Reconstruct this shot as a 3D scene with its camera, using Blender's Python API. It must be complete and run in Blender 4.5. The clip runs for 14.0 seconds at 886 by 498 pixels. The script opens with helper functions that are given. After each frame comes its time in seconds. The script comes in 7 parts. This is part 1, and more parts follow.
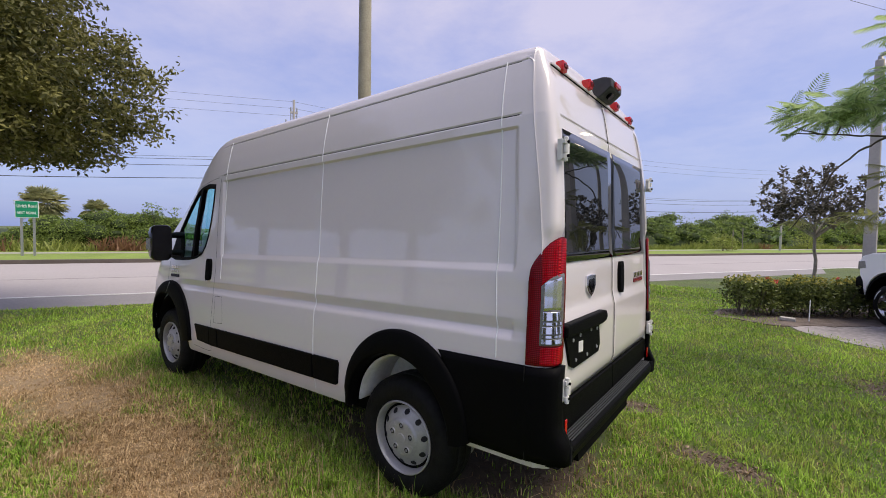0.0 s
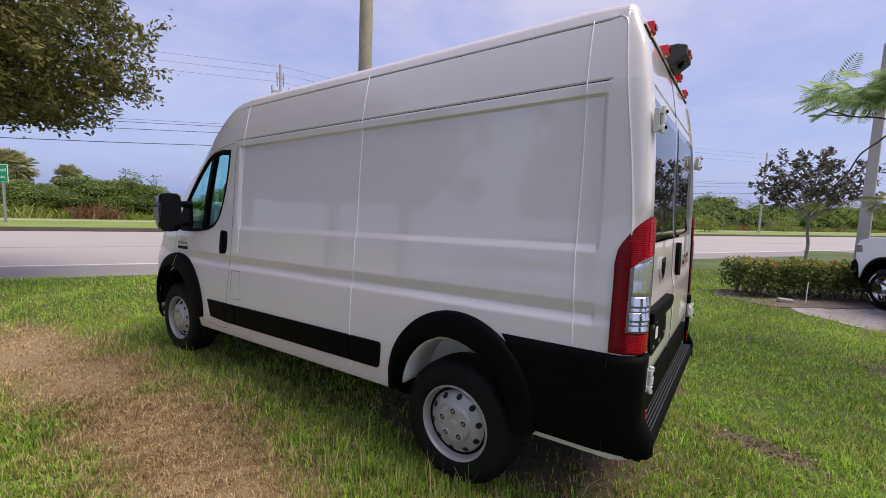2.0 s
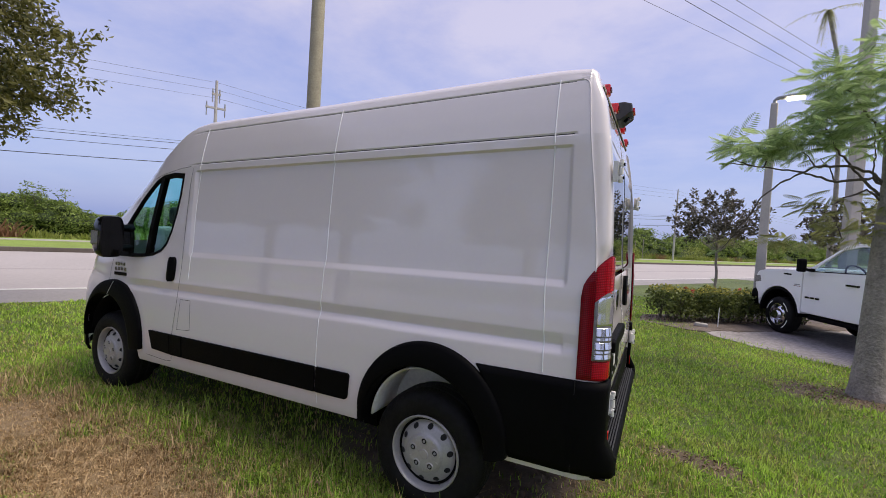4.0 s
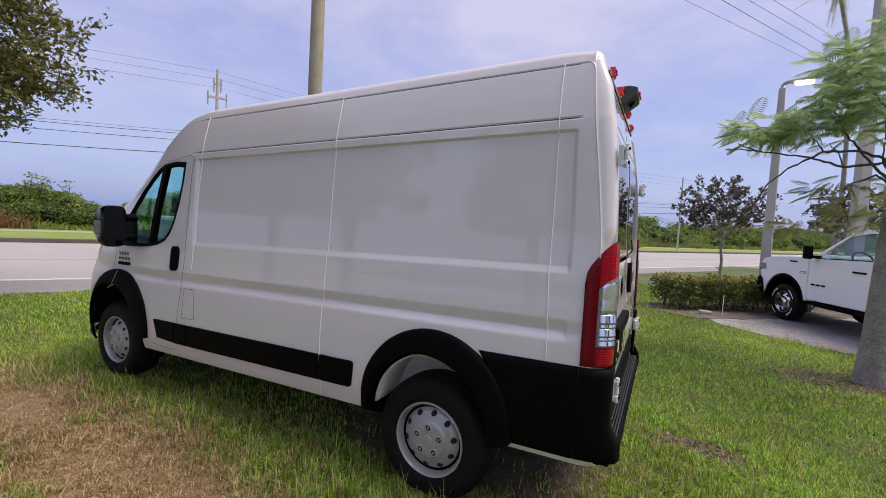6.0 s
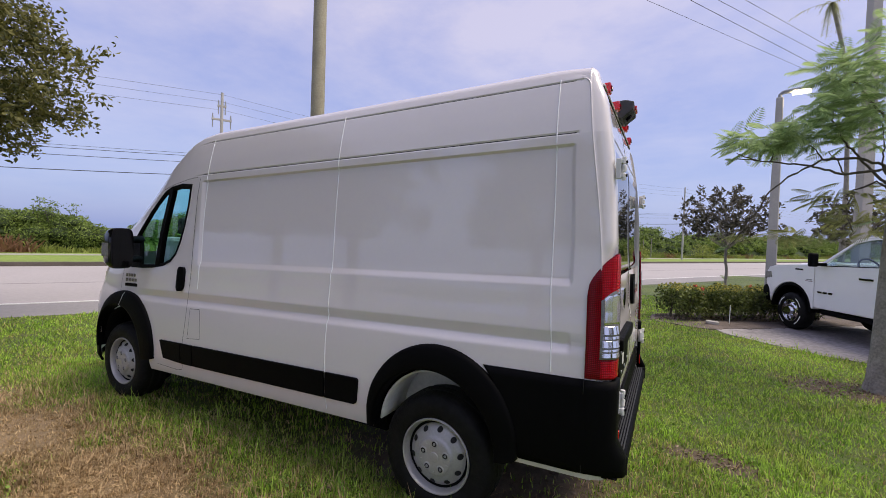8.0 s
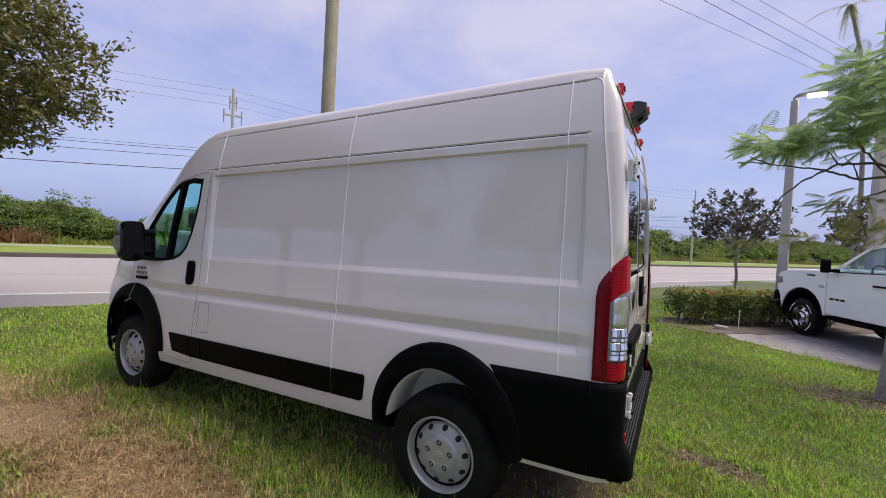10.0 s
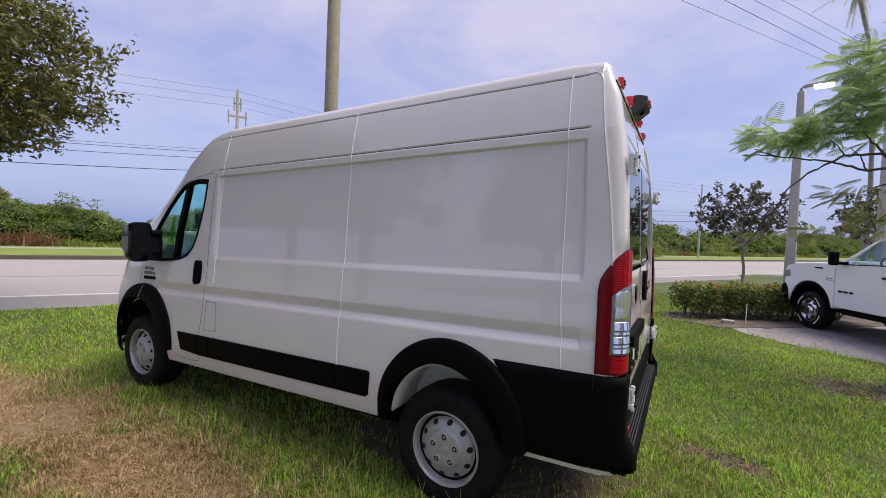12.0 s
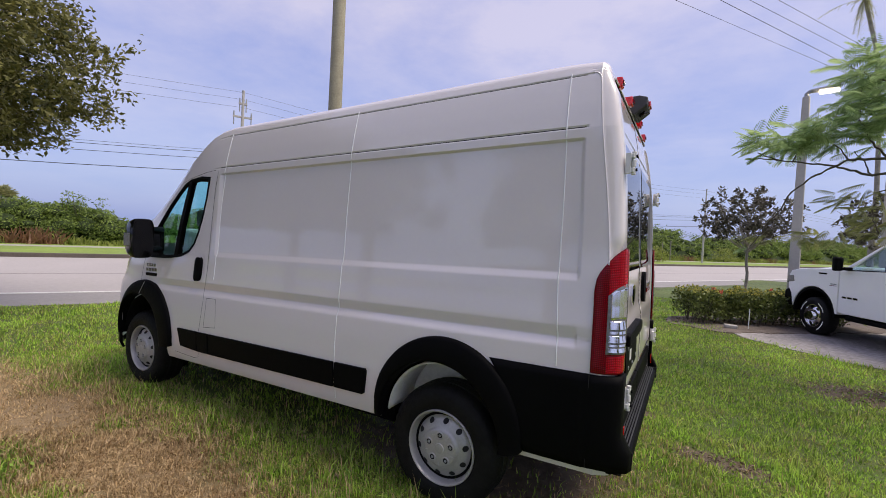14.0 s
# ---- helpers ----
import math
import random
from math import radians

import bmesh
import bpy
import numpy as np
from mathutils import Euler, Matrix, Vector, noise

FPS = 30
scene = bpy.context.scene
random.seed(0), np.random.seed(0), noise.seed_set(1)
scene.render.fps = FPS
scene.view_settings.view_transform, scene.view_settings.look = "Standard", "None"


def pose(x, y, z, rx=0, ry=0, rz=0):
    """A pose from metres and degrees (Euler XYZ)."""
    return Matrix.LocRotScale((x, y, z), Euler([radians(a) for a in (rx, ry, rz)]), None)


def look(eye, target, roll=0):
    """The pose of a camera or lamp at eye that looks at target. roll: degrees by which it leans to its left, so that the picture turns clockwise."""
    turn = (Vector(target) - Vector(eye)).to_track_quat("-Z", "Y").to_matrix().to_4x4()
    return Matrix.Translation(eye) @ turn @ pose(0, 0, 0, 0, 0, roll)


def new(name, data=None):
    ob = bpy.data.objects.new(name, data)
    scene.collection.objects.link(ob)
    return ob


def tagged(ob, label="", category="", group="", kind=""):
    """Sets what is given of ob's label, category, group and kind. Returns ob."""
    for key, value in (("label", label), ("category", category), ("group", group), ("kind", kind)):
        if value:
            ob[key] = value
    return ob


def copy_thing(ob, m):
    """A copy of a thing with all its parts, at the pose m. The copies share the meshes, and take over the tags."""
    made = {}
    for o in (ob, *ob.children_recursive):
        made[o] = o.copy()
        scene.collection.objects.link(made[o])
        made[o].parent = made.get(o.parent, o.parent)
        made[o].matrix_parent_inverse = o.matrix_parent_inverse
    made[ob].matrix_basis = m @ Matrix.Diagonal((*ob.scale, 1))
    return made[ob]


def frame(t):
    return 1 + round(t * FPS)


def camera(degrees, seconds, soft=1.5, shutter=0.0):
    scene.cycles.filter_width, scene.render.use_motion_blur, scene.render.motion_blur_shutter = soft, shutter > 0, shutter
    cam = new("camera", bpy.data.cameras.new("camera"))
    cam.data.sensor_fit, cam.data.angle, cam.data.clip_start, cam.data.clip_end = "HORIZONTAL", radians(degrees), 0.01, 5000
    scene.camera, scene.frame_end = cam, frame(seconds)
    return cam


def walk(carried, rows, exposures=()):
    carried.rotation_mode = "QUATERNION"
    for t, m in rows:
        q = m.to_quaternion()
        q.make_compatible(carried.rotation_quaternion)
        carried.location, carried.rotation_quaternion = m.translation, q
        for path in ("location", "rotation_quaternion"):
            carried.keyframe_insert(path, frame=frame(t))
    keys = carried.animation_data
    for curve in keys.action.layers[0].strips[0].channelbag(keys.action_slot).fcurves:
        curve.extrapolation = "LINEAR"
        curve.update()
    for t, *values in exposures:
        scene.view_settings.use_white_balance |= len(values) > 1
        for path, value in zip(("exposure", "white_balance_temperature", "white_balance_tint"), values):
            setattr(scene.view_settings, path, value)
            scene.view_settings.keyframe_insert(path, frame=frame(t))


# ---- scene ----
cam = camera(91.9, 14.0, soft=0.9)
EXPOSURE, KELVIN, TINT = -0.01, 7100, 11
PATH = [
    (0, (1.749, -1.858, 1.625), (0.535, -0.271, 1.544), 0.9),
    (0.5, (1.711, -1.897, 1.618), (0.494, -0.312, 1.526), 1.2),
    (1, (1.613, -1.915, 1.597), (0.4, -0.329, 1.481), 1.6),
    (1.5, (1.426, -1.879, 1.599), (0.23, -0.286, 1.427), 1.6),
    (2, (1.289, -1.967, 1.615), (0.147, -0.337, 1.42), 2.2),
    (2.5, (1.158, -2.091, 1.623), (0.173, -0.363, 1.422), 2.6),
    (3, (1.158, -2.162, 1.655), (0.23, -0.392, 1.586), 3.4),
    (3.2, (1.166, -2.162, 1.669), (0.253, -0.384, 1.625), 3.3),
    (5.5, (1.145, -2.15, 1.64), (0.245, -0.368, 1.515), 3.5),
    (6, (1.156, -2.144, 1.648), (0.242, -0.369, 1.53), 3.2),
    (6.5, (1.176, -2.15, 1.646), (0.252, -0.379, 1.554), 2.7),
    (7, (1.186, -2.149, 1.647), (0.26, -0.378, 1.573), 2.1),
    (7.5, (1.18, -2.158, 1.652), (0.249, -0.388, 1.594), 1.8),
    (8, (1.174, -2.164, 1.65), (0.241, -0.396, 1.602), 2.0),
    (10.5, (1.166, -2.166, 1.647), (0.199, -0.416, 1.588), 3.2),
    (11, (1.172, -2.162, 1.645), (0.196, -0.418, 1.582), 3.0),
    (11.5, (1.181, -2.173, 1.651), (0.201, -0.431, 1.586), 2.8),
    (12, (1.19, -2.174, 1.642), (0.207, -0.433, 1.575), 2.3),
    (12.5, (1.205, -2.171, 1.643), (0.22, -0.432, 1.584), 1.6),
    (13, (1.206, -2.169, 1.638), (0.217, -0.432, 1.582), 1.5),
    (13.5, (1.209, -2.169, 1.631), (0.218, -0.433, 1.576), 1.9),
    (14, (1.221, -2.163, 1.617), (0.224, -0.429, 1.562), 2.9),
]
walk(cam, [(t, look(eye, target, roll)) for t, eye, target, roll in PATH], [(0.0, EXPOSURE, KELVIN, TINT), (14.0, EXPOSURE, KELVIN, TINT)])

# ---- light and air ----
SUN_EL, SUN_ROT = radians(60), radians(77)
world = bpy.data.worlds.new("overcast_sky")
scene.world = world
world.use_nodes = True
wn, wl = world.node_tree.nodes, world.node_tree.links
wn.clear()


def node(tree, kind, **kw):
    n = tree.nodes.new(kind)
    for k, v in kw.items():
        if k in n.inputs:
            n.inputs[k].default_value = v
    return n


def build_sky():
    t = world.node_tree
    out = node(t, "ShaderNodeOutputWorld")
    bg_sky = node(t, "ShaderNodeBackground", Strength=0.05)
    bg_cloud = node(t, "ShaderNodeBackground", Strength=0.74)
    sky = node(t, "ShaderNodeTexSky")
    sky.sky_type, sky.sun_disc = "NISHITA", False
    sky.sun_elevation, sky.sun_rotation = SUN_EL, SUN_ROT
    sky.dust_density, sky.air_density = 2.0, 1.0
    co = node(t, "ShaderNodeTexCoord")
    sep = node(t, "ShaderNodeSeparateXYZ")
    t.links.new(co.outputs["Generated"], sep.inputs[0])
    # flat cloud deck: direction divided by its height
    up = node(t, "ShaderNodeMath")
    up.operation = "MAXIMUM"
    up.inputs[1].default_value = 0.0
    t.links.new(sep.outputs["Z"], up.inputs[0])
    add = node(t, "ShaderNodeMath")
    add.operation = "ADD"
    add.inputs[1].default_value = 0.18
    t.links.new(up.outputs[0], add.inputs[0])
    div = node(t, "ShaderNodeVectorMath")
    div.operation = "DIVIDE"
    t.links.new(co.outputs["Generated"], div.inputs[0])
    t.links.new(add.outputs[0], div.inputs[1])
    n1 = node(t, "ShaderNodeTexNoise", Scale=1.3, Detail=7.0, Roughness=0.55, Distortion=0.4)
    n2 = node(t, "ShaderNodeTexNoise", Scale=4.5, Detail=7.0, Roughness=0.65)
    t.links.new(div.outputs[0], n1.inputs["Vector"])
    t.links.new(div.outputs[0], n2.inputs["Vector"])
    mixn = node(t, "ShaderNodeMath")
    mixn.operation = "MULTIPLY_ADD"
    mixn.inputs[1].default_value = 0.36
    t.links.new(n2.outputs[0], mixn.inputs[0])
    t.links.new(n1.outputs[0], mixn.inputs[2])
    ramp = node(t, "ShaderNodeValToRGB")
    ramp.color_ramp.elements[0].position, ramp.color_ramp.elements[0].color = 0.52, (0.42, 0.475, 0.925, 1)
    ramp.color_ramp.elements[1].position, ramp.color_ramp.elements[1].color = 0.84, (0.73, 0.71, 1.0, 1)
    t.links.new(mixn.outputs[0], ramp.inputs[0])
    # lower sky: a bluer band under the deck
    low = node(t, "ShaderNodeMapRange")
    low.inputs["From Min"].default_value, low.inputs["From Max"].default_value = 0.0, 0.42
    t.links.new(sep.outputs["Z"], low.inputs["Value"])
    mix = node(t, "ShaderNodeMix")
    mix.data_type = "RGBA"
    mix.inputs["A"].default_value = (0.31, 0.42, 0.90, 1)
    t.links.new(low.outputs[0], mix.inputs["Factor"])
    t.links.new(ramp.outputs[0], mix.inputs["B"])
    t.links.new(mix.outputs["Result"], bg_cloud.inputs["Color"])
    t.links.new(sky.outputs[0], bg_sky.inputs["Color"])
    both = node(t, "ShaderNodeAddShader")
    t.links.new(bg_sky.outputs[0], both.inputs[0])
    t.links.new(bg_cloud.outputs[0], both.inputs[1])
    t.links.new(both.outputs[0], out.inputs["Surface"])


build_sky()
sun_data = bpy.data.lights.new("sun", "SUN")
sun_data.energy, sun_data.angle, sun_data.color = 3.2, radians(38), (1.0, 0.945, 0.84)
sun = new("sun", sun_data)
# the sky's rotation counts clockwise from +y
SUN_DIR = Vector((math.sin(SUN_ROT) * math.cos(SUN_EL), math.cos(SUN_ROT) * math.cos(SUN_EL), math.sin(SUN_EL)))
sun.rotation_euler = (-SUN_DIR).to_track_quat("-Z", "Y").to_euler()

# ---- materials ----


def paint(name, color, rough=0.5, metal=0.0, var=0.15, scale=5.0, bump=0.0, bscale=60.0, coat=0.0, spec=0.5, fine=40.0):
    """Noise at two scales over a base colour, with relief."""
    m = bpy.data.materials.new(name)
    m.use_nodes = True
    t = m.node_tree
    b = t.nodes["Principled BSDF"]
    b.inputs["Coat IOR"].default_value = 1.68 if coat == 1.0 else 1.5
    b.inputs["Roughness"].default_value, b.inputs["Metallic"].default_value = rough, metal
    b.inputs["Coat Weight"].default_value, b.inputs["Coat Roughness"].default_value = coat, 0.03
    b.inputs["Specular IOR Level"].default_value = spec
    co = node(t, "ShaderNodeTexCoord")
    a = node(t, "ShaderNodeTexNoise", Scale=scale, Detail=4.0)
    c = node(t, "ShaderNodeTexNoise", Scale=fine, Detail=3.0)
    for n in (a, c):
        t.links.new(co.outputs["Object"], n.inputs["Vector"])
    s = node(t, "ShaderNodeMath")
    s.operation = "ADD"
    t.links.new(a.outputs[0], s.inputs[0])
    t.links.new(c.outputs[0], s.inputs[1])
    r = node(t, "ShaderNodeMapRange")
    r.inputs["From Min"].default_value, r.inputs["From Max"].default_value = 0.6, 1.4
    r.inputs["To Min"].default_value, r.inputs["To Max"].default_value = 1 - var, 1 + var
    t.links.new(s.outputs[0], r.inputs["Value"])
    v = node(t, "ShaderNodeVectorMath")
    v.operation = "SCALE"
    v.inputs[0].default_value = color[:3]
    t.links.new(r.outputs[0], v.inputs["Scale"])
    t.links.new(v.outputs[0], b.inputs["Base Color"])
    if bump:
        n = node(t, "ShaderNodeTexNoise", Scale=bscale, Detail=4.0)
        t.links.new(co.outputs["Object"], n.inputs["Vector"])
        k = node(t, "ShaderNodeBump", Strength=bump, Distance=0.02)
        t.links.new(n.outputs[0], k.inputs["Height"])
        t.links.new(k.outputs[0], b.inputs["Normal"])
    return m


def thin_glass(name, tint, gloss=0.12):
    """A pane: tinted clear view with a mirror on top."""
    m = bpy.data.materials.new(name)
    m.use_nodes = True
    t = m.node_tree
    t.nodes.remove(t.nodes["Principled BSDF"])
    tr = node(t, "ShaderNodeBsdfTransparent", Color=(*tint, 1))
    gl = node(t, "ShaderNodeBsdfGlossy", Roughness=0.01)
    fr = node(t, "ShaderNodeLayerWeight", Blend=0.5)
    pw = node(t, "ShaderNodeMath")
    pw.operation = "POWER"
    pw.inputs[1].default_value = 4.0
    t.links.new(fr.outputs["Facing"], pw.inputs[0])
    mp = node(t, "ShaderNodeMath")
    mp.operation = "MULTIPLY_ADD"
    mp.inputs[1].default_value, mp.inputs[2].default_value = 0.6, gloss * 0.6
    t.links.new(pw.outputs[0], mp.inputs[0])
    mx = node(t, "ShaderNodeMixShader")
    t.links.new(mp.outputs[0], mx.inputs[0])
    t.links.new(tr.outputs[0], mx.inputs[1])
    t.links.new(gl.outputs[0], mx.inputs[2])
    t.links.new(mx.outputs[0], t.nodes["Material Output"].inputs["Surface"])
    return m


def leafy(name, dark, light, gloss=0.45, through_it=0.35, scale=1.2):
    """Leaves: two greens by noise and by single leaf, some light let through."""
    m = bpy.data.materials.new(name)
    m.use_nodes = True
    t = m.node_tree
    b = t.nodes["Principled BSDF"]
    b.inputs["Roughness"].default_value = gloss
    b.inputs["Specular IOR Level"].default_value = 0.35
    g = node(t, "ShaderNodeNewGeometry")
    n = node(t, "ShaderNodeTexNoise", Scale=scale, Detail=3.0)
    t.links.new(g.outputs["Position"], n.inputs["Vector"])
    a = node(t, "ShaderNodeMath")
    a.operation = "MULTIPLY_ADD"
    a.inputs[1].default_value = 0.5
    t.links.new(g.outputs["Random Per Island"], a.inputs[0])
    t.links.new(n.outputs[0], a.inputs[2])
    r = node(t, "ShaderNodeMapRange")
    r.inputs["From Min"].default_value, r.inputs["From Max"].default_value = 0.4, 1.1
    t.links.new(a.outputs[0], r.inputs["Value"])
    mx = node(t, "ShaderNodeMix")
    mx.data_type = "RGBA"
    mx.inputs["A"].default_value, mx.inputs["B"].default_value = (*dark, 1), (*light, 1)
    t.links.new(r.outputs[0], mx.inputs["Factor"])
    t.links.new(mx.outputs["Result"], b.inputs["Base Color"])
    tl = node(t, "ShaderNodeBsdfTranslucent")
    t.links.new(mx.outputs["Result"], tl.inputs["Color"])
    ms = node(t, "ShaderNodeMixShader", Fac=through_it)
    t.links.new(b.outputs[0], ms.inputs[1])
    t.links.new(tl.outputs[0], ms.inputs[2])
    t.links.new(ms.outputs[0], t.nodes["Material Output"].inputs["Surface"])
    return m


def lens(name, dark, light, pitch):
    """Moulded plastic lens: fine ribs across and along."""
    m = bpy.data.materials.new(name)
    m.use_nodes = True
    t = m.node_tree
    p = t.nodes["Principled BSDF"]
    p.inputs["Roughness"].default_value = 0.07
    p.inputs["Specular IOR Level"].default_value = 0.28
    co = node(t, "ShaderNodeTexCoord")
    waves = []
    for way in ("X", "Z"):
        w = node(t, "ShaderNodeTexWave", Scale=0.314 / pitch, Distortion=0.0)
        w.bands_direction = way
        t.links.new(co.outputs["Object"], w.inputs["Vector"])
        waves.append(w.outputs["Fac"])
    mul = node(t, "ShaderNodeMath")
    mul.operation = "MULTIPLY"
    t.links.new(waves[0], mul.inputs[0])
    t.links.new(waves[1], mul.inputs[1])
    t.links.new(mixed(t, mul.outputs[0], dark, light), p.inputs["Base Color"])
    bp = node(t, "ShaderNodeBump", Strength=0.25, Distance=0.003)
    t.links.new(waves[1], bp.inputs["Height"])
    t.links.new(bp.outputs[0], p.inputs["Normal"])
    return m


# patches in the lawn: x, y, half width along x and y, turn
DEAD = [(-4.5, -0.95, 1.2, 0.5, 0.06), (-3.35, -0.78, 0.85, 0.46, 0.1), (-1.85, -0.72, 0.85, 0.42, -0.05), (-1.1, -0.85, 0.7, 0.4, 0.0), (-0.35, -1.05, 0.5, 0.36, 0.1)]
WORN = [(-2.8, -0.6, 3.4, 1.15, 0.05), (0.6, 0.6, 1.0, 1.2, 0.0)]
# the last one: soil under the van, widened to deepen the shade there
BARE = [(1.56, 1.74, 0.34, 0.15, -0.25), (0.82, 2.42, 0.2, 0.16, 0.0), (3.2, 4.62, 0.68, 0.5, 0.0), (-0.1, 0.85, 1.1, 0.75, 0.0)]


def patch_mask(t, spots, wobble=0.55, edge=0.35):
    """1 inside the patches, with a ragged edge."""
    g = node(t, "ShaderNodeNewGeometry")
    n = node(t, "ShaderNodeTexNoise", Scale=2.2, Detail=6.0, Roughness=0.65)
    t.links.new(g.outputs["Position"], n.inputs["Vector"])
    total = None
    for x, y, a, b, turn in spots:
        mp = node(t, "ShaderNodeMapping")
        mp.vector_type = "TEXTURE"
        mp.inputs["Location"].default_value = (x, y, 0)
        mp.inputs["Rotation"].default_value = (0, 0, turn)
        mp.inputs["Scale"].default_value = (a, b, 100)
        t.links.new(g.outputs["Position"], mp.inputs["Vector"])
        ln = node(t, "ShaderNodeVectorMath")
        ln.operation = "LENGTH"
        t.links.new(mp.outputs[0], ln.inputs[0])
        k = node(t, "ShaderNodeMath")
        k.operation = "MULTIPLY_ADD"
        k.inputs[1].default_value = wobble * 2
        t.links.new(n.outputs[0], k.inputs[0])
        t.links.new(ln.outputs["Value"], k.inputs[2])
        r = node(t, "ShaderNodeMapRange")
        r.inputs["From Min"].default_value, r.inputs["From Max"].default_value = 1 + wobble - edge, 1 + wobble + edge
        r.inputs["To Min"].default_value, r.inputs["To Max"].default_value = 1, 0
        t.links.new(k.outputs[0], r.inputs["Value"])
        if total is None:
            total = r.outputs[0]
        else:
            m = node(t, "ShaderNodeMath")
            m.operation = "MAXIMUM"
            t.links.new(total, m.inputs[0])
            t.links.new(r.outputs[0], m.inputs[1])
            total = m.outputs[0]
    return total


def mixed(t, fac, a, b):
    mx = node(t, "ShaderNodeMix")
    mx.data_type = "RGBA"
    for key, v in (("A", a), ("B", b)):
        if isinstance(v, tuple):
            mx.inputs[key].default_value = (*v, 1)
        else:
            t.links.new(v, mx.inputs[key])
    t.links.new(fac, mx.inputs["Factor"])
    return mx.outputs["Result"]


def lawn(name, blades):
    m = bpy.data.materials.new(name)
    m.use_nodes = True
    t = m.node_tree
    b = t.nodes["Principled BSDF"]
    b.inputs["Roughness"].default_value = 0.6
    b.inputs["Specular IOR Level"].default_value = 0.25
    g = node(t, "ShaderNodeNewGeometry")
    n1 = node(t, "ShaderNodeTexNoise", Scale=0.5, Detail=5.0, Roughness=0.6)
    n2 = node(t, "ShaderNodeTexNoise", Scale=14.0, Detail=5.0, Roughness=0.7)
    for n in (n1, n2):
        t.links.new(g.outputs["Position"], n.inputs["Vector"])
    s = node(t, "ShaderNodeMath")
    s.operation = "MULTIPLY_ADD"
    s.inputs[1].default_value = 0.8
    t.links.new(n2.outputs[0] if not blades else g.outputs["Random Per Island"], s.inputs[0])
    t.links.new(n1.outputs[0], s.inputs[2])
    r = node(t, "ShaderNodeMapRange")
    r.inputs["From Min"].default_value, r.inputs["From Max"].default_value = 0.5, 1.3
    t.links.new(s.outputs[0], r.inputs["Value"])
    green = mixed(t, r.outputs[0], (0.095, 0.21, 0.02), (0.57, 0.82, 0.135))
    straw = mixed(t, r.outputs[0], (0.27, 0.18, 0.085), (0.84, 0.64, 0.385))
    # ground sheet kept darker than the blades: the shade between them in its colour
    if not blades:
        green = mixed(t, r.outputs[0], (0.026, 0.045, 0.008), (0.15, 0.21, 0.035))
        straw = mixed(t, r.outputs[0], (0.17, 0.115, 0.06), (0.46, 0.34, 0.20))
    n3 = node(t, "ShaderNodeTexNoise", Scale=2.6, Detail=4.0, Roughness=0.6)
    t.links.new(g.outputs["Position"], n3.inputs["Vector"])
    drift = node(t, "ShaderNodeMapRange")
    drift.inputs["From Min"].default_value, drift.inputs["From Max"].default_value = 0.42, 0.72
    t.links.new(n3.outputs[0], drift.inputs["Value"])
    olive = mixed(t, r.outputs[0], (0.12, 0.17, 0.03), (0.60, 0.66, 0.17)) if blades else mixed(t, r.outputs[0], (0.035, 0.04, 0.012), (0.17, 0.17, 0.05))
    green = mixed(t, drift.outputs[0], green, olive)
    dead = patch_mask(t, DEAD, 0.85, 0.55)
    if blades:
        # a dry blade here and there in the green, a green one in the straw
        pick = node(t, "ShaderNodeMath")
        pick.operation = "MULTIPLY"
        pick.inputs[1].default_value = 37.0
        t.links.new(g.outputs["Random Per Island"], pick.inputs[0])
        frac = node(t, "ShaderNodeMath")
        frac.operation = "FRACT"
        t.links.new(pick.outputs[0], frac.inputs[0])
        less = node(t, "ShaderNodeMath")
        less.operation = "LESS_THAN"
        t.links.new(frac.outputs[0], less.inputs[0])
        lim = node(t, "ShaderNodeMath")
        lim.operation = "MULTIPLY_ADD"
        lim.inputs[1].default_value, lim.inputs[2].default_value = 0.9, 0.05
        # tired grass all round the dried patches
        worn = node(t, "ShaderNodeMath")
        worn.operation = "MULTIPLY_ADD"
        worn.inputs[1].default_value = 0.3
        t.links.new(patch_mask(t, WORN, 0.5, 0.5), worn.inputs[0])
        t.links.new(dead, worn.inputs[2])
        t.links.new(worn.outputs[0], lim.inputs[0])
        t.links.new(lim.outputs[0], less.inputs[1])
        dead = less.outputs[0]
    col = mixed(t, dead, green, straw)
    if not blades:
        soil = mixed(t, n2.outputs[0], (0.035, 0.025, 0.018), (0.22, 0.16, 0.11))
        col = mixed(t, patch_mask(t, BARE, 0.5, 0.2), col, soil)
        bp = node(t, "ShaderNodeBump", Strength=0.8, Distance=0.04)
        t.links.new(n2.outputs[0], bp.inputs["Height"])
        t.links.new(bp.outputs[0], b.inputs["Normal"])
    t.links.new(col, b.inputs["Base Color"])
    if blades:
        tl = node(t, "ShaderNodeBsdfTranslucent")
        t.links.new(col, tl.inputs["Color"])
        ms = node(t, "ShaderNodeMixShader", Fac=0.4)
        t.links.new(b.outputs[0], ms.inputs[1])
        t.links.new(tl.outputs[0], ms.inputs[2])
        t.links.new(ms.outputs[0], t.nodes["Material Output"].inputs["Surface"])
    return m


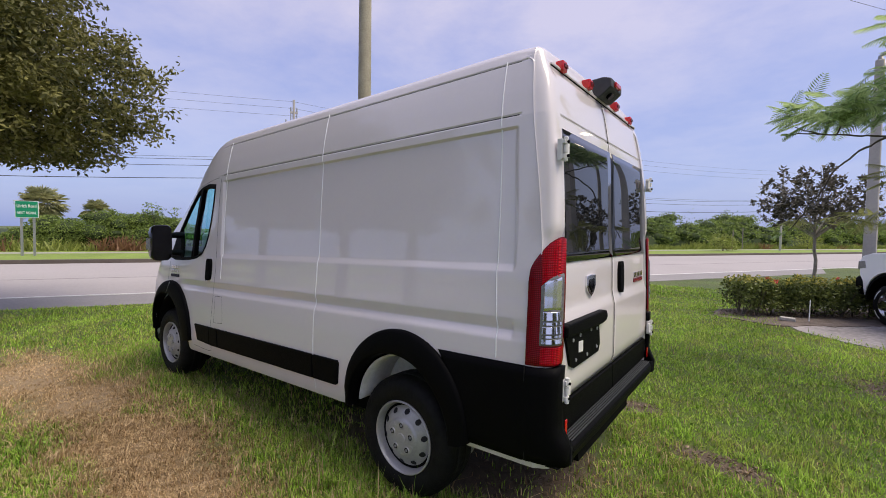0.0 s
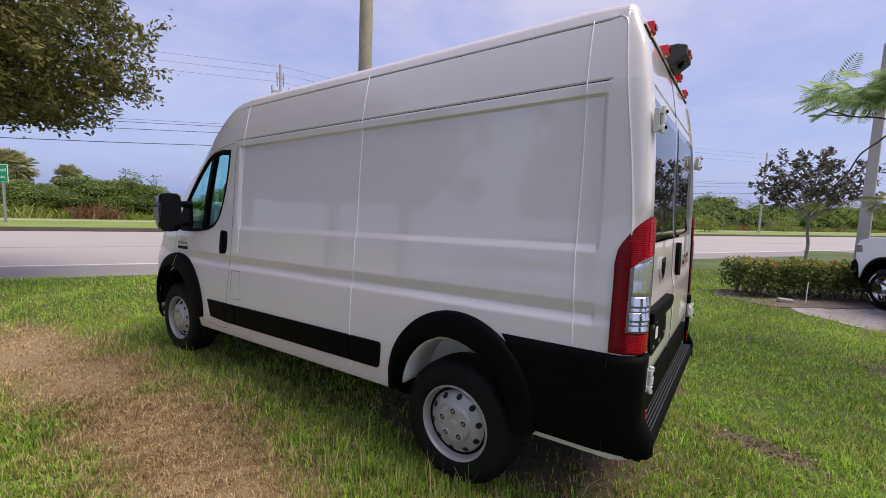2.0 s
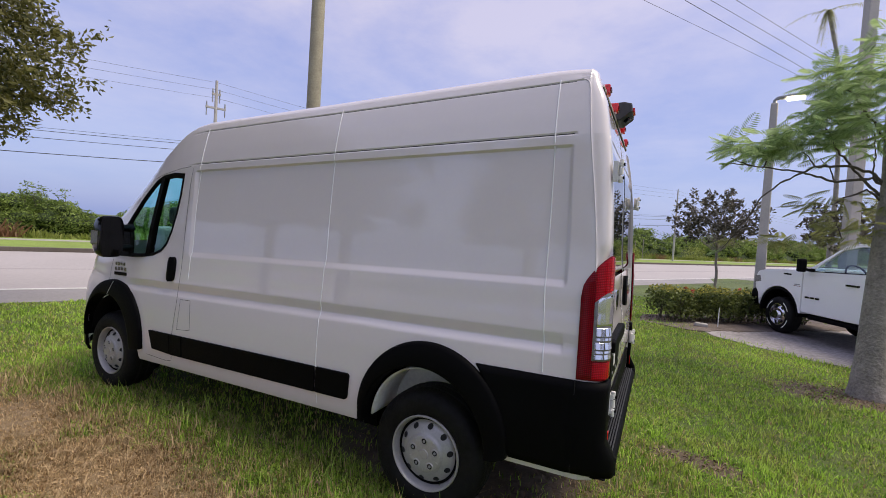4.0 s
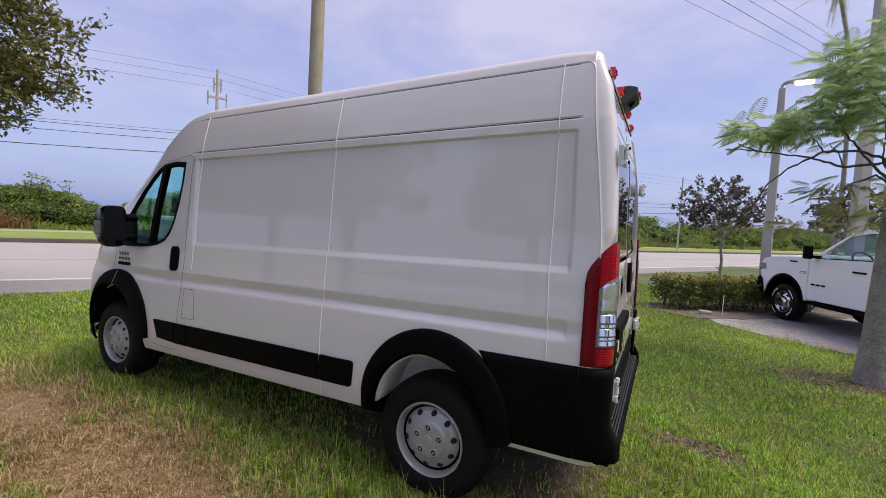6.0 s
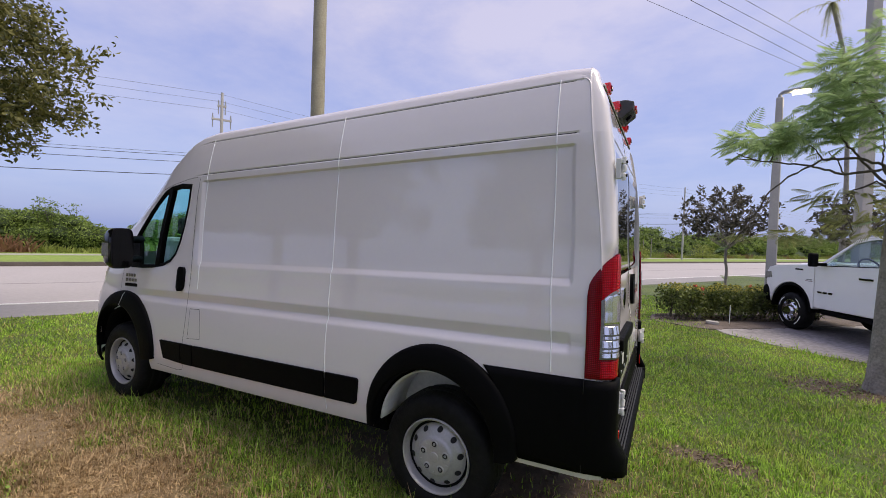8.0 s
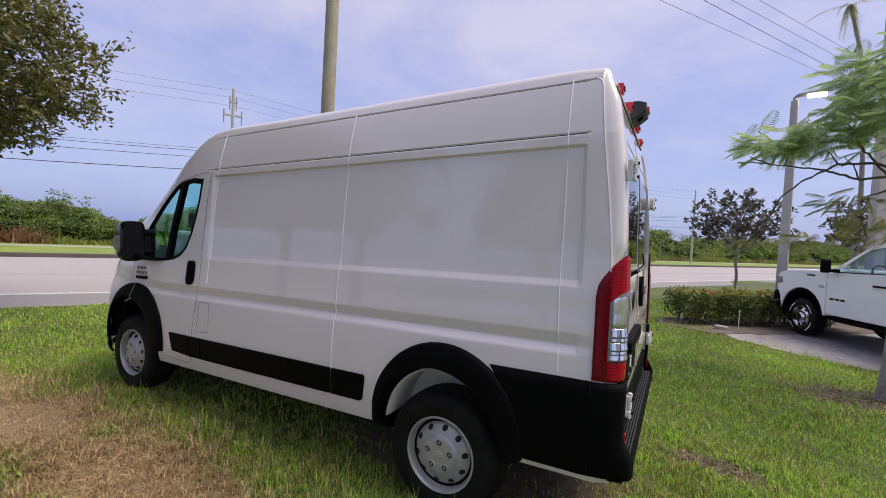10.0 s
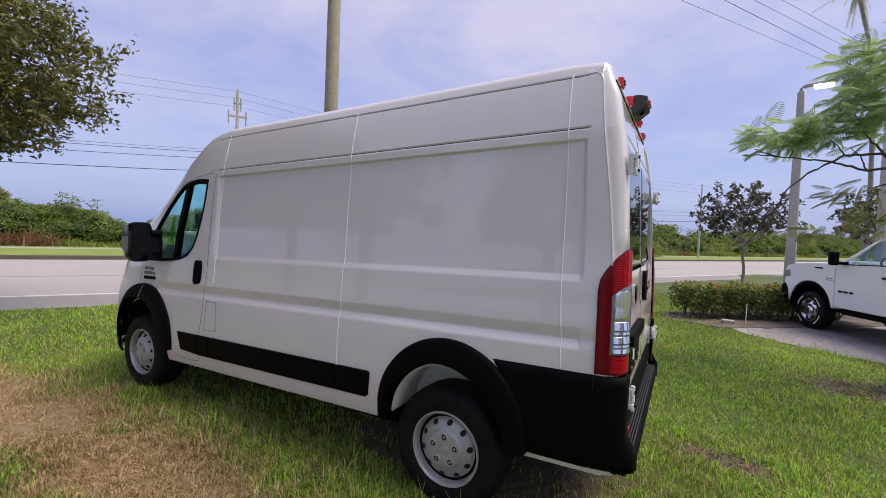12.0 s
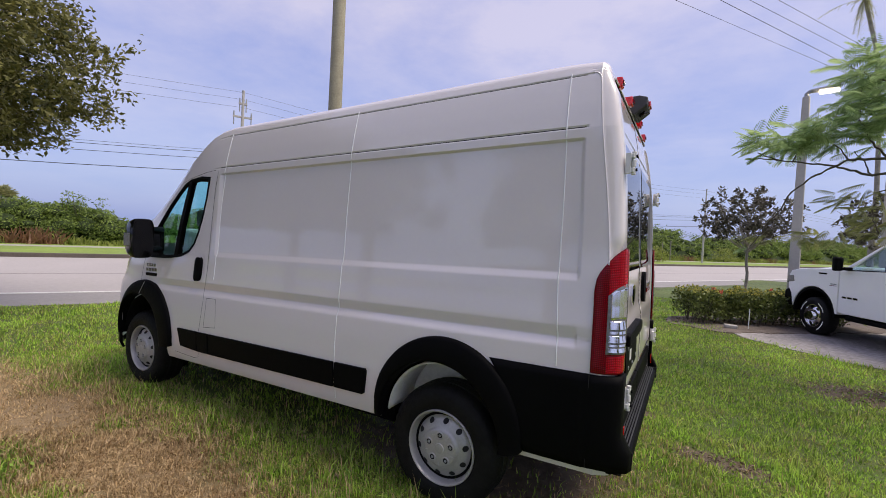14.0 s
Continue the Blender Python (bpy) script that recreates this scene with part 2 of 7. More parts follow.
WHITE = paint("white_car_paint", (0.79, 0.732, 0.728), 0.3, var=0.012, coat=1.0, spec=0.35)
WHITE_TRUCK = paint("white_truck_paint", (0.93, 0.93, 0.94), 0.3, var=0.02, coat=0.6)
WHITE_DULL = paint("white_hinge_paint", (0.72, 0.71, 0.69), 0.45, var=0.06)
BLACK = paint("black_grained_plastic", (0.003, 0.003, 0.0034), 0.55, var=0.2, bump=0.1, bscale=500, spec=0.06)
BLACK_GLOSS = paint("black_gloss_plastic", (0.003, 0.003, 0.0035), 0.08, var=0.1, spec=0.25)
RUBBER = paint("tyre_rubber", (0.009, 0.0088, 0.0085), 0.6, var=0.5, bump=0.25, bscale=120, spec=0.16)
DARK = paint("dark_underbody", (0.003, 0.003, 0.003), 0.85, var=0.3, spec=0.1)
SILVER = paint("silver_wheel_paint", (0.44, 0.43, 0.415), 0.38, metal=0.3, var=0.14, fine=90)
HOLE = paint("dark_hole", (0.008, 0.008, 0.008), 0.8, var=0.1)
CHROME = paint("chrome", (0.75, 0.75, 0.76), 0.1, metal=1.0, var=0.05)
RED = lens("red_lens", (0.22, 0.0, 0.004), (0.58, 0.0, 0.014), 0.008)
RED_DARK = lens("dark_red_lens", (0.10, 0.0, 0.004), (0.30, 0.0, 0.010), 0.009)
RED_LAMP = paint("red_marker_lens", (0.6, 0.008, 0.01), 0.15, var=0.1, coat=0.5)
CLEAR = paint("clear_lens", (0.22, 0.21, 0.21), 0.2, metal=0.4, var=0.35, scale=14, fine=60, bump=0.3, bscale=45, spec=0.6)
LINER = paint("white_wheel_housing", (0.78, 0.77, 0.75), 0.55, var=0.12)
GREY_BOX = paint("grey_plastic", (0.04, 0.042, 0.045), 0.5, var=0.2, bump=0.1, bscale=300)
REAR_GLASS = paint("privacy_glass", (0.006, 0.007, 0.008), 0.012, var=0.05, spec=0.75)
CAB_GLASS = thin_glass("cab_glass", (0.60, 0.92, 0.91), 0.08)
TRUCK_GLASS = thin_glass("truck_glass", (0.72, 0.82, 0.84), 0.12)
SEAM = paint("bright_seam_bead", (0.93, 0.93, 0.92), 0.25, var=0.02, coat=1.0)
SEAT = paint("seat_fabric", (0.05, 0.05, 0.052), 0.85, var=0.2, bump=0.2, bscale=200)
SEAT_LIGHT = paint("grey_trim", (0.62, 0.60, 0.55), 0.7, var=0.1)
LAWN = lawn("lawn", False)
BLADES = lawn("grass_blades", True)
ROAD = paint("pale_worn_asphalt", (0.40, 0.365, 0.35), 0.85, var=0.1, scale=0.25, fine=9.0, bump=0.3, bscale=30)
SHOULDER = paint("asphalt_shoulder", (0.28, 0.262, 0.255), 0.9, var=0.15, scale=0.6, fine=14.0, bump=0.3, bscale=40)
LINE = paint("worn_road_paint", (0.66, 0.65, 0.62), 0.7, var=0.15, scale=3)
KERB = paint("dark_kerb_concrete", (0.12, 0.10, 0.085), 0.9, var=0.35, scale=1.2, bump=0.4)
VERGE = paint("mown_verge", (0.21, 0.29, 0.05), 0.9, var=0.28, scale=0.35, fine=5.0, bump=0.6, bscale=14)
PATHWAY = paint("pale_footpath", (0.36, 0.35, 0.29), 0.9, var=0.1, scale=1)
CONCRETE = paint("weathered_concrete", (0.29, 0.265, 0.255), 0.9, var=0.5, scale=1.0, fine=12, bump=0.3, bscale=40)
MULCH = paint("leaf_mulch", (0.15, 0.12, 0.10), 0.95, var=0.5, scale=4, fine=60, bump=1.0, bscale=35)
WOOD_POLE = paint("weathered_pole_wood", (0.36, 0.325, 0.235), 0.85, var=0.25, scale=3, fine=30, bump=0.4, bscale=50)
WEED = leafy("broad_weed_leaves", (0.08, 0.16, 0.02), (0.30, 0.46, 0.08), scale=3)
CHIP = leafy("leaf_litter", (0.06, 0.04, 0.025), (0.36, 0.26, 0.17), through_it=0.05, scale=5)
CONC_POLE = paint("pole_concrete", (0.42, 0.40, 0.375), 0.85, var=0.12, scale=2, fine=25, bump=0.2)
BARK = paint("bark", (0.13, 0.105, 0.085), 0.95, var=0.4, scale=5, fine=35, bump=0.8, bscale=25)
PALE_BARK = paint("pale_bark", (0.27, 0.245, 0.21), 0.92, var=0.45, scale=5, fine=34, bump=0.9, bscale=26)
TWIG = paint("twig_bark", (0.10, 0.085, 0.065), 0.9, var=0.3)
WIRE = paint("cable", (0.03, 0.03, 0.035), 0.6, var=0.1)
SIGN_GREEN = paint("sign_green", (0.0, 0.26, 0.13), 0.4, var=0.05)
SIGN_WHITE = paint("sign_white", (0.82, 0.84, 0.82), 0.4, var=0.04)
GALV = paint("galvanised_steel", (0.34, 0.35, 0.36), 0.55, metal=0.5, var=0.15)
OAK_LEAF = leafy("oak_leaves", (0.05, 0.06, 0.016), (0.27, 0.25, 0.075), through_it=0.3)
FERN_LEAF = leafy("feathery_leaves", (0.16, 0.28, 0.085), (0.60, 0.74, 0.36), through_it=0.6, scale=2)
# darker, duller copy of the leaves: the lower crown's shade in the colour
FERN_SHADED = leafy("shaded_feathery_leaves", (0.17, 0.19, 0.055), (0.46, 0.47, 0.19), through_it=0.5, scale=2)
MAG_LEAF = leafy("magnolia_leaves", (0.04, 0.038, 0.026), (0.17, 0.15, 0.11), gloss=0.35, through_it=0.15)
HEDGE_LEAF = leafy("hedge_leaves", (0.035, 0.055, 0.018), (0.26, 0.31, 0.085), scale=6, gloss=0.35)
HEDGE_TIP = leafy("hedge_tips", (0.24, 0.22, 0.04), (0.58, 0.52, 0.12), scale=6)
BUSH_LEAF = leafy("thicket_leaves", (0.055, 0.10, 0.02), (0.33, 0.43, 0.10), scale=0.9)
SCRUB_LEAF = leafy("dry_scrub", (0.13, 0.17, 0.03), (0.42, 0.46, 0.12), scale=0.6)
BROWN_LEAF = leafy("rusty_scrub", (0.16, 0.08, 0.04), (0.33, 0.18, 0.10), scale=0.9)
PALM_LEAF = leafy("palm_fronds", (0.20, 0.225, 0.09), (0.62, 0.60, 0.32), scale=2)
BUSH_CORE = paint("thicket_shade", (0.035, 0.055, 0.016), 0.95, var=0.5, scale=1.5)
FLOWER = paint("red_flowers", (0.6, 0.05, 0.04), 0.6, var=0.2)
LAMP_ON = bpy.data.materials.new("lit_lamp_lens")
LAMP_ON.use_nodes = True
LAMP_ON.node_tree.nodes["Principled BSDF"].inputs["Emission Color"].default_value = (1.0, 0.86, 0.6, 1)
LAMP_ON.node_tree.nodes["Principled BSDF"].inputs["Emission Strength"].default_value = 22.0

# ---- mesh helpers ----


def mesh_ob(name, verts, faces, material, parent=None, label="", smooth=None, bevel=0.0, thick=0.0):
    me = bpy.data.meshes.new(name)
    me.from_pydata([tuple(v) for v in verts], [], [tuple(q) for q in faces])
    me.materials.append(material)
    if smooth is not None:
        me.shade_smooth()
        me.set_sharp_from_angle(angle=radians(smooth))
    ob = new(name, me)
    if parent is not None:
        ob.parent = parent
    if label:
        tagged(ob, label)
    if thick:
        k = ob.modifiers.new("thickness", "SOLIDIFY")
        k.thickness, k.offset = thick, -1
    if bevel:
        k = ob.modifiers.new("edges", "BEVEL")
        k.width, k.segments, k.limit_method = bevel, 2, "ANGLE"
        k.angle_limit = radians(35)
    return ob


def part(name, bm, material, parent=None, label="", smooth=None, bevel=0.0):
    me = bpy.data.meshes.new(name)
    bmesh.ops.recalc_face_normals(bm, faces=bm.faces)
    bm.to_mesh(me)
    bm.free()
    me.materials.append(material)
    if smooth is not None:
        me.shade_smooth()
        me.set_sharp_from_angle(angle=radians(smooth))
    ob = new(name, me)
    if parent is not None:
        ob.parent = parent
    if label:
        tagged(ob, label)
    if bevel:
        k = ob.modifiers.new("edges", "BEVEL")
        k.width, k.segments, k.limit_method = bevel, 2, "ANGLE"
        k.angle_limit = radians(35)
    return ob


def thing(name, label, category, group="", at=None, kind=""):
    ob = new(name)
    if at is not None:
        ob.matrix_basis = at
    return tagged(ob, label, category, group, kind)


def box(bm, x0, x1, y0, y1, z0, z1, m=None):
    r = bmesh.ops.create_cube(bm, size=1.0)["verts"]
    for v in r:
        v.co = Vector(((x0 + x1) / 2 + v.co.x * (x1 - x0), (y0 + y1) / 2 + v.co.y * (y1 - y0), (z0 + z1) / 2 + v.co.z * (z1 - z0)))
        if m is not None:
            v.co = m @ v.co
    return r


def cyl(bm, p, q, r0, r1=None, seg=16, caps=True):
    p, q = Vector(p), Vector(q)
    r1 = r0 if r1 is None else r1
    turn = (q - p).to_track_quat("Z", "Y").to_matrix()
    rings = []
    for c, r in ((p, r0), (q, r1)):
        rings.append([bm.verts.new(c + turn @ Vector((r * math.cos(a), r * math.sin(a), 0))) for a in [2 * math.pi * i / seg for i in range(seg)]])
    for i in range(seg):
        j = (i + 1) % seg
        bm.faces.new((rings[0][i], rings[0][j], rings[1][j], rings[1][i]))
    if caps:
        bm.faces.new(rings[0][::-1])
        bm.faces.new(rings[1])


def tube(pts, radii, seg=8):
    """Verts and faces of a tapering tube along pts."""
    pts = [Vector(p) for p in pts]
    verts, faces = [], []
    for i, p in enumerate(pts):
        d = pts[min(i + 1, len(pts) - 1)] - pts[max(i - 1, 0)]
        d.normalize()
        u = d.cross(Vector((1, 0, 0)) if abs(d.x) < 0.8 else Vector((0, 1, 0))).normalized()
        w = d.cross(u)
        for k in range(seg):
            a = 2 * math.pi * k / seg
            verts.append(p + (u * math.cos(a) + w * math.sin(a)) * radii[i])
    for i in range(len(pts) - 1):
        for k in range(seg):
            j = (k + 1) % seg
            faces.append((i * seg + k, i * seg + j, (i + 1) * seg + j, (i + 1) * seg + k))
    faces.append(tuple(range(seg))[::-1])
    faces.append(tuple((len(pts) - 1) * seg + k for k in range(seg)))
    return verts, faces


def join(chunks):
    verts, faces = [], []
    for v, q in chunks:
        o = len(verts)
        verts.extend(v)
        faces.extend(tuple(i + o for i in face) for face in q)
    return verts, faces


def lathe(profile, seg, centre=(0, 0, 0), axis="y"):
    """Turns (radius, offset) pairs about the axis."""
    verts, faces = [], []
    n = len(profile)
    for k in range(seg):
        a = 2 * math.pi * k / seg
        for r, o in profile:
            if axis == "y":
                verts.append((centre[0] + r * math.cos(a), centre[1] + o, centre[2] + r * math.sin(a)))
            else:
                verts.append((centre[0] + r * math.cos(a), centre[1] + r * math.sin(a), centre[2] + o))
    for k in range(seg):
        j = (k + 1) % seg
        for i in range(n - 1):
            faces.append((k * n + i, k * n + i + 1, j * n + i + 1, j * n + i))
    return verts, faces


def soup(name, verts, tris_per, material, parent=None, label="", uv=None):
    """Many small alike polygons at once: verts (count, corners, 3)."""
    v = np.asarray(verts, dtype=np.float32)
    count, corners = v.shape[:2]
    me = bpy.data.meshes.new(name)
    me.vertices.add(count * corners)
    me.vertices.foreach_set("co", v.reshape(-1))
    idx = (np.arange(count)[:, None, None] * corners + np.asarray(tris_per)[None]).astype(np.int32)
    per, k = idx.shape[1], idx.shape[2]
    me.loops.add(count * per * k)
    me.loops.foreach_set("vertex_index", idx.reshape(-1))
    me.polygons.add(count * per)
    me.polygons.foreach_set("loop_start", np.arange(count * per, dtype=np.int32) * k)
    me.update(calc_edges=True)
    me.materials.append(material)
    ob = new(name, me)
    if parent is not None:
        ob.parent = parent
    if label:
        tagged(ob, label)
    return ob


rng = np.random.default_rng(7)


def leaf_cloud(points, size, spread=0.5, droop=0.3, slim=0.42, wide=0.5):
    """A bent four-cornered leaf at each point, turned at random."""
    n = len(points)
    d = rng.normal(size=(n, 3))
    d[:, 2] = d[:, 2] * spread - droop
    d /= np.linalg.norm(d, axis=1)[:, None] + 1e-9
    s = np.cross(d, rng.normal(size=(n, 3)))
    s /= np.linalg.norm(s, axis=1)[:, None] + 1e-9
    ln = size * rng.uniform(0.7, 1.3, n)[:, None]
    mid = points + d * ln * wide
    up = np.cross(d, s) * ln * 0.12
    return np.stack([points, mid + s * ln * slim * 0.5 - up, points + d * ln, mid - s * ln * slim * 0.5 - up], axis=1)


QUAD2 = [(0, 1, 2), (0, 2, 3)]

# ---- ground, road and verge ----
ROAD_ANGLE = math.atan2(0.8753, 0.4835)
DIR, NRM = np.array([0.4835, 0.8753]), np.array([-0.8753, 0.4835])


def road_pt(s, n, z=0.0):
    p = s * DIR + n * NRM
    return (p[0], p[1], z)


def strip(name, n0, n1, z0, z1, material, label, s0=-260.0, s1=420.0, step=20.0, kind="structure", category=""):
    """A slab along the road between two offsets."""
    verts, faces = [], []
    count = int((s1 - s0) / step)
    for i in range(count + 1):
        s = s0 + (s1 - s0) * i / count
        verts += [road_pt(s, n0, z0), road_pt(s, n0, z1), road_pt(s, n1, z1), road_pt(s, n1, z0)]
    for i in range(count):
        a, b = i * 4, i * 4 + 4
        for k in range(4):
            j = (k + 1) % 4
            faces.append((a + k, b + k, b + j, a + j))
    faces += [(0, 1, 2, 3), (count * 4 + 3, count * 4 + 2, count * 4 + 1, count * 4)]
    return tagged(mesh_ob(name, verts, faces, material), label, category, kind=kind)


NEAR, FAR = 8.45, 21.1


def build_ground():
    # one sheet, finer near the van, gently uneven on the lawn
    def grid(lo, hi, fine_lo, fine_hi, fine, coarse):
        out, x = [], lo
        while x < hi:
            out.append(x)
            x += fine if fine_lo <= x < fine_hi else coarse
        return out + [hi]
    xs = grid(-900, 900, -12, 8, 0.4, 12)
    ys = grid(-900, 1200, -12, 24, 0.4, 12)
    verts = []
    for x in xs:
        for y in ys:
            n = NRM[0] * x + NRM[1] * y
            z = 0.0
            if n < NEAR - 0.1 and -12 < x < 8 and -8 < y < 24:
                z = 0.018 * noise.noise(Vector((x * 0.9, y * 0.9, 0))) + 0.006 * noise.noise(Vector((x * 4, y * 4, 3)))
            elif n >= NEAR - 0.1:
                z = -0.03
            verts.append((x, y, z))
    m = len(ys)
    faces = [(i * m + j, (i + 1) * m + j, (i + 1) * m + j + 1, i * m + j + 1) for i in range(len(xs) - 1) for j in range(m - 1)]
    tagged(mesh_ob("ground", verts, faces, LAWN, smooth=40), "green lawn ground with dried brown patches, darkened for shade between blades", "lawn", kind="structure")
    strip("road", NEAR + 1.72, FAR - 0.02, -0.2, -0.012, ROAD, "pale worn asphalt road with a white edge line", category="road")
    strip("road_shoulder", NEAR, NEAR + 1.72, -0.2, -0.014, SHOULDER, "darker grey asphalt road shoulder", category="road shoulder")
    strip("edge_line", NEAR + 1.66, NEAR + 1.80, -0.014, -0.006, LINE, "worn white edge line on the road", category="road marking")
    strip("lane_joint", 14.3, 14.36, -0.014, -0.007, SHOULDER, "faint dark joint along the road", category="road marking")
    strip("kerb", FAR, FAR + 0.34, -0.2, 0.15, KERB, "dark weathered concrete kerb", category="kerb")
    strip("verge", FAR + 0.34, 60, -0.2, 0.14, VERGE, "mown grass verge beyond the kerb", category="verge")
    strip("footpath", 26.6, 28.0, 0.1, 0.147, PATHWAY, "pale concrete footpath in the verge", category="footpath")


    return np.array(xs), np.array(ys), np.array([v[2] for v in verts]).reshape(len(xs), len(ys))


GROUND_X, GROUND_Y, GROUND_Z = build_ground()


def ground_z(p):
    """Height of the lawn under points of the plan."""
    i = np.clip(np.searchsorted(GROUND_X, p[:, 0]) - 1, 0, len(GROUND_X) - 2)
    j = np.clip(np.searchsorted(GROUND_Y, p[:, 1]) - 1, 0, len(GROUND_Y) - 2)
    u = (p[:, 0] - GROUND_X[i]) / (GROUND_X[i + 1] - GROUND_X[i])
    w = (p[:, 1] - GROUND_Y[j]) / (GROUND_Y[j + 1] - GROUND_Y[j])
    low = GROUND_Z[i, j] * (1 - u) + GROUND_Z[i + 1, j] * u
    high = GROUND_Z[i, j + 1] * (1 - u) + GROUND_Z[i + 1, j + 1] * u
    return low * (1 - w) + high * w


def slab(name, outline, z0, z1, material, label, category, kind="structure", wob=0.0):
    """A flat slab over an outline in plan, its edge made uneven."""
    pts = []
    for i, p in enumerate(outline):
        q = outline[(i + 1) % len(outline)]
        steps = max(1, int(math.dist(p, q) / 0.12)) if wob else 1
        for k in range(steps):
            x, y = p[0] + (q[0] - p[0]) * k / steps, p[1] + (q[1] - p[1]) * k / steps
            pts.append((x + wob * noise.noise(Vector((x * 5, y * 5, 1))), y + wob * noise.noise(Vector((x * 5, y * 5, 9)))))
    n = len(pts)
    verts = [(x, y, z0) for x, y in pts] + [(x, y, z1) for x, y in pts]
    faces = [tuple(range(n, 2 * n))] + [(i, (i + 1) % n, n + (i + 1) % n, n + i) for i in range(n)]
    return tagged(mesh_ob(name, verts, faces, material), label, category, kind=kind)


slab("driveway", [(1.95, 8.25), (2.2, 7.75), (2.75, 7.15), (3.5, 6.6), (4.4, 6.35), (7, 5.6), (14, 3.5), (22, 9), (15, 14), (8, 13.2), (4.5, 10.4), (2.6, 9.0)], -0.1, 0.012, CONCRETE, "weathered grey concrete parking pad with stains", "parking pad", wob=0.12)
slab("planting_bed", [(0.85, 8.45), (1.25, 8.12), (1.9, 7.95), (2.6, 8.5), (4.6, 10.35), (6.5, 12.2), (5.6, 13.2), (3.2, 11.4), (0.95, 9.4)], -0.1, 0.024, MULCH, "dark leaf mulch bed under the hedge", "planting bed", wob=0.15)

# ---- the van ----
MID = 1.01           # the van's middle line
RAKE = 0.027         # the body stands higher at the rear


def lerp_table(tab, v):
    if v <= tab[0][0]:
        return tab[0][1]
    for (a, p), (b, q) in zip(tab, tab[1:]):
        if v <= b:
            k = (v - a) / (b - a)
            return p + (q - p) * k
    return tab[-1][1]


def curve_table(tab, v):
    """As lerp_table, but rounded through the knots."""
    if v <= tab[0][0] or v >= tab[-1][0]:
        return lerp_table(tab, v)
    i = max(k for k in range(len(tab) - 1) if tab[k][0] <= v)
    (x1, y1), (x2, y2) = tab[i], tab[i + 1]
    x0, y0 = tab[max(0, i - 1)]
    x3, y3 = tab[min(len(tab) - 1, i + 2)]
    m1, m2 = (y2 - y0) / (x2 - x0), (y3 - y1) / (x3 - x1)
    h = x2 - x1
    t = (v - x1) / h
    return (2 * t ** 3 - 3 * t * t + 1) * y1 + (t ** 3 - 2 * t * t + t) * h * m1 + (3 * t * t - 2 * t ** 3) * y2 + (t ** 3 - t * t) * h * m2


def smooth01(a, b, v):
    k = min(1.0, max(0.0, (v - a) / (b - a)))
    return k * k * (3 - 2 * k)


SIDE = [(0.44, 0.045), (0.5, 0.022), (0.6, 0.006), (0.75, 0.0), (0.95, 0.004), (1.1, 0.014), (1.3, 0.032), (1.5, 0.044), (1.8, 0.056), (2.1, 0.068), (2.18, 0.072), (2.3, 0.088), (2.42, 0.111), (2.486, 0.128)]
ROOF = [(0.1315, 2.494), (0.1355, 2.51), (0.145, 2.528), (0.163, 2.544), (0.198, 2.559), (0.28, 2.574), (0.4, 2.583), (0.6, 2.590), (0.8, 2.594), (1.01, 2.595)]
TOP = 2.595
# roof line over the cab, windscreen, bonnet
CREST = [(-4.42, 0.93), (-4.36, 1.08), (-4.2, 1.22), (-4.0, 1.38), (-3.82, 1.52), (-3.72, 1.66), (-3.4, 1.925), (-3.1, 2.165), (-2.88, 2.345), (-2.66, 2.482), (-2.53, 2.543), (-2.4, 2.578), (-2.25, 2.595)]


def crest(x):
    return lerp_table(CREST, x)


def hold(x):
    return min(1.42, crest(x) - 0.33)


def squash(x, z):
    s = hold(x)
    return z if z <= s or x > -2.25 else s + (z - s) * (crest(x) - s) / (TOP - s)


def unsquash(x, z):
    s = hold(x)
    return z if z <= s or x > -2.25 else s + (z - s) * (TOP - s) / (crest(x) - s)


def ramp(a, b, v):
    """From 0 to 1, straight, with its ends just eased."""
    k = min(1.0, max(0.0, (v - a) / (b - a)))
    return 0.75 * k + 0.25 * k * k * (3 - 2 * k)


def sunk(x, z):
    """1 inside the pressed side panel, 0 outside: wide ledges below and in front, tight ones above and behind."""
    end = 0.754 - 0.016 * smooth01(1.6, 2.1, z)
    h = max(0.0, 1 - min((x + 2.303) / 0.036, (end - x) / 0.02))
    v = max(0.0, 1 - min((z - 1.411) / 0.04, (2.133 - z) / 0.015))
    return ramp(1.0, 0.0, math.hypot(h, v))


SEAMS = (-2.272, -0.838, 0.643)


def cab_taper(x, z):
    t = 0.0
    if x < -2.35:
        t += 0.10 * ((-2.35 - x) / 1.3) ** 1.4 * max(0.0, min(1.0, (z - 1.3) / 0.8))
    if x < -3.55:
        t += 0.34 * ((-3.55 - x) / 0.87) ** 2.3
    return t


def side_y(x, z):
    """Depth of the body side at body height z."""
    zp = unsquash(x, z)
    y = lerp_table(SIDE, zp)
    if -2.31 < x < 0.77:
        y += 0.0125 * sunk(x, z)
    if -3.3 < x < 0.79:
        k = smooth01(0.778, 0.74, x) * smooth01(-3.3, -2.9, x)
        y += 0.019 * k * (ramp(1.074, 1.119, z) - ramp(1.125, 1.183, z))
    if -2.4 < x < 0.75:
        y += 0.005 * (smooth01(2.178, 2.182, zp) - smooth01(2.188, 2.195, zp))
        y += 0.004 * (smooth01(2.456, 2.461, zp) - smooth01(2.465, 2.472, zp))
    return y + cab_taper(x, z)


def lift(p):
    """The body's rake, a touch more of it along the roof."""
    return (p[0], p[1], p[2] + RAKE * p[0] + 0.006 * (max(p[0], -2.3) + 0.75) * smooth01(1.6, 2.5, p[2]))


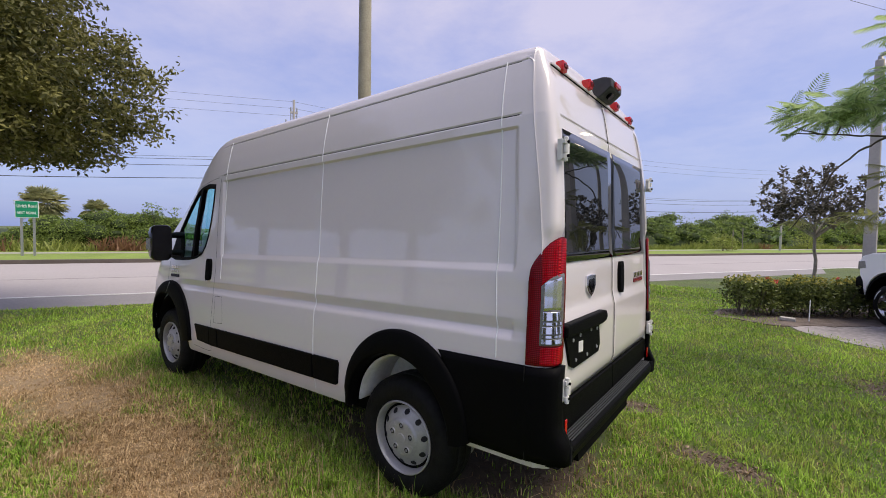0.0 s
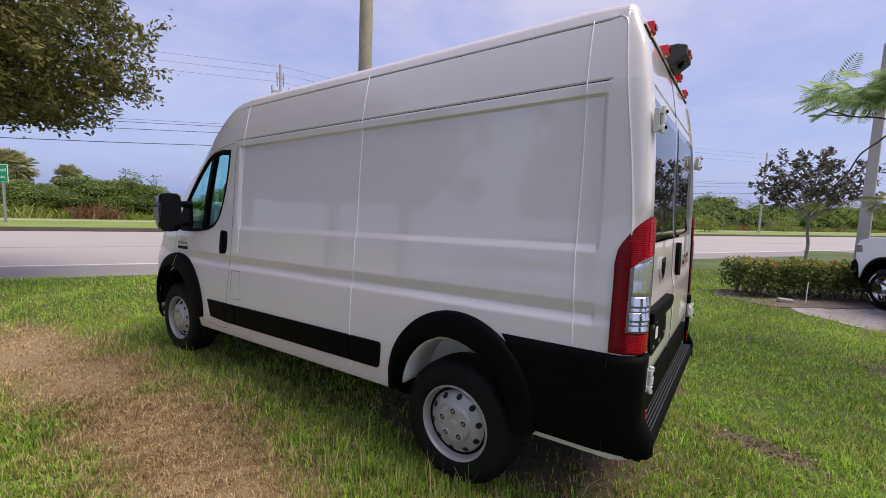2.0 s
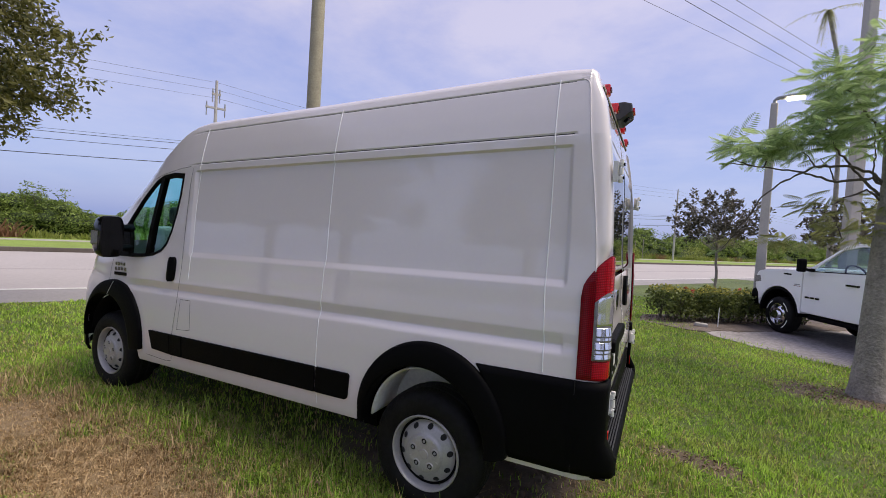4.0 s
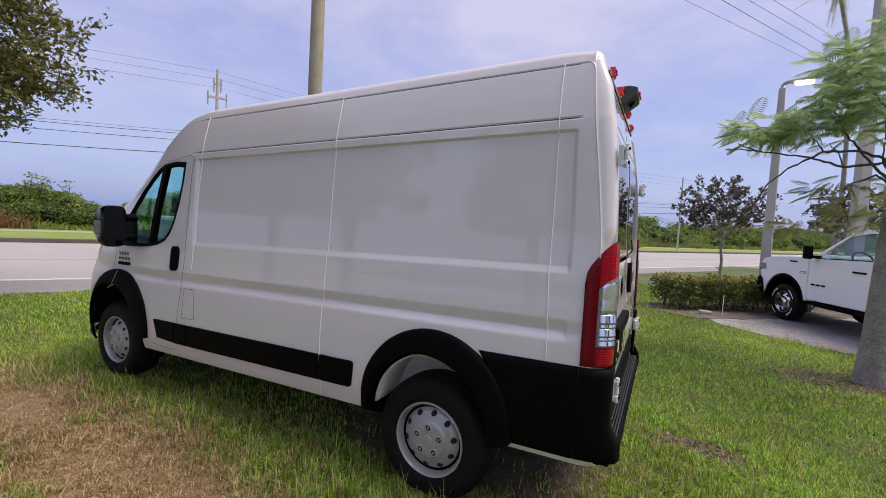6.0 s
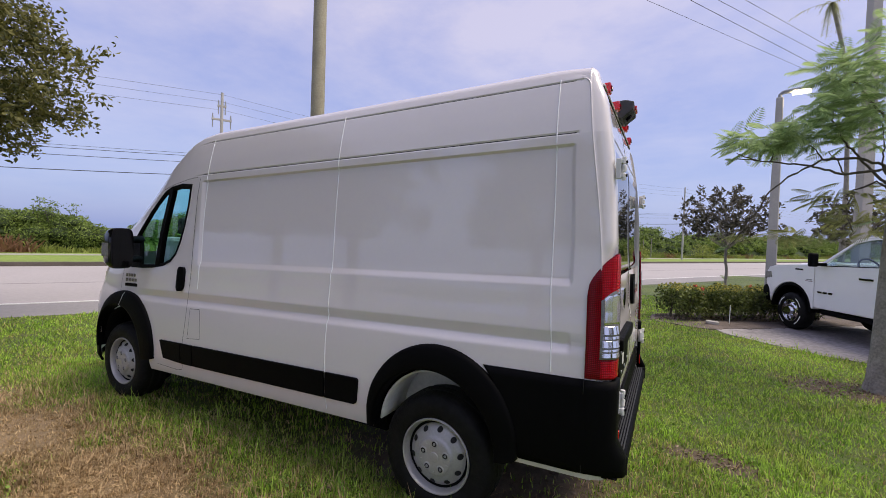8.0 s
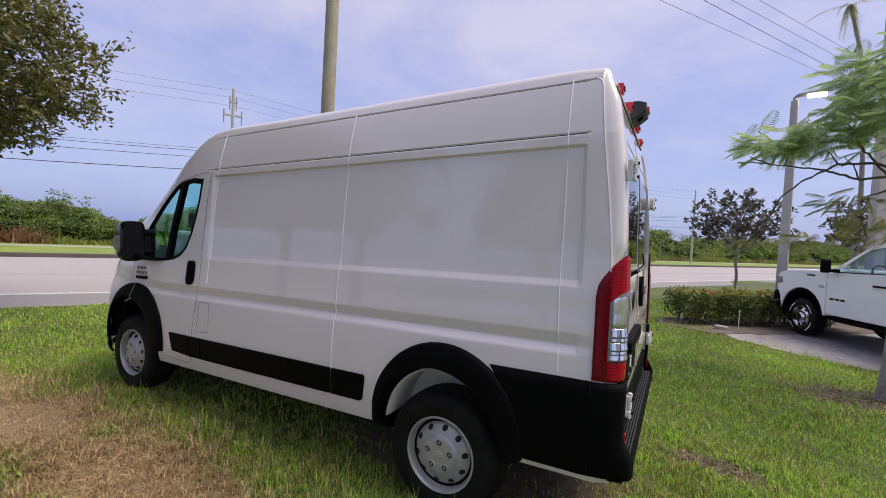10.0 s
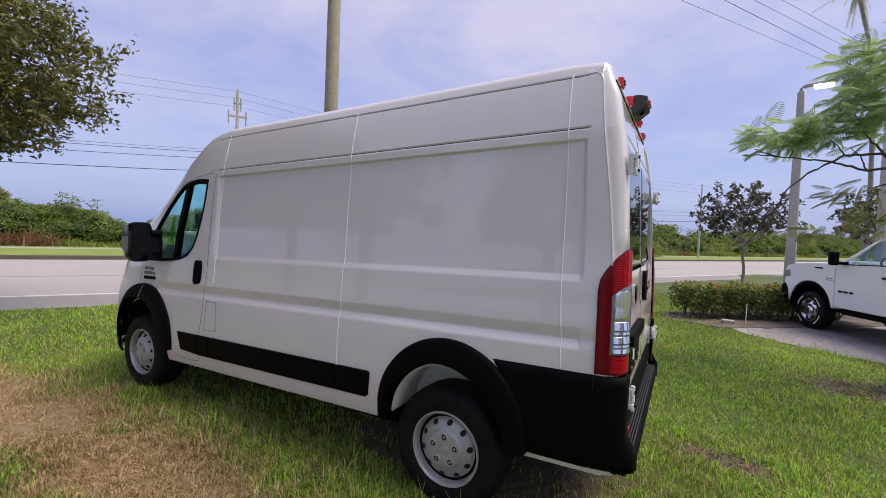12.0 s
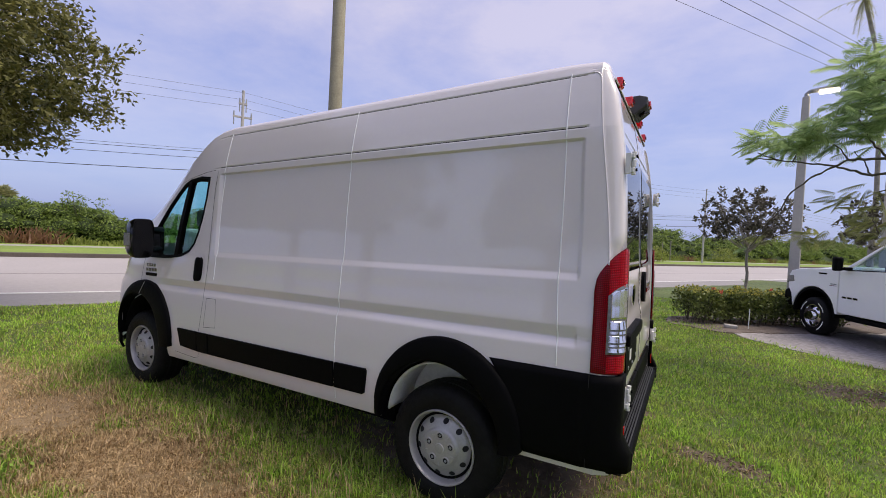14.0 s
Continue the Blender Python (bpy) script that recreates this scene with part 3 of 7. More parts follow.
def rear_x(z):
    return curve_table([(0.4, 0.962), (0.9, 0.962), (1.2, 0.958), (1.5, 0.95), (1.75, 0.94), (2.0, 0.921), (2.17, 0.90), (2.35, 0.868), (2.45, 0.842), (2.53, 0.822), (2.62, 0.81)], z)


def pillar_x(z):
    return curve_table([(0.5, 0.87), (1.0, 0.885), (1.5, 0.886), (1.8, 0.861), (2.15, 0.816), (2.46, 0.784), (2.6, 0.77)], z)


def door_x(z):
    """The doors sit a little deeper than the pillars."""
    return rear_x(z) - 0.027 - 0.01 * smooth01(1.4, 1.6, z) + 0.015 * smooth01(1.7, 2.2, z)


# across the rear corner: share of the way back, inset, drop of the roof
CORNER = ((0.0, 0.0, 0.0), (0.06, 0.003, 0.001), (0.2, 0.005, 0.004), (0.4, 0.009, 0.009), (0.58, 0.014, 0.015), (0.72, 0.0195, 0.021), (0.83, 0.027, 0.027), (0.91, 0.036, 0.034), (0.965, 0.049, 0.042), (0.992, 0.066, 0.052), (1.0, 0.09, 0.064), (1.0, 0.118, 0.082))
CUTS = ((0.0, 0.515, 0.447), (-3.38, 0.545, 0.445))
ARCHES = ((-0.02, 0.48, 0.405), (-3.43, 0.51, 0.405))
FLARES = ((0.022, 0.55, 0.49), (-3.33, 0.575, 0.485))
GLASS_OUT = [(-2.452, 2.1), (-2.6, 2.115), (-2.78, 2.10), (-2.89, 2.065), (-3.0, 1.985), (-3.11, 1.885), (-3.24, 1.745), (-3.36, 1.59), (-3.41, 1.47), (-3.4, 1.40), (-3.3, 1.378), (-3.11, 1.378), (-2.95, 1.386), (-2.80, 1.405), (-2.69, 1.445), (-2.62, 1.51), (-2.562, 1.62), (-2.515, 1.76), (-2.475, 1.93)]


def inside(poly, x, z):
    hit = False
    for (x0, z0), (x1, z1) in zip(poly, poly[1:] + poly[:1]):
        if (z0 > z) != (z1 > z) and x < x0 + (z - z0) / (z1 - z0) * (x1 - x0):
            hit = not hit
    return hit


def flip(v):
    return (v[0], 2 * MID - v[1], v[2])


def roof_share(y):
    """How far a point lies in from the roof's side edge."""
    return smooth01(0.12, 0.27, y)


def build_shell(van):
    xs = set(np.round(np.arange(-4.40, 0.77, 0.04), 3))
    xs |= {round(x, 3) for x in np.arange(-3.46, -2.44, 0.02)}
    for s in SEAMS:
        xs |= {round(s + o, 4) for o in (-0.012, -0.005, 0.0, 0.005, 0.012)}
    xs |= {round(0.735 + o, 4) for o in np.arange(-0.04, 0.026, 0.005)} | {round(-2.303 + o, 4) for o in np.arange(-0.006, 0.048, 0.006)}
    xs = sorted(xs)
    zs = set(np.round(np.arange(0.46, 2.44, 0.03), 4))
    zs |= set(np.round(np.arange(1.062, 1.2, 0.008), 4)) | {1.119, 1.122, 1.125} | set(np.round(np.arange(1.405, 1.458, 0.005), 4)) | set(np.round(np.arange(2.112, 2.139, 0.003), 4))
    zs |= {2.17, 2.176, 2.18, 2.183, 2.187, 2.191, 2.196, 2.205, 2.45, 2.456, 2.459, 2.462, 2.465, 2.468, 2.472, 2.484}
    zs = sorted(z for z in zs if z < 2.486)
    rings = []
    for x in xs:
        ring = [(x, side_y(x, squash(x, z)), squash(x, z)) for z in zs]
        dy = cab_taper(x, crest(x))
        for y, z in ROOF:
            yy = MID - (MID - y) * (MID - 0.122 - dy) / (MID - 0.122)
            bow = -0.17 * smooth01(-2.5, -3.3, x) * smooth01(-4.3, -3.8, x) * (1 - ((MID - yy) / 0.85) ** 2) if x < -2.5 else 0.0
            ring.append((x + bow, yy, squash(x, z) if x <= -2.25 else z - 0.03 * max(0.0, (x - 0.56) / 0.21) ** 2 * (0.25 + 0.75 * roof_share(y))))
        rings.append(ring)
    # the rear corner: a nearly flat pillar, then a tight turn to the doors
    base = [side_y(0.77, z) for z in zs]
    for k, (f, dy, drop) in enumerate(CORNER):
        ring = []
        for z, y in zip(zs, base):
            xc = pillar_x(z)
            low = smooth01(1.64, 1.55, z)
            ring.append((xc + (rear_x(z) - 0.02 * low - xc) * f, y + dy + 0.008 * low * min(1.0, 4 * f), z - 0.7 * drop * smooth01(2.36, 2.486, z)))
        for y, z in ROOF:
            ring.append((pillar_x(2.46) + (rear_x(z) - pillar_x(2.46)) * f, y + dy * (MID - y) / (MID - 0.12), z - 0.03 * (0.25 + 0.75 * roof_share(y)) - drop * (0.7 + 0.06 * roof_share(y))))
        rings.append(ring)
    # header over the doors, then the recess that the doors close
    for x_up, z_up, f in ((0.826, 2.456, 1.0), (0.77, 2.45, 0.12)):
        ring = [(pillar_x(z) + (rear_x(z) - pillar_x(z)) * f, y + 0.12, z - 0.057 * smooth01(2.36, 2.486, z)) for z, y in zip(zs, base)]
        ring += [(x_up, y + 0.12 * (MID - y) / (MID - 0.12), z_up + 0.02 * (y - 0.128)) for y, z in ROOF]
        rings.append(ring)
    n = len(rings[0])
    verts = [v for r in rings for v in r]
    glass_faces, keep = [], []
    for i in range(len(rings) - 1):
        for j in range(n - 1):
            q = (i * n + j, i * n + j + 1, (i + 1) * n + j + 1, (i + 1) * n + j)
            c = sum((Vector(verts[k]) for k in q), Vector()) / 4
            if j < len(zs) and any(math.hypot(c.x - ax, c.z + RAKE * c.x - az) < ar or (abs(c.x - ax) < ar and c.z + RAKE * c.x < az) for ax, az, ar in CUTS):
                continue
            if j < len(zs) - 1 and inside(GLASS_OUT, c.x, c.z):
                continue
            if j >= len(zs) + 2 and -3.88 < xs[min(i, len(xs) - 1)] < -2.72:
                glass_faces.append(q)
                continue
            keep.append(q)
    # rear and front ends closed
    m = len(verts)
    mirror = [flip(v) for v in verts]
    allv = [lift(v) for v in verts + mirror]

    def emit(name, quads, material, label="", extra=()):
        faces = [tuple(reversed(q)) for q in quads] + [tuple(k + m for k in q) for q in quads] + list(extra)
        used = sorted({k for q in faces for k in q})
        to = {k: i for i, k in enumerate(used)}
        ob = mesh_ob(name, [allv[k] for k in used], [tuple(to[k] for k in q) for q in faces], material, van, label, smooth=28)
        bm = bmesh.new()
        bm.from_mesh(ob.data)
        bmesh.ops.remove_doubles(bm, verts=bm.verts, dist=0.0006)
        bmesh.ops.recalc_face_normals(bm, faces=bm.faces)
        bm.to_mesh(ob.data)
        bm.free()
        return ob
    last = (len(rings) - 1) * n
    rear = tuple(last + j for j in range(n)) + tuple(m + last + j for j in reversed(range(n - 1)))
    front = tuple(j for j in range(n)) + tuple(m + j for j in reversed(range(n - 1)))
    emit("body", keep, WHITE, "glossy white sheet-metal body with pressed side panels", [rear, front])
    emit("windscreen", glass_faces, CAB_GLASS, "large raked windscreen")


def side_strip(van, name, outline, material, proud, label="", mirror=True, seg=None, smooth=30):
    """A plate on the body side over an outline of (x, z), standing proud."""
    for left in ((True, False) if mirror else (True,)):
        n = len(outline)
        verts = []
        for off in (proud, -0.015):
            for x, z in outline:
                v = (x, side_y(x, z) - off, z)
                verts.append(lift(v if left else flip(v)))
        faces = [tuple(range(n))] + [(i, i + n, (i + 1) % n + n, (i + 1) % n) for i in range(n)]
        bm = bmesh.new()
        vs = [bm.verts.new(v) for v in verts]
        for q in faces:
            bm.faces.new([vs[k] for k in q])
        ob = part(name, bm, material, van, label, bevel=0.004)
    return ob


def grid_plate(rows):
    """Faces for a grid of points given row by row."""
    n = len(rows[0])
    verts = [v for r in rows for v in r]
    faces = [(i * n + j, i * n + j + 1, (i + 1) * n + j + 1, (i + 1) * n + j) for i in range(len(rows) - 1) for j in range(n - 1)]
    return verts, faces


def build_flare(van, opening, rim, a0, a1, name="wheel_arch_flare"):
    """Bulging plastic band between the wheel opening and the outer edge of the flare."""
    rows = []
    steps = 44
    for k in range(steps + 1):
        a = radians(a0 + (a1 - a0) * k / steps)
        row = []
        for f, out in ((-0.06, -0.055), (-0.03, -0.03), (-0.01, 0.0), (0.015, 0.026), (0.05, 0.034), (0.14, 0.037), (0.5, 0.036), (0.85, 0.030), (0.94, 0.024), (0.985, 0.010), (1.0, -0.015)):
            cx, cz, r = [p + (q - p) * f for p, q in zip(opening, rim)]
            x, zw = cx + r * math.cos(a), max(cz + r * math.sin(a), 0.465 + 0.015 * f)
            z = zw - RAKE * x
            row.append((x, side_y(x, max(0.55, min(z, 1.0))) - out, zw))
        rows.append(row)
    for left in (True, False):
        v, q = grid_plate([[p if left else flip(p) for p in r_] for r_ in rows])
        bm = bmesh.new()
        vs = [bm.verts.new(p) for p in v]
        for face in q:
            bm.faces.new([vs[k] for k in face])
        part(name, bm, BLACK, van, "black grained plastic wheel-arch flare", smooth=50)


def build_wheel(van, x, left=True, steer=0.0):
    """Steel wheel with a ring of round vents and five lugs, on a treaded tyre."""
    hub = new("wheel")
    hub.parent = van
    side = 1 if left else -1
    hub.matrix_basis = pose(x, 0.05 if left else 2 * MID - 0.05, 0.362, 0, 0, 0 if left else 180)
    R = 0.368
    prof = [(0.214, 0.02), (0.222, 0.004), (0.235, -0.006), (0.262, -0.013), (0.300, -0.014), (0.330, -0.006), (0.349, 0.008), (0.360, 0.022), (R, 0.045), (R + 0.001, 0.12), (R, 0.195), (0.36, 0.225), (0.335, 0.24), (0.28, 0.245), (0.22, 0.23)]
    seg = 132
    v, q = lathe(prof, seg)
    v = [list(p) for p in v]
    for k in range(seg):
        # sipes across the shoulder and the tread, and a shallow rib on the wall
        for i in (6, 7, 8, 9, 10):
            cut = 0.978 if (k + i) % 3 == 0 else 1.0
            p = v[k * len(prof) + i]
            p[0] *= cut
            p[2] *= cut
    mesh_ob("tyre", v, q, RUBBER, hub, "black all-season tyre with worn tread", smooth=35)
    grooves = []
    for o in (0.085, 0.155):
        gv, gq = lathe([(R - 0.001, o - 0.008), (R + 0.0025, o - 0.008), (R + 0.0025, o + 0.008), (R - 0.001, o + 0.008)], 60)
        grooves.append((gv, gq))
    gv, gq = join(grooves)
    mesh_ob("tread_groove", gv, gq, HOLE, hub)
    rim = [(0.222, 0.012), (0.2245, -0.004), (0.220, -0.010), (0.214, -0.0085), (0.210, -0.002), (0.206, 0.010), (0.2025, 0.026), (0.198, 0.044), (0.191, 0.047), (0.184, 0.041), (0.174, 0.030), (0.160, 0.019), (0.142, 0.010), (0.126, 0.0045), (0.118, 0.002), (0.114, -0.004), (0.108, -0.0105), (0.100, -0.013), (0.06, -0.014), (0.031, -0.014), (0.028, -0.0185), (0.022, -0.0195), (0.0005, -0.0195)]
    v, q = lathe(rim, 72)
    mesh_ob("rim", v, q, SILVER, hub, "silver painted steel rim", smooth=40)
    for k in range(10):
        a = 2 * math.pi * (k + 0.3) / 10
        bm = bmesh.new()
        c = Vector((0.161 * math.cos(a), 0.0195, 0.161 * math.sin(a)))
        out = Vector((0.022 * math.cos(a), 0.018, 0.022 * math.sin(a))).normalized()
        tang = Vector((-math.sin(a), 0, math.cos(a)))
        nrm = Vector((math.cos(a) * 0.63, -0.77, math.sin(a) * 0.63)).cross(tang).normalized()
        ring = [bm.verts.new(c + tang * 0.017 * math.cos(b) + nrm * 0.019 * math.sin(b) + Vector((0, -0.004, 0))) for b in [2 * math.pi * i / 14 for i in range(14)]]
        deep = [bm.verts.new(p.co + Vector((0, 0.02, 0))) for p in ring]
        bm.faces.new(ring)
        for i in range(14):
            bm.faces.new((ring[i], ring[(i + 1) % 14], deep[(i + 1) % 14], deep[i]))
        part("vent_hole", bm, HOLE, hub)
    for k in range(5):
        a = 2 * math.pi * (k + 0.25) / 5
        bm = bmesh.new()
        x0, z0 = 0.077 * math.cos(a), 0.077 * math.sin(a)
        cyl(bm, (x0, -0.012, z0), (x0, -0.0185, z0), 0.0095, 0.0085, 6)
        part("lug_nut", bm, GALV, hub)
        v, q = lathe([(0.016, -0.0135), (0.0165, -0.0175), (0.0205, -0.0182), (0.0235, -0.016), (0.0245, -0.0132)], 18, (x0, 0, z0))
        mesh_ob("lug_collar", v, q, SILVER, hub, smooth=50)
        bm = bmesh.new()
        cyl(bm, (x0, -0.010, z0), (x0, -0.0148, z0), 0.0165, seg=16)
        part("lug_recess", bm, HOLE, hub)
        # short pressed ridge between two nuts
        b = a + math.pi / 5
        bm = bmesh.new()
        cyl(bm, (0.084 * math.cos(b), -0.0145, 0.084 * math.sin(b)), (0.102 * math.cos(b), -0.0135, 0.102 * math.sin(b)), 0.0035, 0.003, 6)
        part("cap_ridge", bm, SILVER, hub)
    bm = bmesh.new()
    cyl(bm, (0, 0.2, 0), (0, 0.04, 0), 0.2, 0.2, 40)
    part("brake_drum", bm, DARK, hub)


def build_tail_light(van, left):
    lamp = new("tail_light")
    lamp.parent = van
    tagged(lamp, "tall red tail light with a clear lens, wrapped round the corner")
    raw = [(0.832, 0.0), (0.865, 0.003), (0.895, 0.009), (0.92, 0.018), (0.938, 0.029), (0.949, 0.042), (0.956, 0.058), (0.96, 0.08), (0.961, 0.118)]
    run = [0.0]
    for a, b in zip(raw, raw[1:]):
        run.append(run[-1] + math.dist(a, b))
    xs_at, ys_at = [(r / run[-1], p[0]) for r, p in zip(run, raw)], [(r / run[-1], p[1]) for r, p in zip(run, raw)]

    def top(u):
        return curve_table([(0, 1.37), (0.02, 1.412), (0.07, 1.442), (0.16, 1.475), (0.31, 1.516), (0.45, 1.548), (0.6, 1.572), (0.75, 1.583), (1, 1.578)], u)

    def grid(u0, u1, z0, z1, proud, slope=0.0, sink=0.004, dish=0.0, tilt=0.0):
        cols = []
        for k in range(25):
            u = u0 + (u1 - u0) * k / 24
            p = (lerp_table(xs_at, u), lerp_table(ys_at, u))
            q0, q1 = max(0.0, u - 0.04), min(1.0, u + 0.04)
            t = (lerp_table(xs_at, q1) - lerp_table(xs_at, q0), lerp_table(ys_at, q1) - lerp_table(ys_at, q0))
            ln = math.hypot(*t)
            nx, ny = t[1] / ln, -t[0] / ln
            hi = min(z1, top(u) - (0.006 if proud > 0.0145 else 0.0)) if z1 > 1.45 else z1 - slope * max(0.0, (u1 - u) / (u1 - u0)) ** 2.4
            col = []
            for m in range(21):
                z = z0 + (hi - z0) * m / 20
                edge = (proud if 0 < k < 24 and 0 < m < 20 else proud - sink) - dish * math.sin(math.pi * k / 24) - tilt * (hi - z0) * m / 20
                bend = rear_x(z) - 0.96
                col.append(lift((p[0] + nx * edge + bend * min(1, p[0] / 0.96), side_y(0.8, z) + p[1] + ny * edge, z)))
            cols.append(col)
        if not left:
            cols = [[flip(v) for v in c] for c in cols]
        return grid_plate(cols)

    def piece(name, args, material, owner, label=""):
        v, q = grid(*args)
        bm = bmesh.new()
        vs = [bm.verts.new(p) for p in v]
        for face in q:
            bm.faces.new([vs[k] for k in face])
        return part(name, bm, material, owner, label, smooth=50)
    piece("red_lens", (0.0, 1.0, 0.972, 1.6, 0.014, 0.0, 0.006), RED_DARK, lamp, "deep red ribbed lens")
    piece("red_reflector", (0.33, 0.94, 0.979, 1.062, 0.0152, 0.0, 0.002), RED, lamp, "bright red lower lens")
    piece("red_brake_lens", (0.31, 0.96, 1.35, 1.6, 0.0152, 0.0, 0.002), RED, lamp, "bright red upper lens")
    clear = piece("clear_lens", (0.31, 0.86, 1.07, 1.412, 0.0185, 0.062, 0.004), CLEAR, lamp, "clear reversing lens over silver reflectors")
    piece("reflector_bowl", (0.38, 0.74, 1.235, 1.392, 0.0235, 0.03, 0.004, 0.0045), CHROME, clear, "shaded bulb bowl")
    for z, h, u0, u1 in ((1.08, 0.022, 0.35, 0.80), (1.108, 0.012, 0.36, 0.78), (1.127, 0.034, 0.35, 0.76), (1.168, 0.014, 0.37, 0.78), (1.19, 0.04, 0.36, 0.70)):
        piece("lens_rib", (u0, u1, z, z + h, 0.0195 + 0.2 * h, 0.0, 0.003, 0.0, 0.18), CHROME, clear, "bright chrome reflector rib")
    for k in range(11):
        z = 1.395 + 0.0165 * k
        piece("lamp_dot", (0.64, 0.70, z, z + 0.007, 0.0168), RED_LAMP, lamp)


def build_rear(van):
    for left in (True, False):
        y0, y1 = (0.115, MID - 0.002) if left else (MID + 0.002, 2 * MID - 0.115)
        door = None
        zs = sorted(set(np.round(np.arange(0.76, 2.44, 0.03), 3)) | {1.14, 1.16, 1.18, 1.2, 1.22, 2.175, 2.18, 2.185, 2.19, 2.195, 2.44})
        rows = []
        for y in np.linspace(y0, y1, 26):
            # the upper corners lean in with the body
            row = []
            for z in zs:
                lean = 0.06 * max(0.0, (z - 1.5) / 0.95) ** 1.6
                yy = y + lean * (1 if left else -1) * ((y1 - y) if left else (y - y0)) / (y1 - y0)
                x = door_x(z) + 0.012 - 0.006 * (smooth01(2.176, 2.182, z) - smooth01(2.186, 2.195, z))
                x += 0.016 * (smooth01(1.24, 1.14, z) - smooth01(0.82, 0.765, z))
                row.append(lift((x, yy, z)))
            rows.append(row)
        v, q = grid_plate(rows)
        bm = bmesh.new()
        vs = [bm.verts.new(p) for p in v]
        for face in q:
            bm.faces.new([vs[k] for k in face])
        door = part("rear_door", bm, WHITE, van, "white rear cargo door with a dark window", smooth=35)
        k = door.modifiers.new("thickness", "SOLIDIFY")
        k.thickness, k.offset = 0.03, -1
        g0, g1 = (0.14, MID - 0.0025) if left else (MID + 0.0025, 2 * MID - 0.14)
        rows = []
        for i in range(13):
            y = g0 + (g1 - g0) * i / 12
            row = []
            for z in np.linspace(1.455, 2.118, 14):
                lean = 0.02 * max(0.0, (z - 1.5) / 0.6) * (1 if left else -1) * (((g1 - y) if left else (y - g0)) / (g1 - g0))
                row.append(lift((door_x(z) + 0.0175, y + lean, z)))
            rows.append(row)
        v, q = grid_plate(rows)
        bm = bmesh.new()
        vs = [bm.verts.new(p) for p in v]
        for face in q:
            bm.faces.new([vs[k] for k in face])
        pane = part("rear_window", bm, REAR_GLASS, door, "dark privacy glass rear window", smooth=40)
        k = pane.modifiers.new("thickness", "SOLIDIFY")
        k.thickness, k.offset = 0.005, -1
        # lower black panel of the door
        bm = bmesh.new()
        box(bm, 0.92, 0.962, y0 - 0.0, y1, 0.6, 0.754)
        for w in bm.verts:
            w.co = Vector(lift(w.co))
        part("lower_panel", bm, BLACK, van, "black plastic panel under the rear door", bevel=0.006)
        # hinges, upper and lower
        for z, y, x, k in ((1.995, 0.112, 0.937, 0.95), (0.848, 0.105, 0.978, 1.05)):
            s = 1 if left else -1
            yy = y if left else 2 * MID - y
            bm = bmesh.new()
            box(bm, x - 0.012, x + 0.012, yy - 0.012 * s, yy + 0.01 * s, z - 0.052 * k, z + 0.052 * k)
            box(bm, x + 0.004, x + 0.022, yy + 0.008 * s, yy + 0.06 * s, z - 0.034 * k, z + 0.034 * k)
            for dz in (-0.036 * k, 0.036 * k):
                box(bm, x + 0.0, x + 0.026, yy - 0.01 * s, yy + 0.02 * s, z + dz - 0.010 * k, z + dz + 0.010 * k)
            for dz in (-0.042 * k, 0.0, 0.042 * k):
                cyl(bm, (x + 0.024, yy + 0.006 * s, z + dz - 0.017 * k), (x + 0.024, yy + 0.006 * s, z + dz + 0.017 * k), 0.011, seg=12)
            for w in bm.verts:
                w.co = Vector(lift(w.co))
            hinge = part("hinge", bm, WHITE_DULL, van, "white painted steel door hinge", bevel=0.002)
            for dz in (-0.034 * k, 0.034 * k):
                bm = bmesh.new()
                cyl(bm, lift((x + 0.022, yy + 0.006 * s, z + dz)), lift((x + 0.041, yy + 0.006 * s, z + dz)), 0.0075, seg=8)
                part("hinge_bolt", bm, DARK, hinge)
    # black rubber in the gap between the two doors
    rows = []
    for k in range(40):
        z = 0.77 + 1.66 * k / 39
        bulge = 0.016 * (smooth01(1.24, 1.14, z) - smooth01(0.82, 0.765, z))
        rows.append([lift((door_x(z) + bulge + o, MID + dy, z)) for o, dy in ((-0.03, -0.004), (0.0125, -0.004), (0.0125, 0.004), (-0.03, 0.004))])
    v, q = grid_plate(rows)
    mesh_ob("centre_seal", v, q, HOLE, van, "black rubber between the rear doors")
    # roof lip over the doors, with the seal under it
    for name, material, x1, z0, z1, label in (("roof_lip", WHITE, 0.842, 2.446, 2.460, "white roof lip over the rear doors"), ("door_seal", DARK, 0.838, 2.439, 2.4465, "dark rubber seal under the roof lip")):
        bm = bmesh.new()
        for w in box(bm, 0.77, x1, 0.21, 2 * MID - 0.165, z0, z1):
            w.co = Vector(lift(w.co))
        part(name, bm, material, van, label, bevel=0.004)
    # door handle
    bm = bmesh.new()
    cols = []
    for k in range(15):
        z = 1.21 + 0.208 * k / 14
        w = 0.05 * math.sqrt(max(0.05, 1 - ((k - 7) / 7.4) ** 4))
        cols.append([lift((door_x(z) + o, 1.175 + w * s_, z)) for s_, o in ((-1, 0.012), (-0.9, 0.032), (0, 0.04), (0.9, 0.032), (1, 0.012))])
    v, q = grid_plate(cols)
    vs = [bm.verts.new(p) for p in v]
    for face in q:
        bm.faces.new([vs[k] for k in face])
    part("door_handle", bm, BLACK, van, "black upright rear door handle", smooth=50)
    bm = bmesh.new()
    box(bm, 0.95, 0.964, 1.155, 1.2, 1.27, 1.37)
    part("handle_recess", bm, HOLE, van, bevel=0.003)
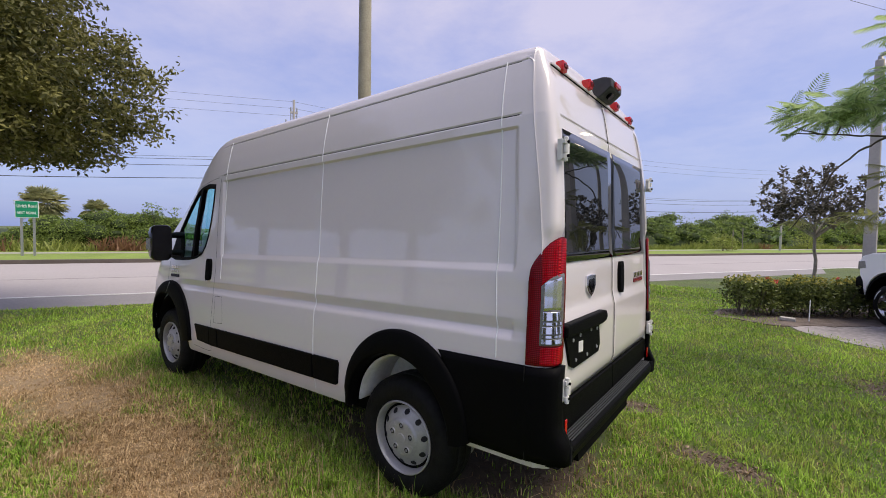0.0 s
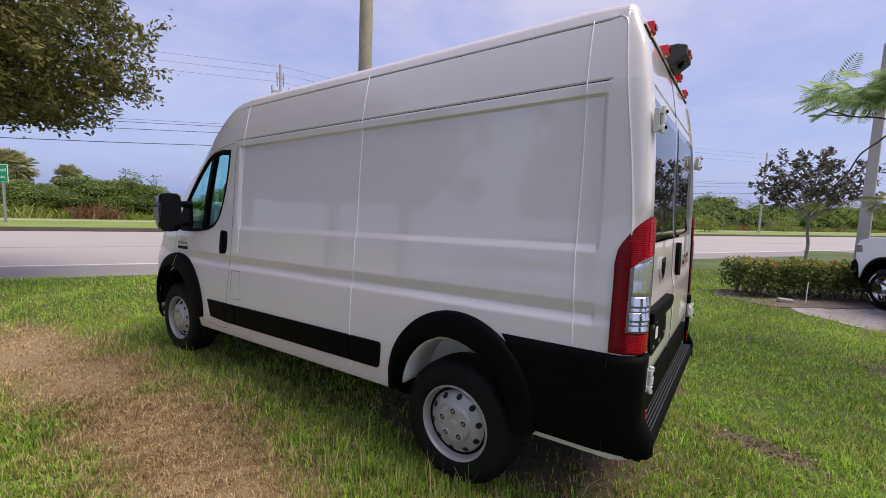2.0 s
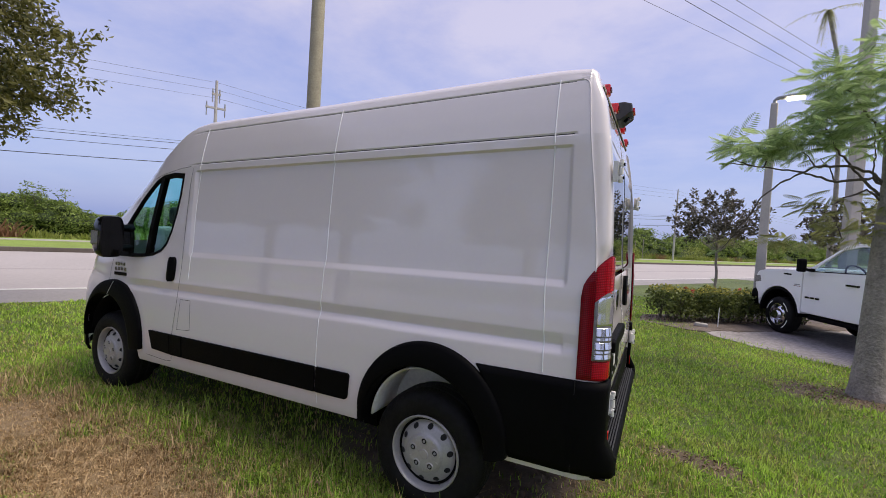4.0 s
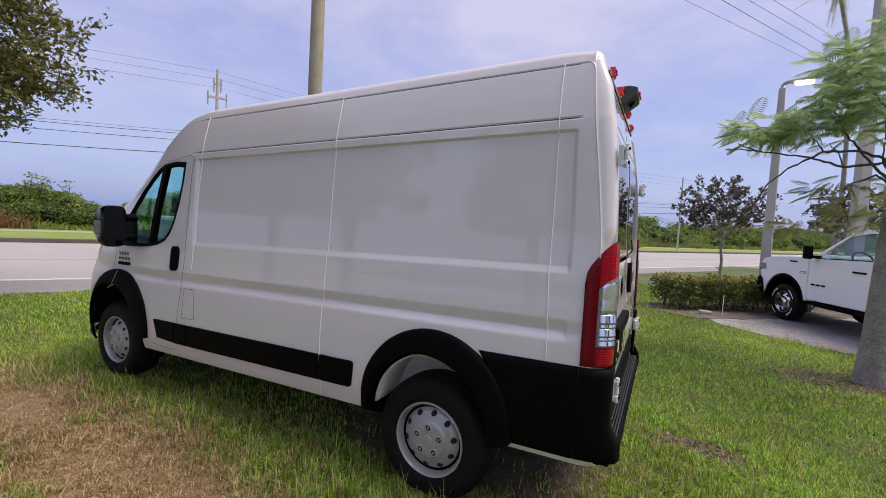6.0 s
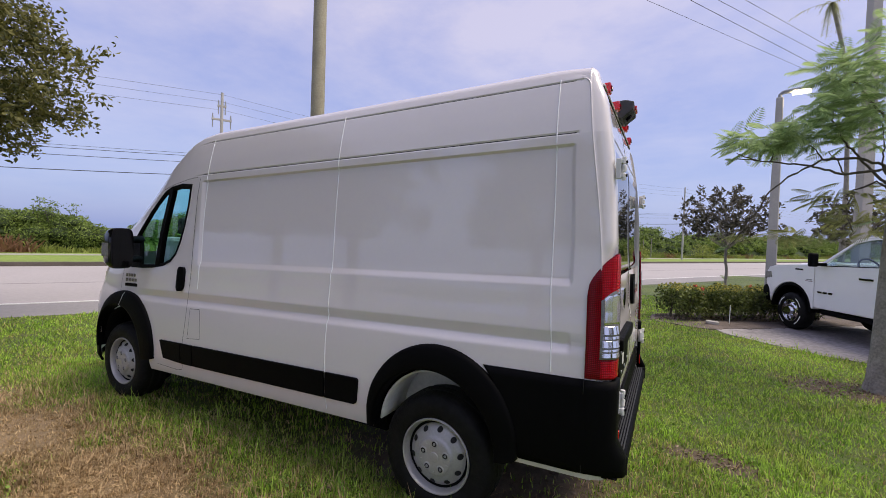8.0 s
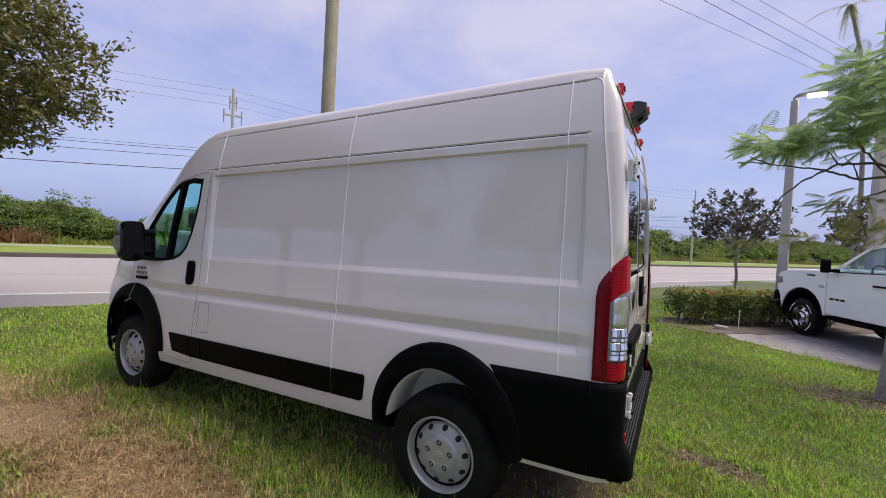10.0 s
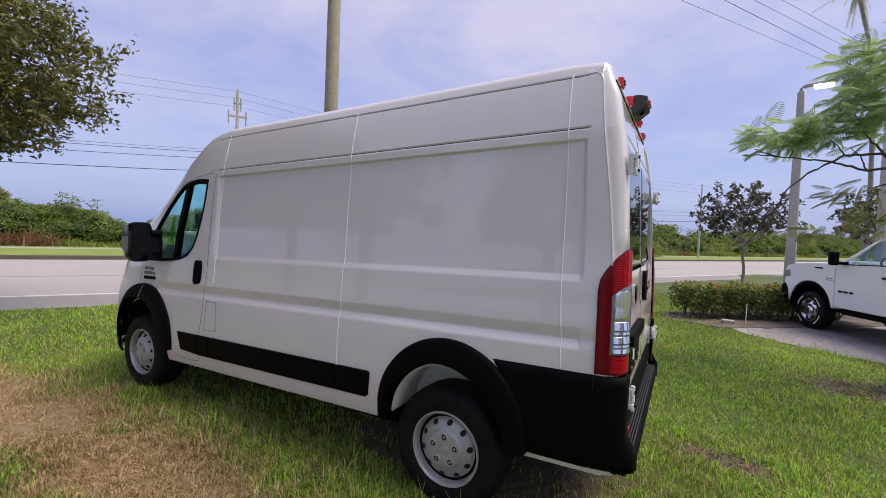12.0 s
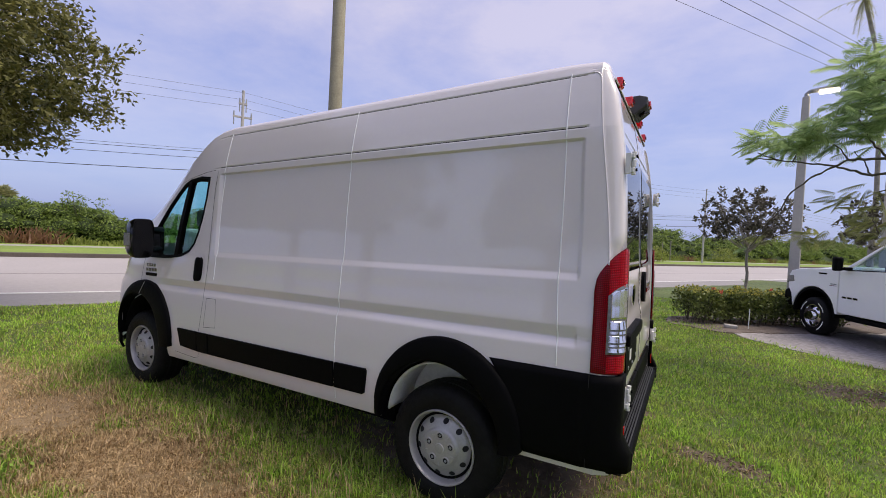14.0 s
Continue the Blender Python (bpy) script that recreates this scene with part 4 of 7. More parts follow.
    # shield emblem, plain shapes
    def plate(name, outline, x, depth, material, label=""):
        bm_ = bmesh.new()
        a = [bm_.verts.new(lift((door_x(z) + x, y, z))) for y, z in outline]
        b = [bm_.verts.new(lift((door_x(z) + x + depth, y, z))) for y, z in outline]
        n = len(outline)
        bm_.faces.new(b)
        for i in range(n):
            bm_.faces.new((a[i], a[(i + 1) % n], b[(i + 1) % n], b[i]))
        return part(name, bm_, material, van, label, bevel=0.009 if name == "plate_light_hood" else 0.002)
    plate("emblem", [(y + 0.03, z) for y, z in ((0.475, 1.365), (0.545, 1.37), (0.615, 1.365), (0.618, 1.31), (0.59, 1.27), (0.545, 1.247), (0.50, 1.27), (0.472, 1.31))], 0.012, 0.012, CHROME, "chrome shield emblem, a plain shape")
    plate("emblem_field", [(y + 0.03, z) for y, z in ((0.505, 1.345), (0.585, 1.345), (0.58, 1.305), (0.545, 1.268), (0.51, 1.305))], 0.022, 0.006, BLACK_GLOSS)
    for i in range(3):
        y = 1.54 + 0.09 * i
        plate("badge_bar", [(y, 1.318), (y + 0.065, 1.318), (y + 0.065, 1.283), (y, 1.283)], 0.012, 0.008, CHROME, "chrome badge bar")
    plate("badge_bar", [(1.54, 1.273), (1.79, 1.273), (1.79, 1.245), (1.54, 1.245)], 0.012, 0.008, RED_DARK, "red badge bar")
    # number-plate bracket, empty
    plate("plate_light_hood", [(0.125, 1.095), (0.125, 1.15), (0.16, 1.158), (0.70, 1.156), (0.745, 1.148), (0.765, 1.115), (0.74, 1.088), (0.66, 1.08)], 0.012, 0.05, BLACK, "black hood over the plate holder")
    plate("plate_holder", [(0.15, 1.10), (0.665, 1.09), (0.685, 0.96), (0.66, 0.918), (0.27, 0.912), (0.22, 0.935)], 0.012, 0.028, BLACK, "empty black number-plate holder")
    plate("plate_slot", [(0.33, 1.038), (0.395, 1.034), (0.395, 0.975), (0.33, 0.98)], 0.036, 0.006, WHITE_DULL)
    for y, z in ((0.25, 1.06), (0.35, 1.07), (0.52, 1.07), (0.62, 1.06), (0.29, 0.95), (0.46, 0.945), (0.62, 0.955)):
        bm = bmesh.new()
        c = Vector(lift((door_x(z) + 0.038, y, z)))
        cyl(bm, c, c + Vector((0.006, 0, 0)), 0.01, seg=8)
        part("plate_screw", bm, GALV, van)
    # roof markers and the brake light with camera
    for y, x, z in ((0.345, 0.838, 2.466), (0.735, 0.845, 2.48), (2 * MID - 0.735, 0.845, 2.48), (2 * MID - 0.345, 0.838, 2.466)):
        bm = bmesh.new()
        box(bm, x - 0.045, x + 0.02, y - 0.03, y + 0.03, z - 0.024, z + 0.034)
        for w in bm.verts:
            w.co = Vector(lift(w.co))
        part("marker_light", bm, RED_LAMP, van, "red roof marker light", bevel=0.01)
        bm = bmesh.new()
        box(bm, x + 0.018, x + 0.026, y - 0.022, y + 0.022, z - 0.004, z + 0.014)
        for w in bm.verts:
            w.co = Vector(lift(w.co))
        part("marker_slot", bm, RED_DARK, van)
    bm = bmesh.new()
    pts = [(0.68, 2.54), (0.75, 2.568), (0.88, 2.573), (0.93, 2.557), (0.93, 2.505), (0.86, 2.452), (0.79, 2.47)]
    a = [bm.verts.new(lift((x, MID - 0.115, z))) for x, z in pts]
    b = [bm.verts.new(lift((x, MID + 0.115, z))) for x, z in pts]
    bm.faces.new(a)
    bm.faces.new(b[::-1])
    for i in range(len(pts)):
        j = (i + 1) % len(pts)
        bm.faces.new((a[i], a[j], b[j], b[i]))
    part("brake_light_housing", bm, GREY_BOX, van, "dark grey housing with camera and brake light", bevel=0.007)
    bm = bmesh.new()
    box(bm, 0.924, 0.944, MID - 0.05, MID + 0.05, 2.515, 2.546)
    for w in bm.verts:
        w.co = Vector(lift(w.co))
    part("brake_light", bm, RED_LAMP, van, "red high brake light", bevel=0.006)
    bm = bmesh.new()
    c = Vector(lift((0.893, MID - 0.03, 2.476)))
    cyl(bm, c, c + Vector((0.012, 0, -0.015)), 0.022, seg=16)
    part("camera_eye", bm, BLACK_GLOSS, van)


def build_rear_bumper(van):
    for left in (True, False):
        rows = []
        zs = np.linspace(0.495, 0.966, 12)
        for k in range(41):
            u = k / 40
            row = []
            for z in zs:
                x_start = 0.30 + 0.215 * max(0.0, (0.968 - z) / 0.468) ** 0.75
                if u < 0.6:
                    x = x_start + (0.84 - x_start) * u / 0.6
                    y = side_y(min(x, 0.8), z) - 0.012 + 0.005 * (u > 0.55)
                else:
                    f = (u - 0.6) / 0.4
                    cor = [(0, 0.845, 0.0), (0.25, 0.90, 0.006), (0.45, 0.945, 0.017), (0.6, 0.968, 0.03), (0.75, 0.982, 0.05), (0.88, 0.987, 0.08), (1, 0.987, 0.125)]
                    x = lerp_table([(a, p) for a, p, _ in cor], f)
                    y = side_y(0.8, z) - 0.013 + lerp_table([(a, p) for a, _, p in cor], f)
                    x += 0.045 * smooth01(0.66, 0.585, z) * smooth01(0.3, 0.9, f)
                if z > 0.953:
                    y += 0.006
                row.append(lift((x, y, z + 0.004 * smooth01(0.57, 0.62, u) * (0.966 - z) / 0.471)))
            rows.append(row)
        if not left:
            rows = [[flip(v) for v in r] for r in rows]
        v, q = grid_plate(rows)
        bm = bmesh.new()
        vs = [bm.verts.new(p) for p in v]
        for face in q:
            bm.faces.new([vs[k] for k in face])
        ob = part("rear_corner_cladding", bm, BLACK, van, "black grained plastic corner bumper", smooth=40)
        k = ob.modifiers.new("thickness", "SOLIDIFY")
        k.thickness, k.offset = 0.03, -1
        # joint between side and corner pieces
        bm = bmesh.new()
        for w in box(bm, 0.8315, 0.8345, -0.0, 0.03, 0.50, 0.962):
            w.co.y = side_y(0.8, w.co.z) - 0.0145 + w.co.y
            w.co = Vector(lift(w.co if left else flip(w.co)))
        part("cladding_joint", bm, HOLE, van)
        bm = bmesh.new()
        for w in box(bm, 0.984, 0.9895, 0.135, 0.16, 0.615, 0.69):
            w.co = Vector(lift(w.co if left else flip(w.co)))
        part("corner_reflector", bm, RED_LAMP, van, "small red reflector", bevel=0.002)
    # the step: a rounded bar with ribs
    bm = bmesh.new()
    prof = [(0.93, 0.585), (1.018, 0.585), (1.032, 0.574), (1.036, 0.55), (1.026, 0.505), (1.0, 0.488), (0.93, 0.49)]
    rows = []
    for y in (0.035, 0.042, 0.06, 0.09, 0.13, 0.2, MID, 1.74, 1.80, 1.84, 1.87, 1.888, 1.895):
        e = 0.05 * smooth01(0.14, 0.03, y) ** 2 + 0.05 * smooth01(1.78, 1.895, y) ** 2
        rows.append([bm.verts.new(lift((x - e * (x > 1), y, z - 0.2 * e * (z > 0.56)))) for x, z in prof])
    n = len(prof)
    for r, s in zip(rows, rows[1:]):
        for i in range(n):
            bm.faces.new((r[i], r[(i + 1) % n], s[(i + 1) % n], s[i]))
    bm.faces.new(rows[0])
    bm.faces.new(rows[-1][::-1])
    step = part("rear_step", bm, BLACK, van, "black ribbed plastic rear step", bevel=0.006)
    for i in range(6):
        bm = bmesh.new()
        x = 0.940 + 0.0135 * i
        box(bm, x, x + 0.007, 0.16, 2 * MID - 0.19, 0.584, 0.592)
        for w in bm.verts:
            w.co = Vector(lift(w.co))
        part("step_rib", bm, GREY_BOX, step, bevel=0.002)
    for y in (0.1, 2 * MID - 0.17):
        bm = bmesh.new()
        box(bm, 0.94, 1.0375, y - 0.003, y + 0.003, 0.50, 0.5875)
        for w in bm.verts:
            w.co = Vector(lift(w.co))
        part("step_joint", bm, HOLE, step)


def build_mirror(van, left):
    mirror = new("door_mirror")
    mirror.parent = van
    tagged(mirror, "tall black door mirror with a clear side lamp")

    def put(v):
        return lift(v) if left else lift(flip(v))
    rows = []
    # the shell is a flattened box, its back rounded to the front
    for k, (x, s) in enumerate(((-3.13, 0.62), (-3.11, 0.8), (-3.06, 0.93), (-2.99, 1.0), (-2.955, 1.0), (-2.945, 0.97))):
        row = []
        for i in range(28):
            a = 2 * math.pi * i / 28
            c, s2 = math.cos(a), math.sin(a)
            yy = -0.21 + 0.088 * s * math.copysign(abs(c) ** 0.42, c)
            zz = 1.553 + 0.174 * s * math.copysign(abs(s2) ** 0.45, s2)
            row.append(put((x, yy, zz)))
        rows.append(row + row[:1])
    v, q = grid_plate(rows)
    n = 29
    q.append(tuple(range(28)))
    q.append(tuple(5 * n + i for i in reversed(range(28))))
    bm = bmesh.new()
    vs = [bm.verts.new(p) for p in v]
    for face in q:
        bm.faces.new([vs[k] for k in face])
    bmesh.ops.remove_doubles(bm, verts=bm.verts, dist=0.0005)
    part("mirror_shell", bm, BLACK_GLOSS, mirror, smooth=45)
    bm = bmesh.new()
    rim = [(-0.28, 1.41), (-0.145, 1.41), (-0.138, 1.43), (-0.138, 1.68), (-0.155, 1.70), (-0.27, 1.70), (-0.283, 1.68), (-0.283, 1.43)]
    bm.faces.new([bm.verts.new(put((-2.943, y, z))) for y, z in rim])
    # black instead of mirroring: the dark reflection put in as colour
    ob = part("mirror_glass", bm, BLACK_GLOSS, mirror, "mirror glass, black for the dark reflection in it")
    bm = bmesh.new()
    for z in (1.45, 1.63):
        cyl(bm, put((-3.04, -0.14, z)), put((-3.22, 0.07, z)), 0.028, 0.036, 10)
    part("mirror_arm", bm, BLACK, mirror, smooth=40)
    bm = bmesh.new()
    for v_ in box(bm, -3.09, -2.985, -0.303, -0.288, 1.485, 1.60):
        v_.co = Vector(put(v_.co))
    part("side_lamp", bm, CLEAR, mirror, "clear turn-signal lens", bevel=0.012)


def build_cab(van):
    """Windows, seats, wheel and dash seen through the glass."""
    for left in (True, False):
        def put(v):
            return lift(v if left else flip(v))
        # black frame round the opening
        n = len(GLASS_OUT)
        cx = sum(p[0] for p in GLASS_OUT) / n
        cz = sum(p[1] for p in GLASS_OUT) / n
        ring = []
        for scale, out in ((1.03, 0.0), (1.025, 0.006), (0.985, 0.006), (0.94, -0.004), (0.925, -0.02)):
            ring.append([put((cx + (x - cx) * scale, side_y(cx + (x - cx) * scale, cz + (z - cz) * scale) - out, cz + (z - cz) * scale)) for x, z in GLASS_OUT + GLASS_OUT[:1]])
        v, q = grid_plate(ring)
        bm = bmesh.new()
        vs = [bm.verts.new(p) for p in v]
        for face in q:
            bm.faces.new([vs[k] for k in face])
        part("window_frame", bm, BLACK, van, "black rubber and plastic side-window frame", smooth=50)
        # pane
        bm = bmesh.new()
        bm.faces.new([bm.verts.new(put((cx + (x - cx) * 0.96, side_y(cx + (x - cx) * 0.96, cz + (z - cz) * 0.96) + 0.012, cz + (z - cz) * 0.96))) for x, z in GLASS_OUT])
        bmesh.ops.triangulate(bm, faces=bm.faces)
        pane = part("side_window", bm, CAB_GLASS, van, "clear tinted side window")
        pane.visible_shadow = False
        # post between quarter light and window, and the wider black corner
        bm = bmesh.new()
        post = [(-2.745, 2.09), (-2.815, 2.09), (-2.90, 1.68), (-2.925, 1.385), (-2.862, 1.385), (-2.842, 1.68)]
        a = [bm.verts.new(put((x, side_y(x, z) - 0.004, z))) for x, z in post]
        b = [bm.verts.new(put((x, side_y(x, z) + 0.04, z))) for x, z in post]
        bm.faces.new(a)
        bm.faces.new(b[::-1])
        for i in range(6):
            j = (i + 1) % 6
            bm.faces.new((a[i], a[j], b[j], b[i]))
        part("window_post", bm, BLACK, van, bevel=0.004)
        bm = bmesh.new()
        tri = [(-3.43, 1.39), (-3.16, 1.38), (-3.2, 1.55), (-3.27, 1.68), (-3.37, 1.60)]
        a = [bm.verts.new(put((x, side_y(x, z) - 0.008, z))) for x, z in tri]
        b = [bm.verts.new(put((x, side_y(x, z) + 0.03, z))) for x, z in tri]
        bm.faces.new(a)
        bm.faces.new(b[::-1])
        for i in range(5):
            j = (i + 1) % 5
            bm.faces.new((a[i], a[j], b[j], b[i]))
        part("mirror_base", bm, BLACK, van, bevel=0.006)
        # front seat
        yc = 0.5
        for name, dims, material in (("seat_cushion", (-3.6, -3.12, yc - 0.25, yc + 0.25, 0.95, 1.15), SEAT), ("seat_back", (-3.22, -3.09, yc - 0.24, yc + 0.24, 1.1, 1.66), SEAT_LIGHT), ("headrest", (-3.18, -3.09, yc - 0.13, yc + 0.13, 1.68, 1.86), SEAT)):
            bm = bmesh.new()
            for w in box(bm, *dims):
                w.co = Vector(put(w.co))
            part(name, bm, material, van, "pale grey fabric front seat" if name == "seat_back" else "", bevel=0.04)
        # pale pillar trim and belt
        bm = bmesh.new()
        for w in box(bm, -2.50, -2.38, 0.16, 0.2, 1.2, 2.1):
            w.co = Vector(put(w.co))
        part("pillar_trim", bm, SEAT_LIGHT, van, "pale grey pillar trim", bevel=0.02)
    bm = bmesh.new()
    box(bm, -3.72, -3.38, 0.25, 2 * MID - 0.25, 0.9, 1.3)
    for w in bm.verts:
        w.co = Vector(lift(w.co))
    part("dashboard", bm, DARK, van, "dark dashboard", bevel=0.06)
    v, q = lathe([(0.2 + 0.016 * math.cos(a), 0.016 * math.sin(a)) for a in [2 * math.pi * i / 8 for i in range(9)]], 32, axis="z")
    turn = pose(-3.2, 0.5, 1.42, 0, -32, 0)
    mesh_ob("steering_wheel", [lift(turn @ Vector(p)) for p in v], q, BLACK, van, smooth=50)
    bm = bmesh.new()
    box(bm, -2.33, -2.30, 0.16, 2 * MID - 0.16, 0.6, 2.45)
    box(bm, -3.7, -2.3, 0.12, 2 * MID - 0.12, 0.58, 0.62)
    for w in bm.verts:
        w.co = Vector(lift(w.co))
    part("cab_bulkhead", bm, DARK, van, "dark bulkhead behind the seats")


def build_van():
    van = thing("cargo_van", "white high-roof cargo van parked on the grass, black plastic trim", "van")
    build_shell(van)
    # side mouldings in three lengths
    for x0, x1 in ((-2.735, -2.437), (-2.431, -2.279), (-2.265, -0.836), (-0.824, -0.545)):
        lead = 0.05 if x0 < -2.7 else 0.0
        pts = [(x0, 0.756), (x1, 0.756), (x1, 0.583), (x0 + lead, 0.583)] if x1 > -2.0 or lead == 0 else [(x0, 0.756), (x1, 0.756), (x1, 0.585), (x0 + lead, 0.6)]
        if x1 - x0 > 0.6:
            n = 12
            pts = [(x0 + (x1 - x0) * i / n, 0.756) for i in range(n + 1)] + [(x1 + (x0 - x1) * i / n, 0.583) for i in range(n + 1)]
        if x1 > -0.6:
            pts = [(x0, 0.756), (x1 - 0.012, 0.756), (x1, 0.742), (x1 - 0.014, 0.597), (x1 - 0.03, 0.583), (x0, 0.583)]
        side_strip(van, "side_moulding", pts, BLACK, 0.016, "black plastic side moulding")
    build_flare(van, ARCHES[0], FLARES[0], -6, 187)
    build_flare(van, ARCHES[1], FLARES[1], -10, 187)
    for left in (True, False):
        rows = []
        for k in range(12):
            f = 0.06 + 0.9 * k / 11
            cx, cz, r = [p + (q - p) * f for p, q in zip(ARCHES[1], FLARES[1])]
            turn = radians(84)
            x, zw = cx + r * math.cos(turn), cz + r * math.sin(turn)
            y = side_y(x, max(0.55, min(zw - RAKE * x, 1.0))) - (0.0385 if f < 0.8 else 0.034)
            rows.append([p if left else flip(p) for p in ((x - 0.003, y, zw), (x + 0.003, y, zw))])
        v, q = grid_plate(rows)
        mesh_ob("flare_joint", v, q, SEAM, van)
    for x in (0.0, -3.45):
        build_wheel(van, x, True)
        build_wheel(van, x, False)
    for left in (True, False):
        build_tail_light(van, left)
        build_mirror(van, left)
    build_rear(van)
    build_rear_bumper(van)
    build_cab(van)
    # beads along the panel seams, painted whiter than the body for the sky glint
    for left in (True, False):
        for sx, z0, z1 in ((SEAMS[0], 1.22, 2.48), (SEAMS[1], 0.50, 2.48), (SEAMS[2], 0.978, 2.48)):
            rows = []
            for k in range(60):
                z = z0 + (z1 - z0) * k / 59
                shift = 0.026 * smooth01(1.5, 0.9, z) * (sx > 0) + 0.012 * smooth01(0.9, 0.5, z) * (sx < 0) + (0.053 if sx < -2 else 0.018 if sx < 0 else -0.01) * smooth01(1.7, 2.45, z)
                row = []
                for i in range(5):
                    a = math.pi * i / 4
                    p = (sx + shift + 0.0034 * math.cos(a), side_y(sx + shift + 0.006, z) - 0.0045 * math.sin(a) + 0.0005, z)
                    row.append(lift(p if left else flip(p)))
                rows.append(row)
            v, q = grid_plate(rows)
            mesh_ob("panel_seam", v, q, SEAM, van, smooth=80)
        # dark lines of the roof gutter and the roof joint
        for z, x0, x1, w in ((2.185, -2.3, 0.735, 0.0022), (2.463, -2.27, 0.715, 0.0014)):
            rows = []
            for k in range(50):
                x = x0 + (x1 - x0) * k / 49
                rows.append([lift((x, yy, zz)) if left else lift(flip((x, yy, zz))) for yy, zz in ((side_y(x, z - w) - 0.0012, z - w), (side_y(x, z + w) - 0.0012, z + w))])
            v, q = grid_plate(rows)
            mesh_ob("gutter_line", v, q, HOLE, van)
        # crease down the rear pillar, turning forward under the roof edge
        rows = []
        line = [(pillar_x(1.46 + 0.95 * k / 39), 1.46 + 0.95 * k / 39) for k in range(40)]
        cx, cz = pillar_x(2.41) - 0.053, 2.423
        line += [(cx + 0.052 * math.cos(a), cz + 0.052 * math.sin(a)) for a in [math.pi / 2 * i / 8 for i in range(1, 9)]]
        for (x0, z0), (x1, z1) in zip([line[0]] + line, line[1:] + [line[-1]]):
            ln = math.hypot(x1 - x0, z1 - z0)
            nx, nz = (z1 - z0) / ln, -(x1 - x0) / ln
            x, z = ((x0 + x1) / 2, (z0 + z1) / 2)
            row = []
            for i in range(5):
                a = math.pi * i / 4
                p = (x + 0.004 * nx * math.cos(a), side_y(0.765, z) - 0.003 * math.sin(a) + 0.0005, z + 0.004 * nz * math.cos(a))
                row.append(lift(p if left else flip(p)))
            rows.append(row)
        v, q = grid_plate(rows)
        mesh_ob("pillar_crease", v, q, WHITE, van, smooth=80)
    # driver's door: shut line, handle, badge, fuel flap
    for left in (True, False):
        def put(v):
            return lift(v if left else flip(v))
        for name, pts in (("door_gap", [(-2.325, 2.15), (-2.348, 2.0), (-2.364, 1.7), (-2.372, 1.3), (-2.382, 1.05), (-2.42, 0.745), (-2.43, 0.56), (-2.44, 0.53), (-2.5, 0.515), (-2.8, 0.53)]),
                          ("cab_roof_line", [(-2.36, 2.165), (-2.5, 2.155), (-2.65, 2.135), (-2.8, 2.115), (-2.92, 2.09)]),
                          ("fender_gap", [(-3.42, 1.37), (-3.43, 1.25), (-3.44, 1.08)])):
            rows = []
            for x, z in pts:
                rows.append([put((x - 0.002, side_y(x, z) - 0.004, z - 0.0)), put((x, side_y(x, z) - 0.0043, z + 0.003)), put((x + 0.002, side_y(x, z) - 0.004, z))])
            v, q = grid_plate(rows)
            mesh_ob(name, v, q, HOLE, van)
        rows = []
        for k in range(17):
            z = 1.195 + 0.205 * k / 16
            w = 0.05 * math.sqrt(max(0.06, 1 - ((k - 8) / 8.3) ** 6))
            rows.append([put((-2.50 + w * s, side_y(-2.5, z) - o, z)) for s, o in ((-1, 0.0), (-0.92, 0.02), (0, 0.034), (0.92, 0.02), (1, 0.0))])
        v, q = grid_plate(rows)
        bm = bmesh.new()
        vs = [bm.verts.new(p) for p in v]
        for face in q:
            bm.faces.new([vs[k] for k in face])
        part("side_door_handle", bm, BLACK, van, "black upright door handle", smooth=50)
        for i, (w, z, material) in enumerate(((0.17, 1.295, CHROME), (0.2, 1.25, CHROME), (0.2, 1.205, BLACK_GLOSS))):
            bm = bmesh.new()
            for k in range(4 if i < 2 else 1):
                n = 4 if i < 2 else 1
                x0 = -3.37 + w * k / n
                for vv in box(bm, x0, x0 + w / n * (0.8 if n > 1 else 1), 0, 0.006, z - 0.014, z + 0.016):
                    y = side_y(-3.3, z)
                    vv.co = Vector(put((vv.co.x, y + cab_taper(vv.co.x, z) - cab_taper(-3.3, z) - 0.006 + vv.co.y, vv.co.z)))
            part("badge_bar", bm, material, van, "badge bar, no lettering", bevel=0.002)
    for name, pts in (("fuel_flap", [(-2.334, 1.056), (-2.206, 1.058), (-2.186, 0.818), (-2.352, 0.806)]),):
        rows = []
        loop = pts + pts[:1]
        for (x, z), (x2, z2) in zip(loop, loop[1:]):
            ln = math.hypot(x2 - x, z2 - z)
            px, pz = -(z2 - z) / ln * 0.0016, (x2 - x) / ln * 0.0016
            quad = [(x + px, z + pz), (x2 + px, z2 + pz), (x2 - px, z2 - pz), (x - px, z - pz)]
            rows.append(([lift((a, side_y(a, b) - 0.005, b)) for a, b in quad], [(0, 1, 2, 3)]))
        v, q = join(rows)
        mesh_ob(name, v, q, HOLE, van)
    # wheel housings, floor and mud flaps
    for cx, cz, r in ARCHES:
        for left in (True, False):
            rows = []
            for k in range(25):
                a = 0.62 + (math.pi * 0.985 - 0.62) * k / 24
                rows.append([(cx + (r - 0.02) * math.cos(a), y if left else 2 * MID - y, cz + (r - 0.02) * math.sin(a)) for y in (0.055, 0.2, 0.33)])
            v, q = grid_plate(rows)
            ob = mesh_ob("wheel_housing", v, q, LINER if cx > -1 else DARK, van, "pale inner wheel housing" if cx > -1 else "black inner wheel housing", smooth=60, thick=0.01)
            bm = bmesh.new()
            y = 0.33 if left else 2 * MID - 0.33
            cyl(bm, (cx, y, cz), (cx, y + (0.02 if left else -0.02), cz), r, seg=32)
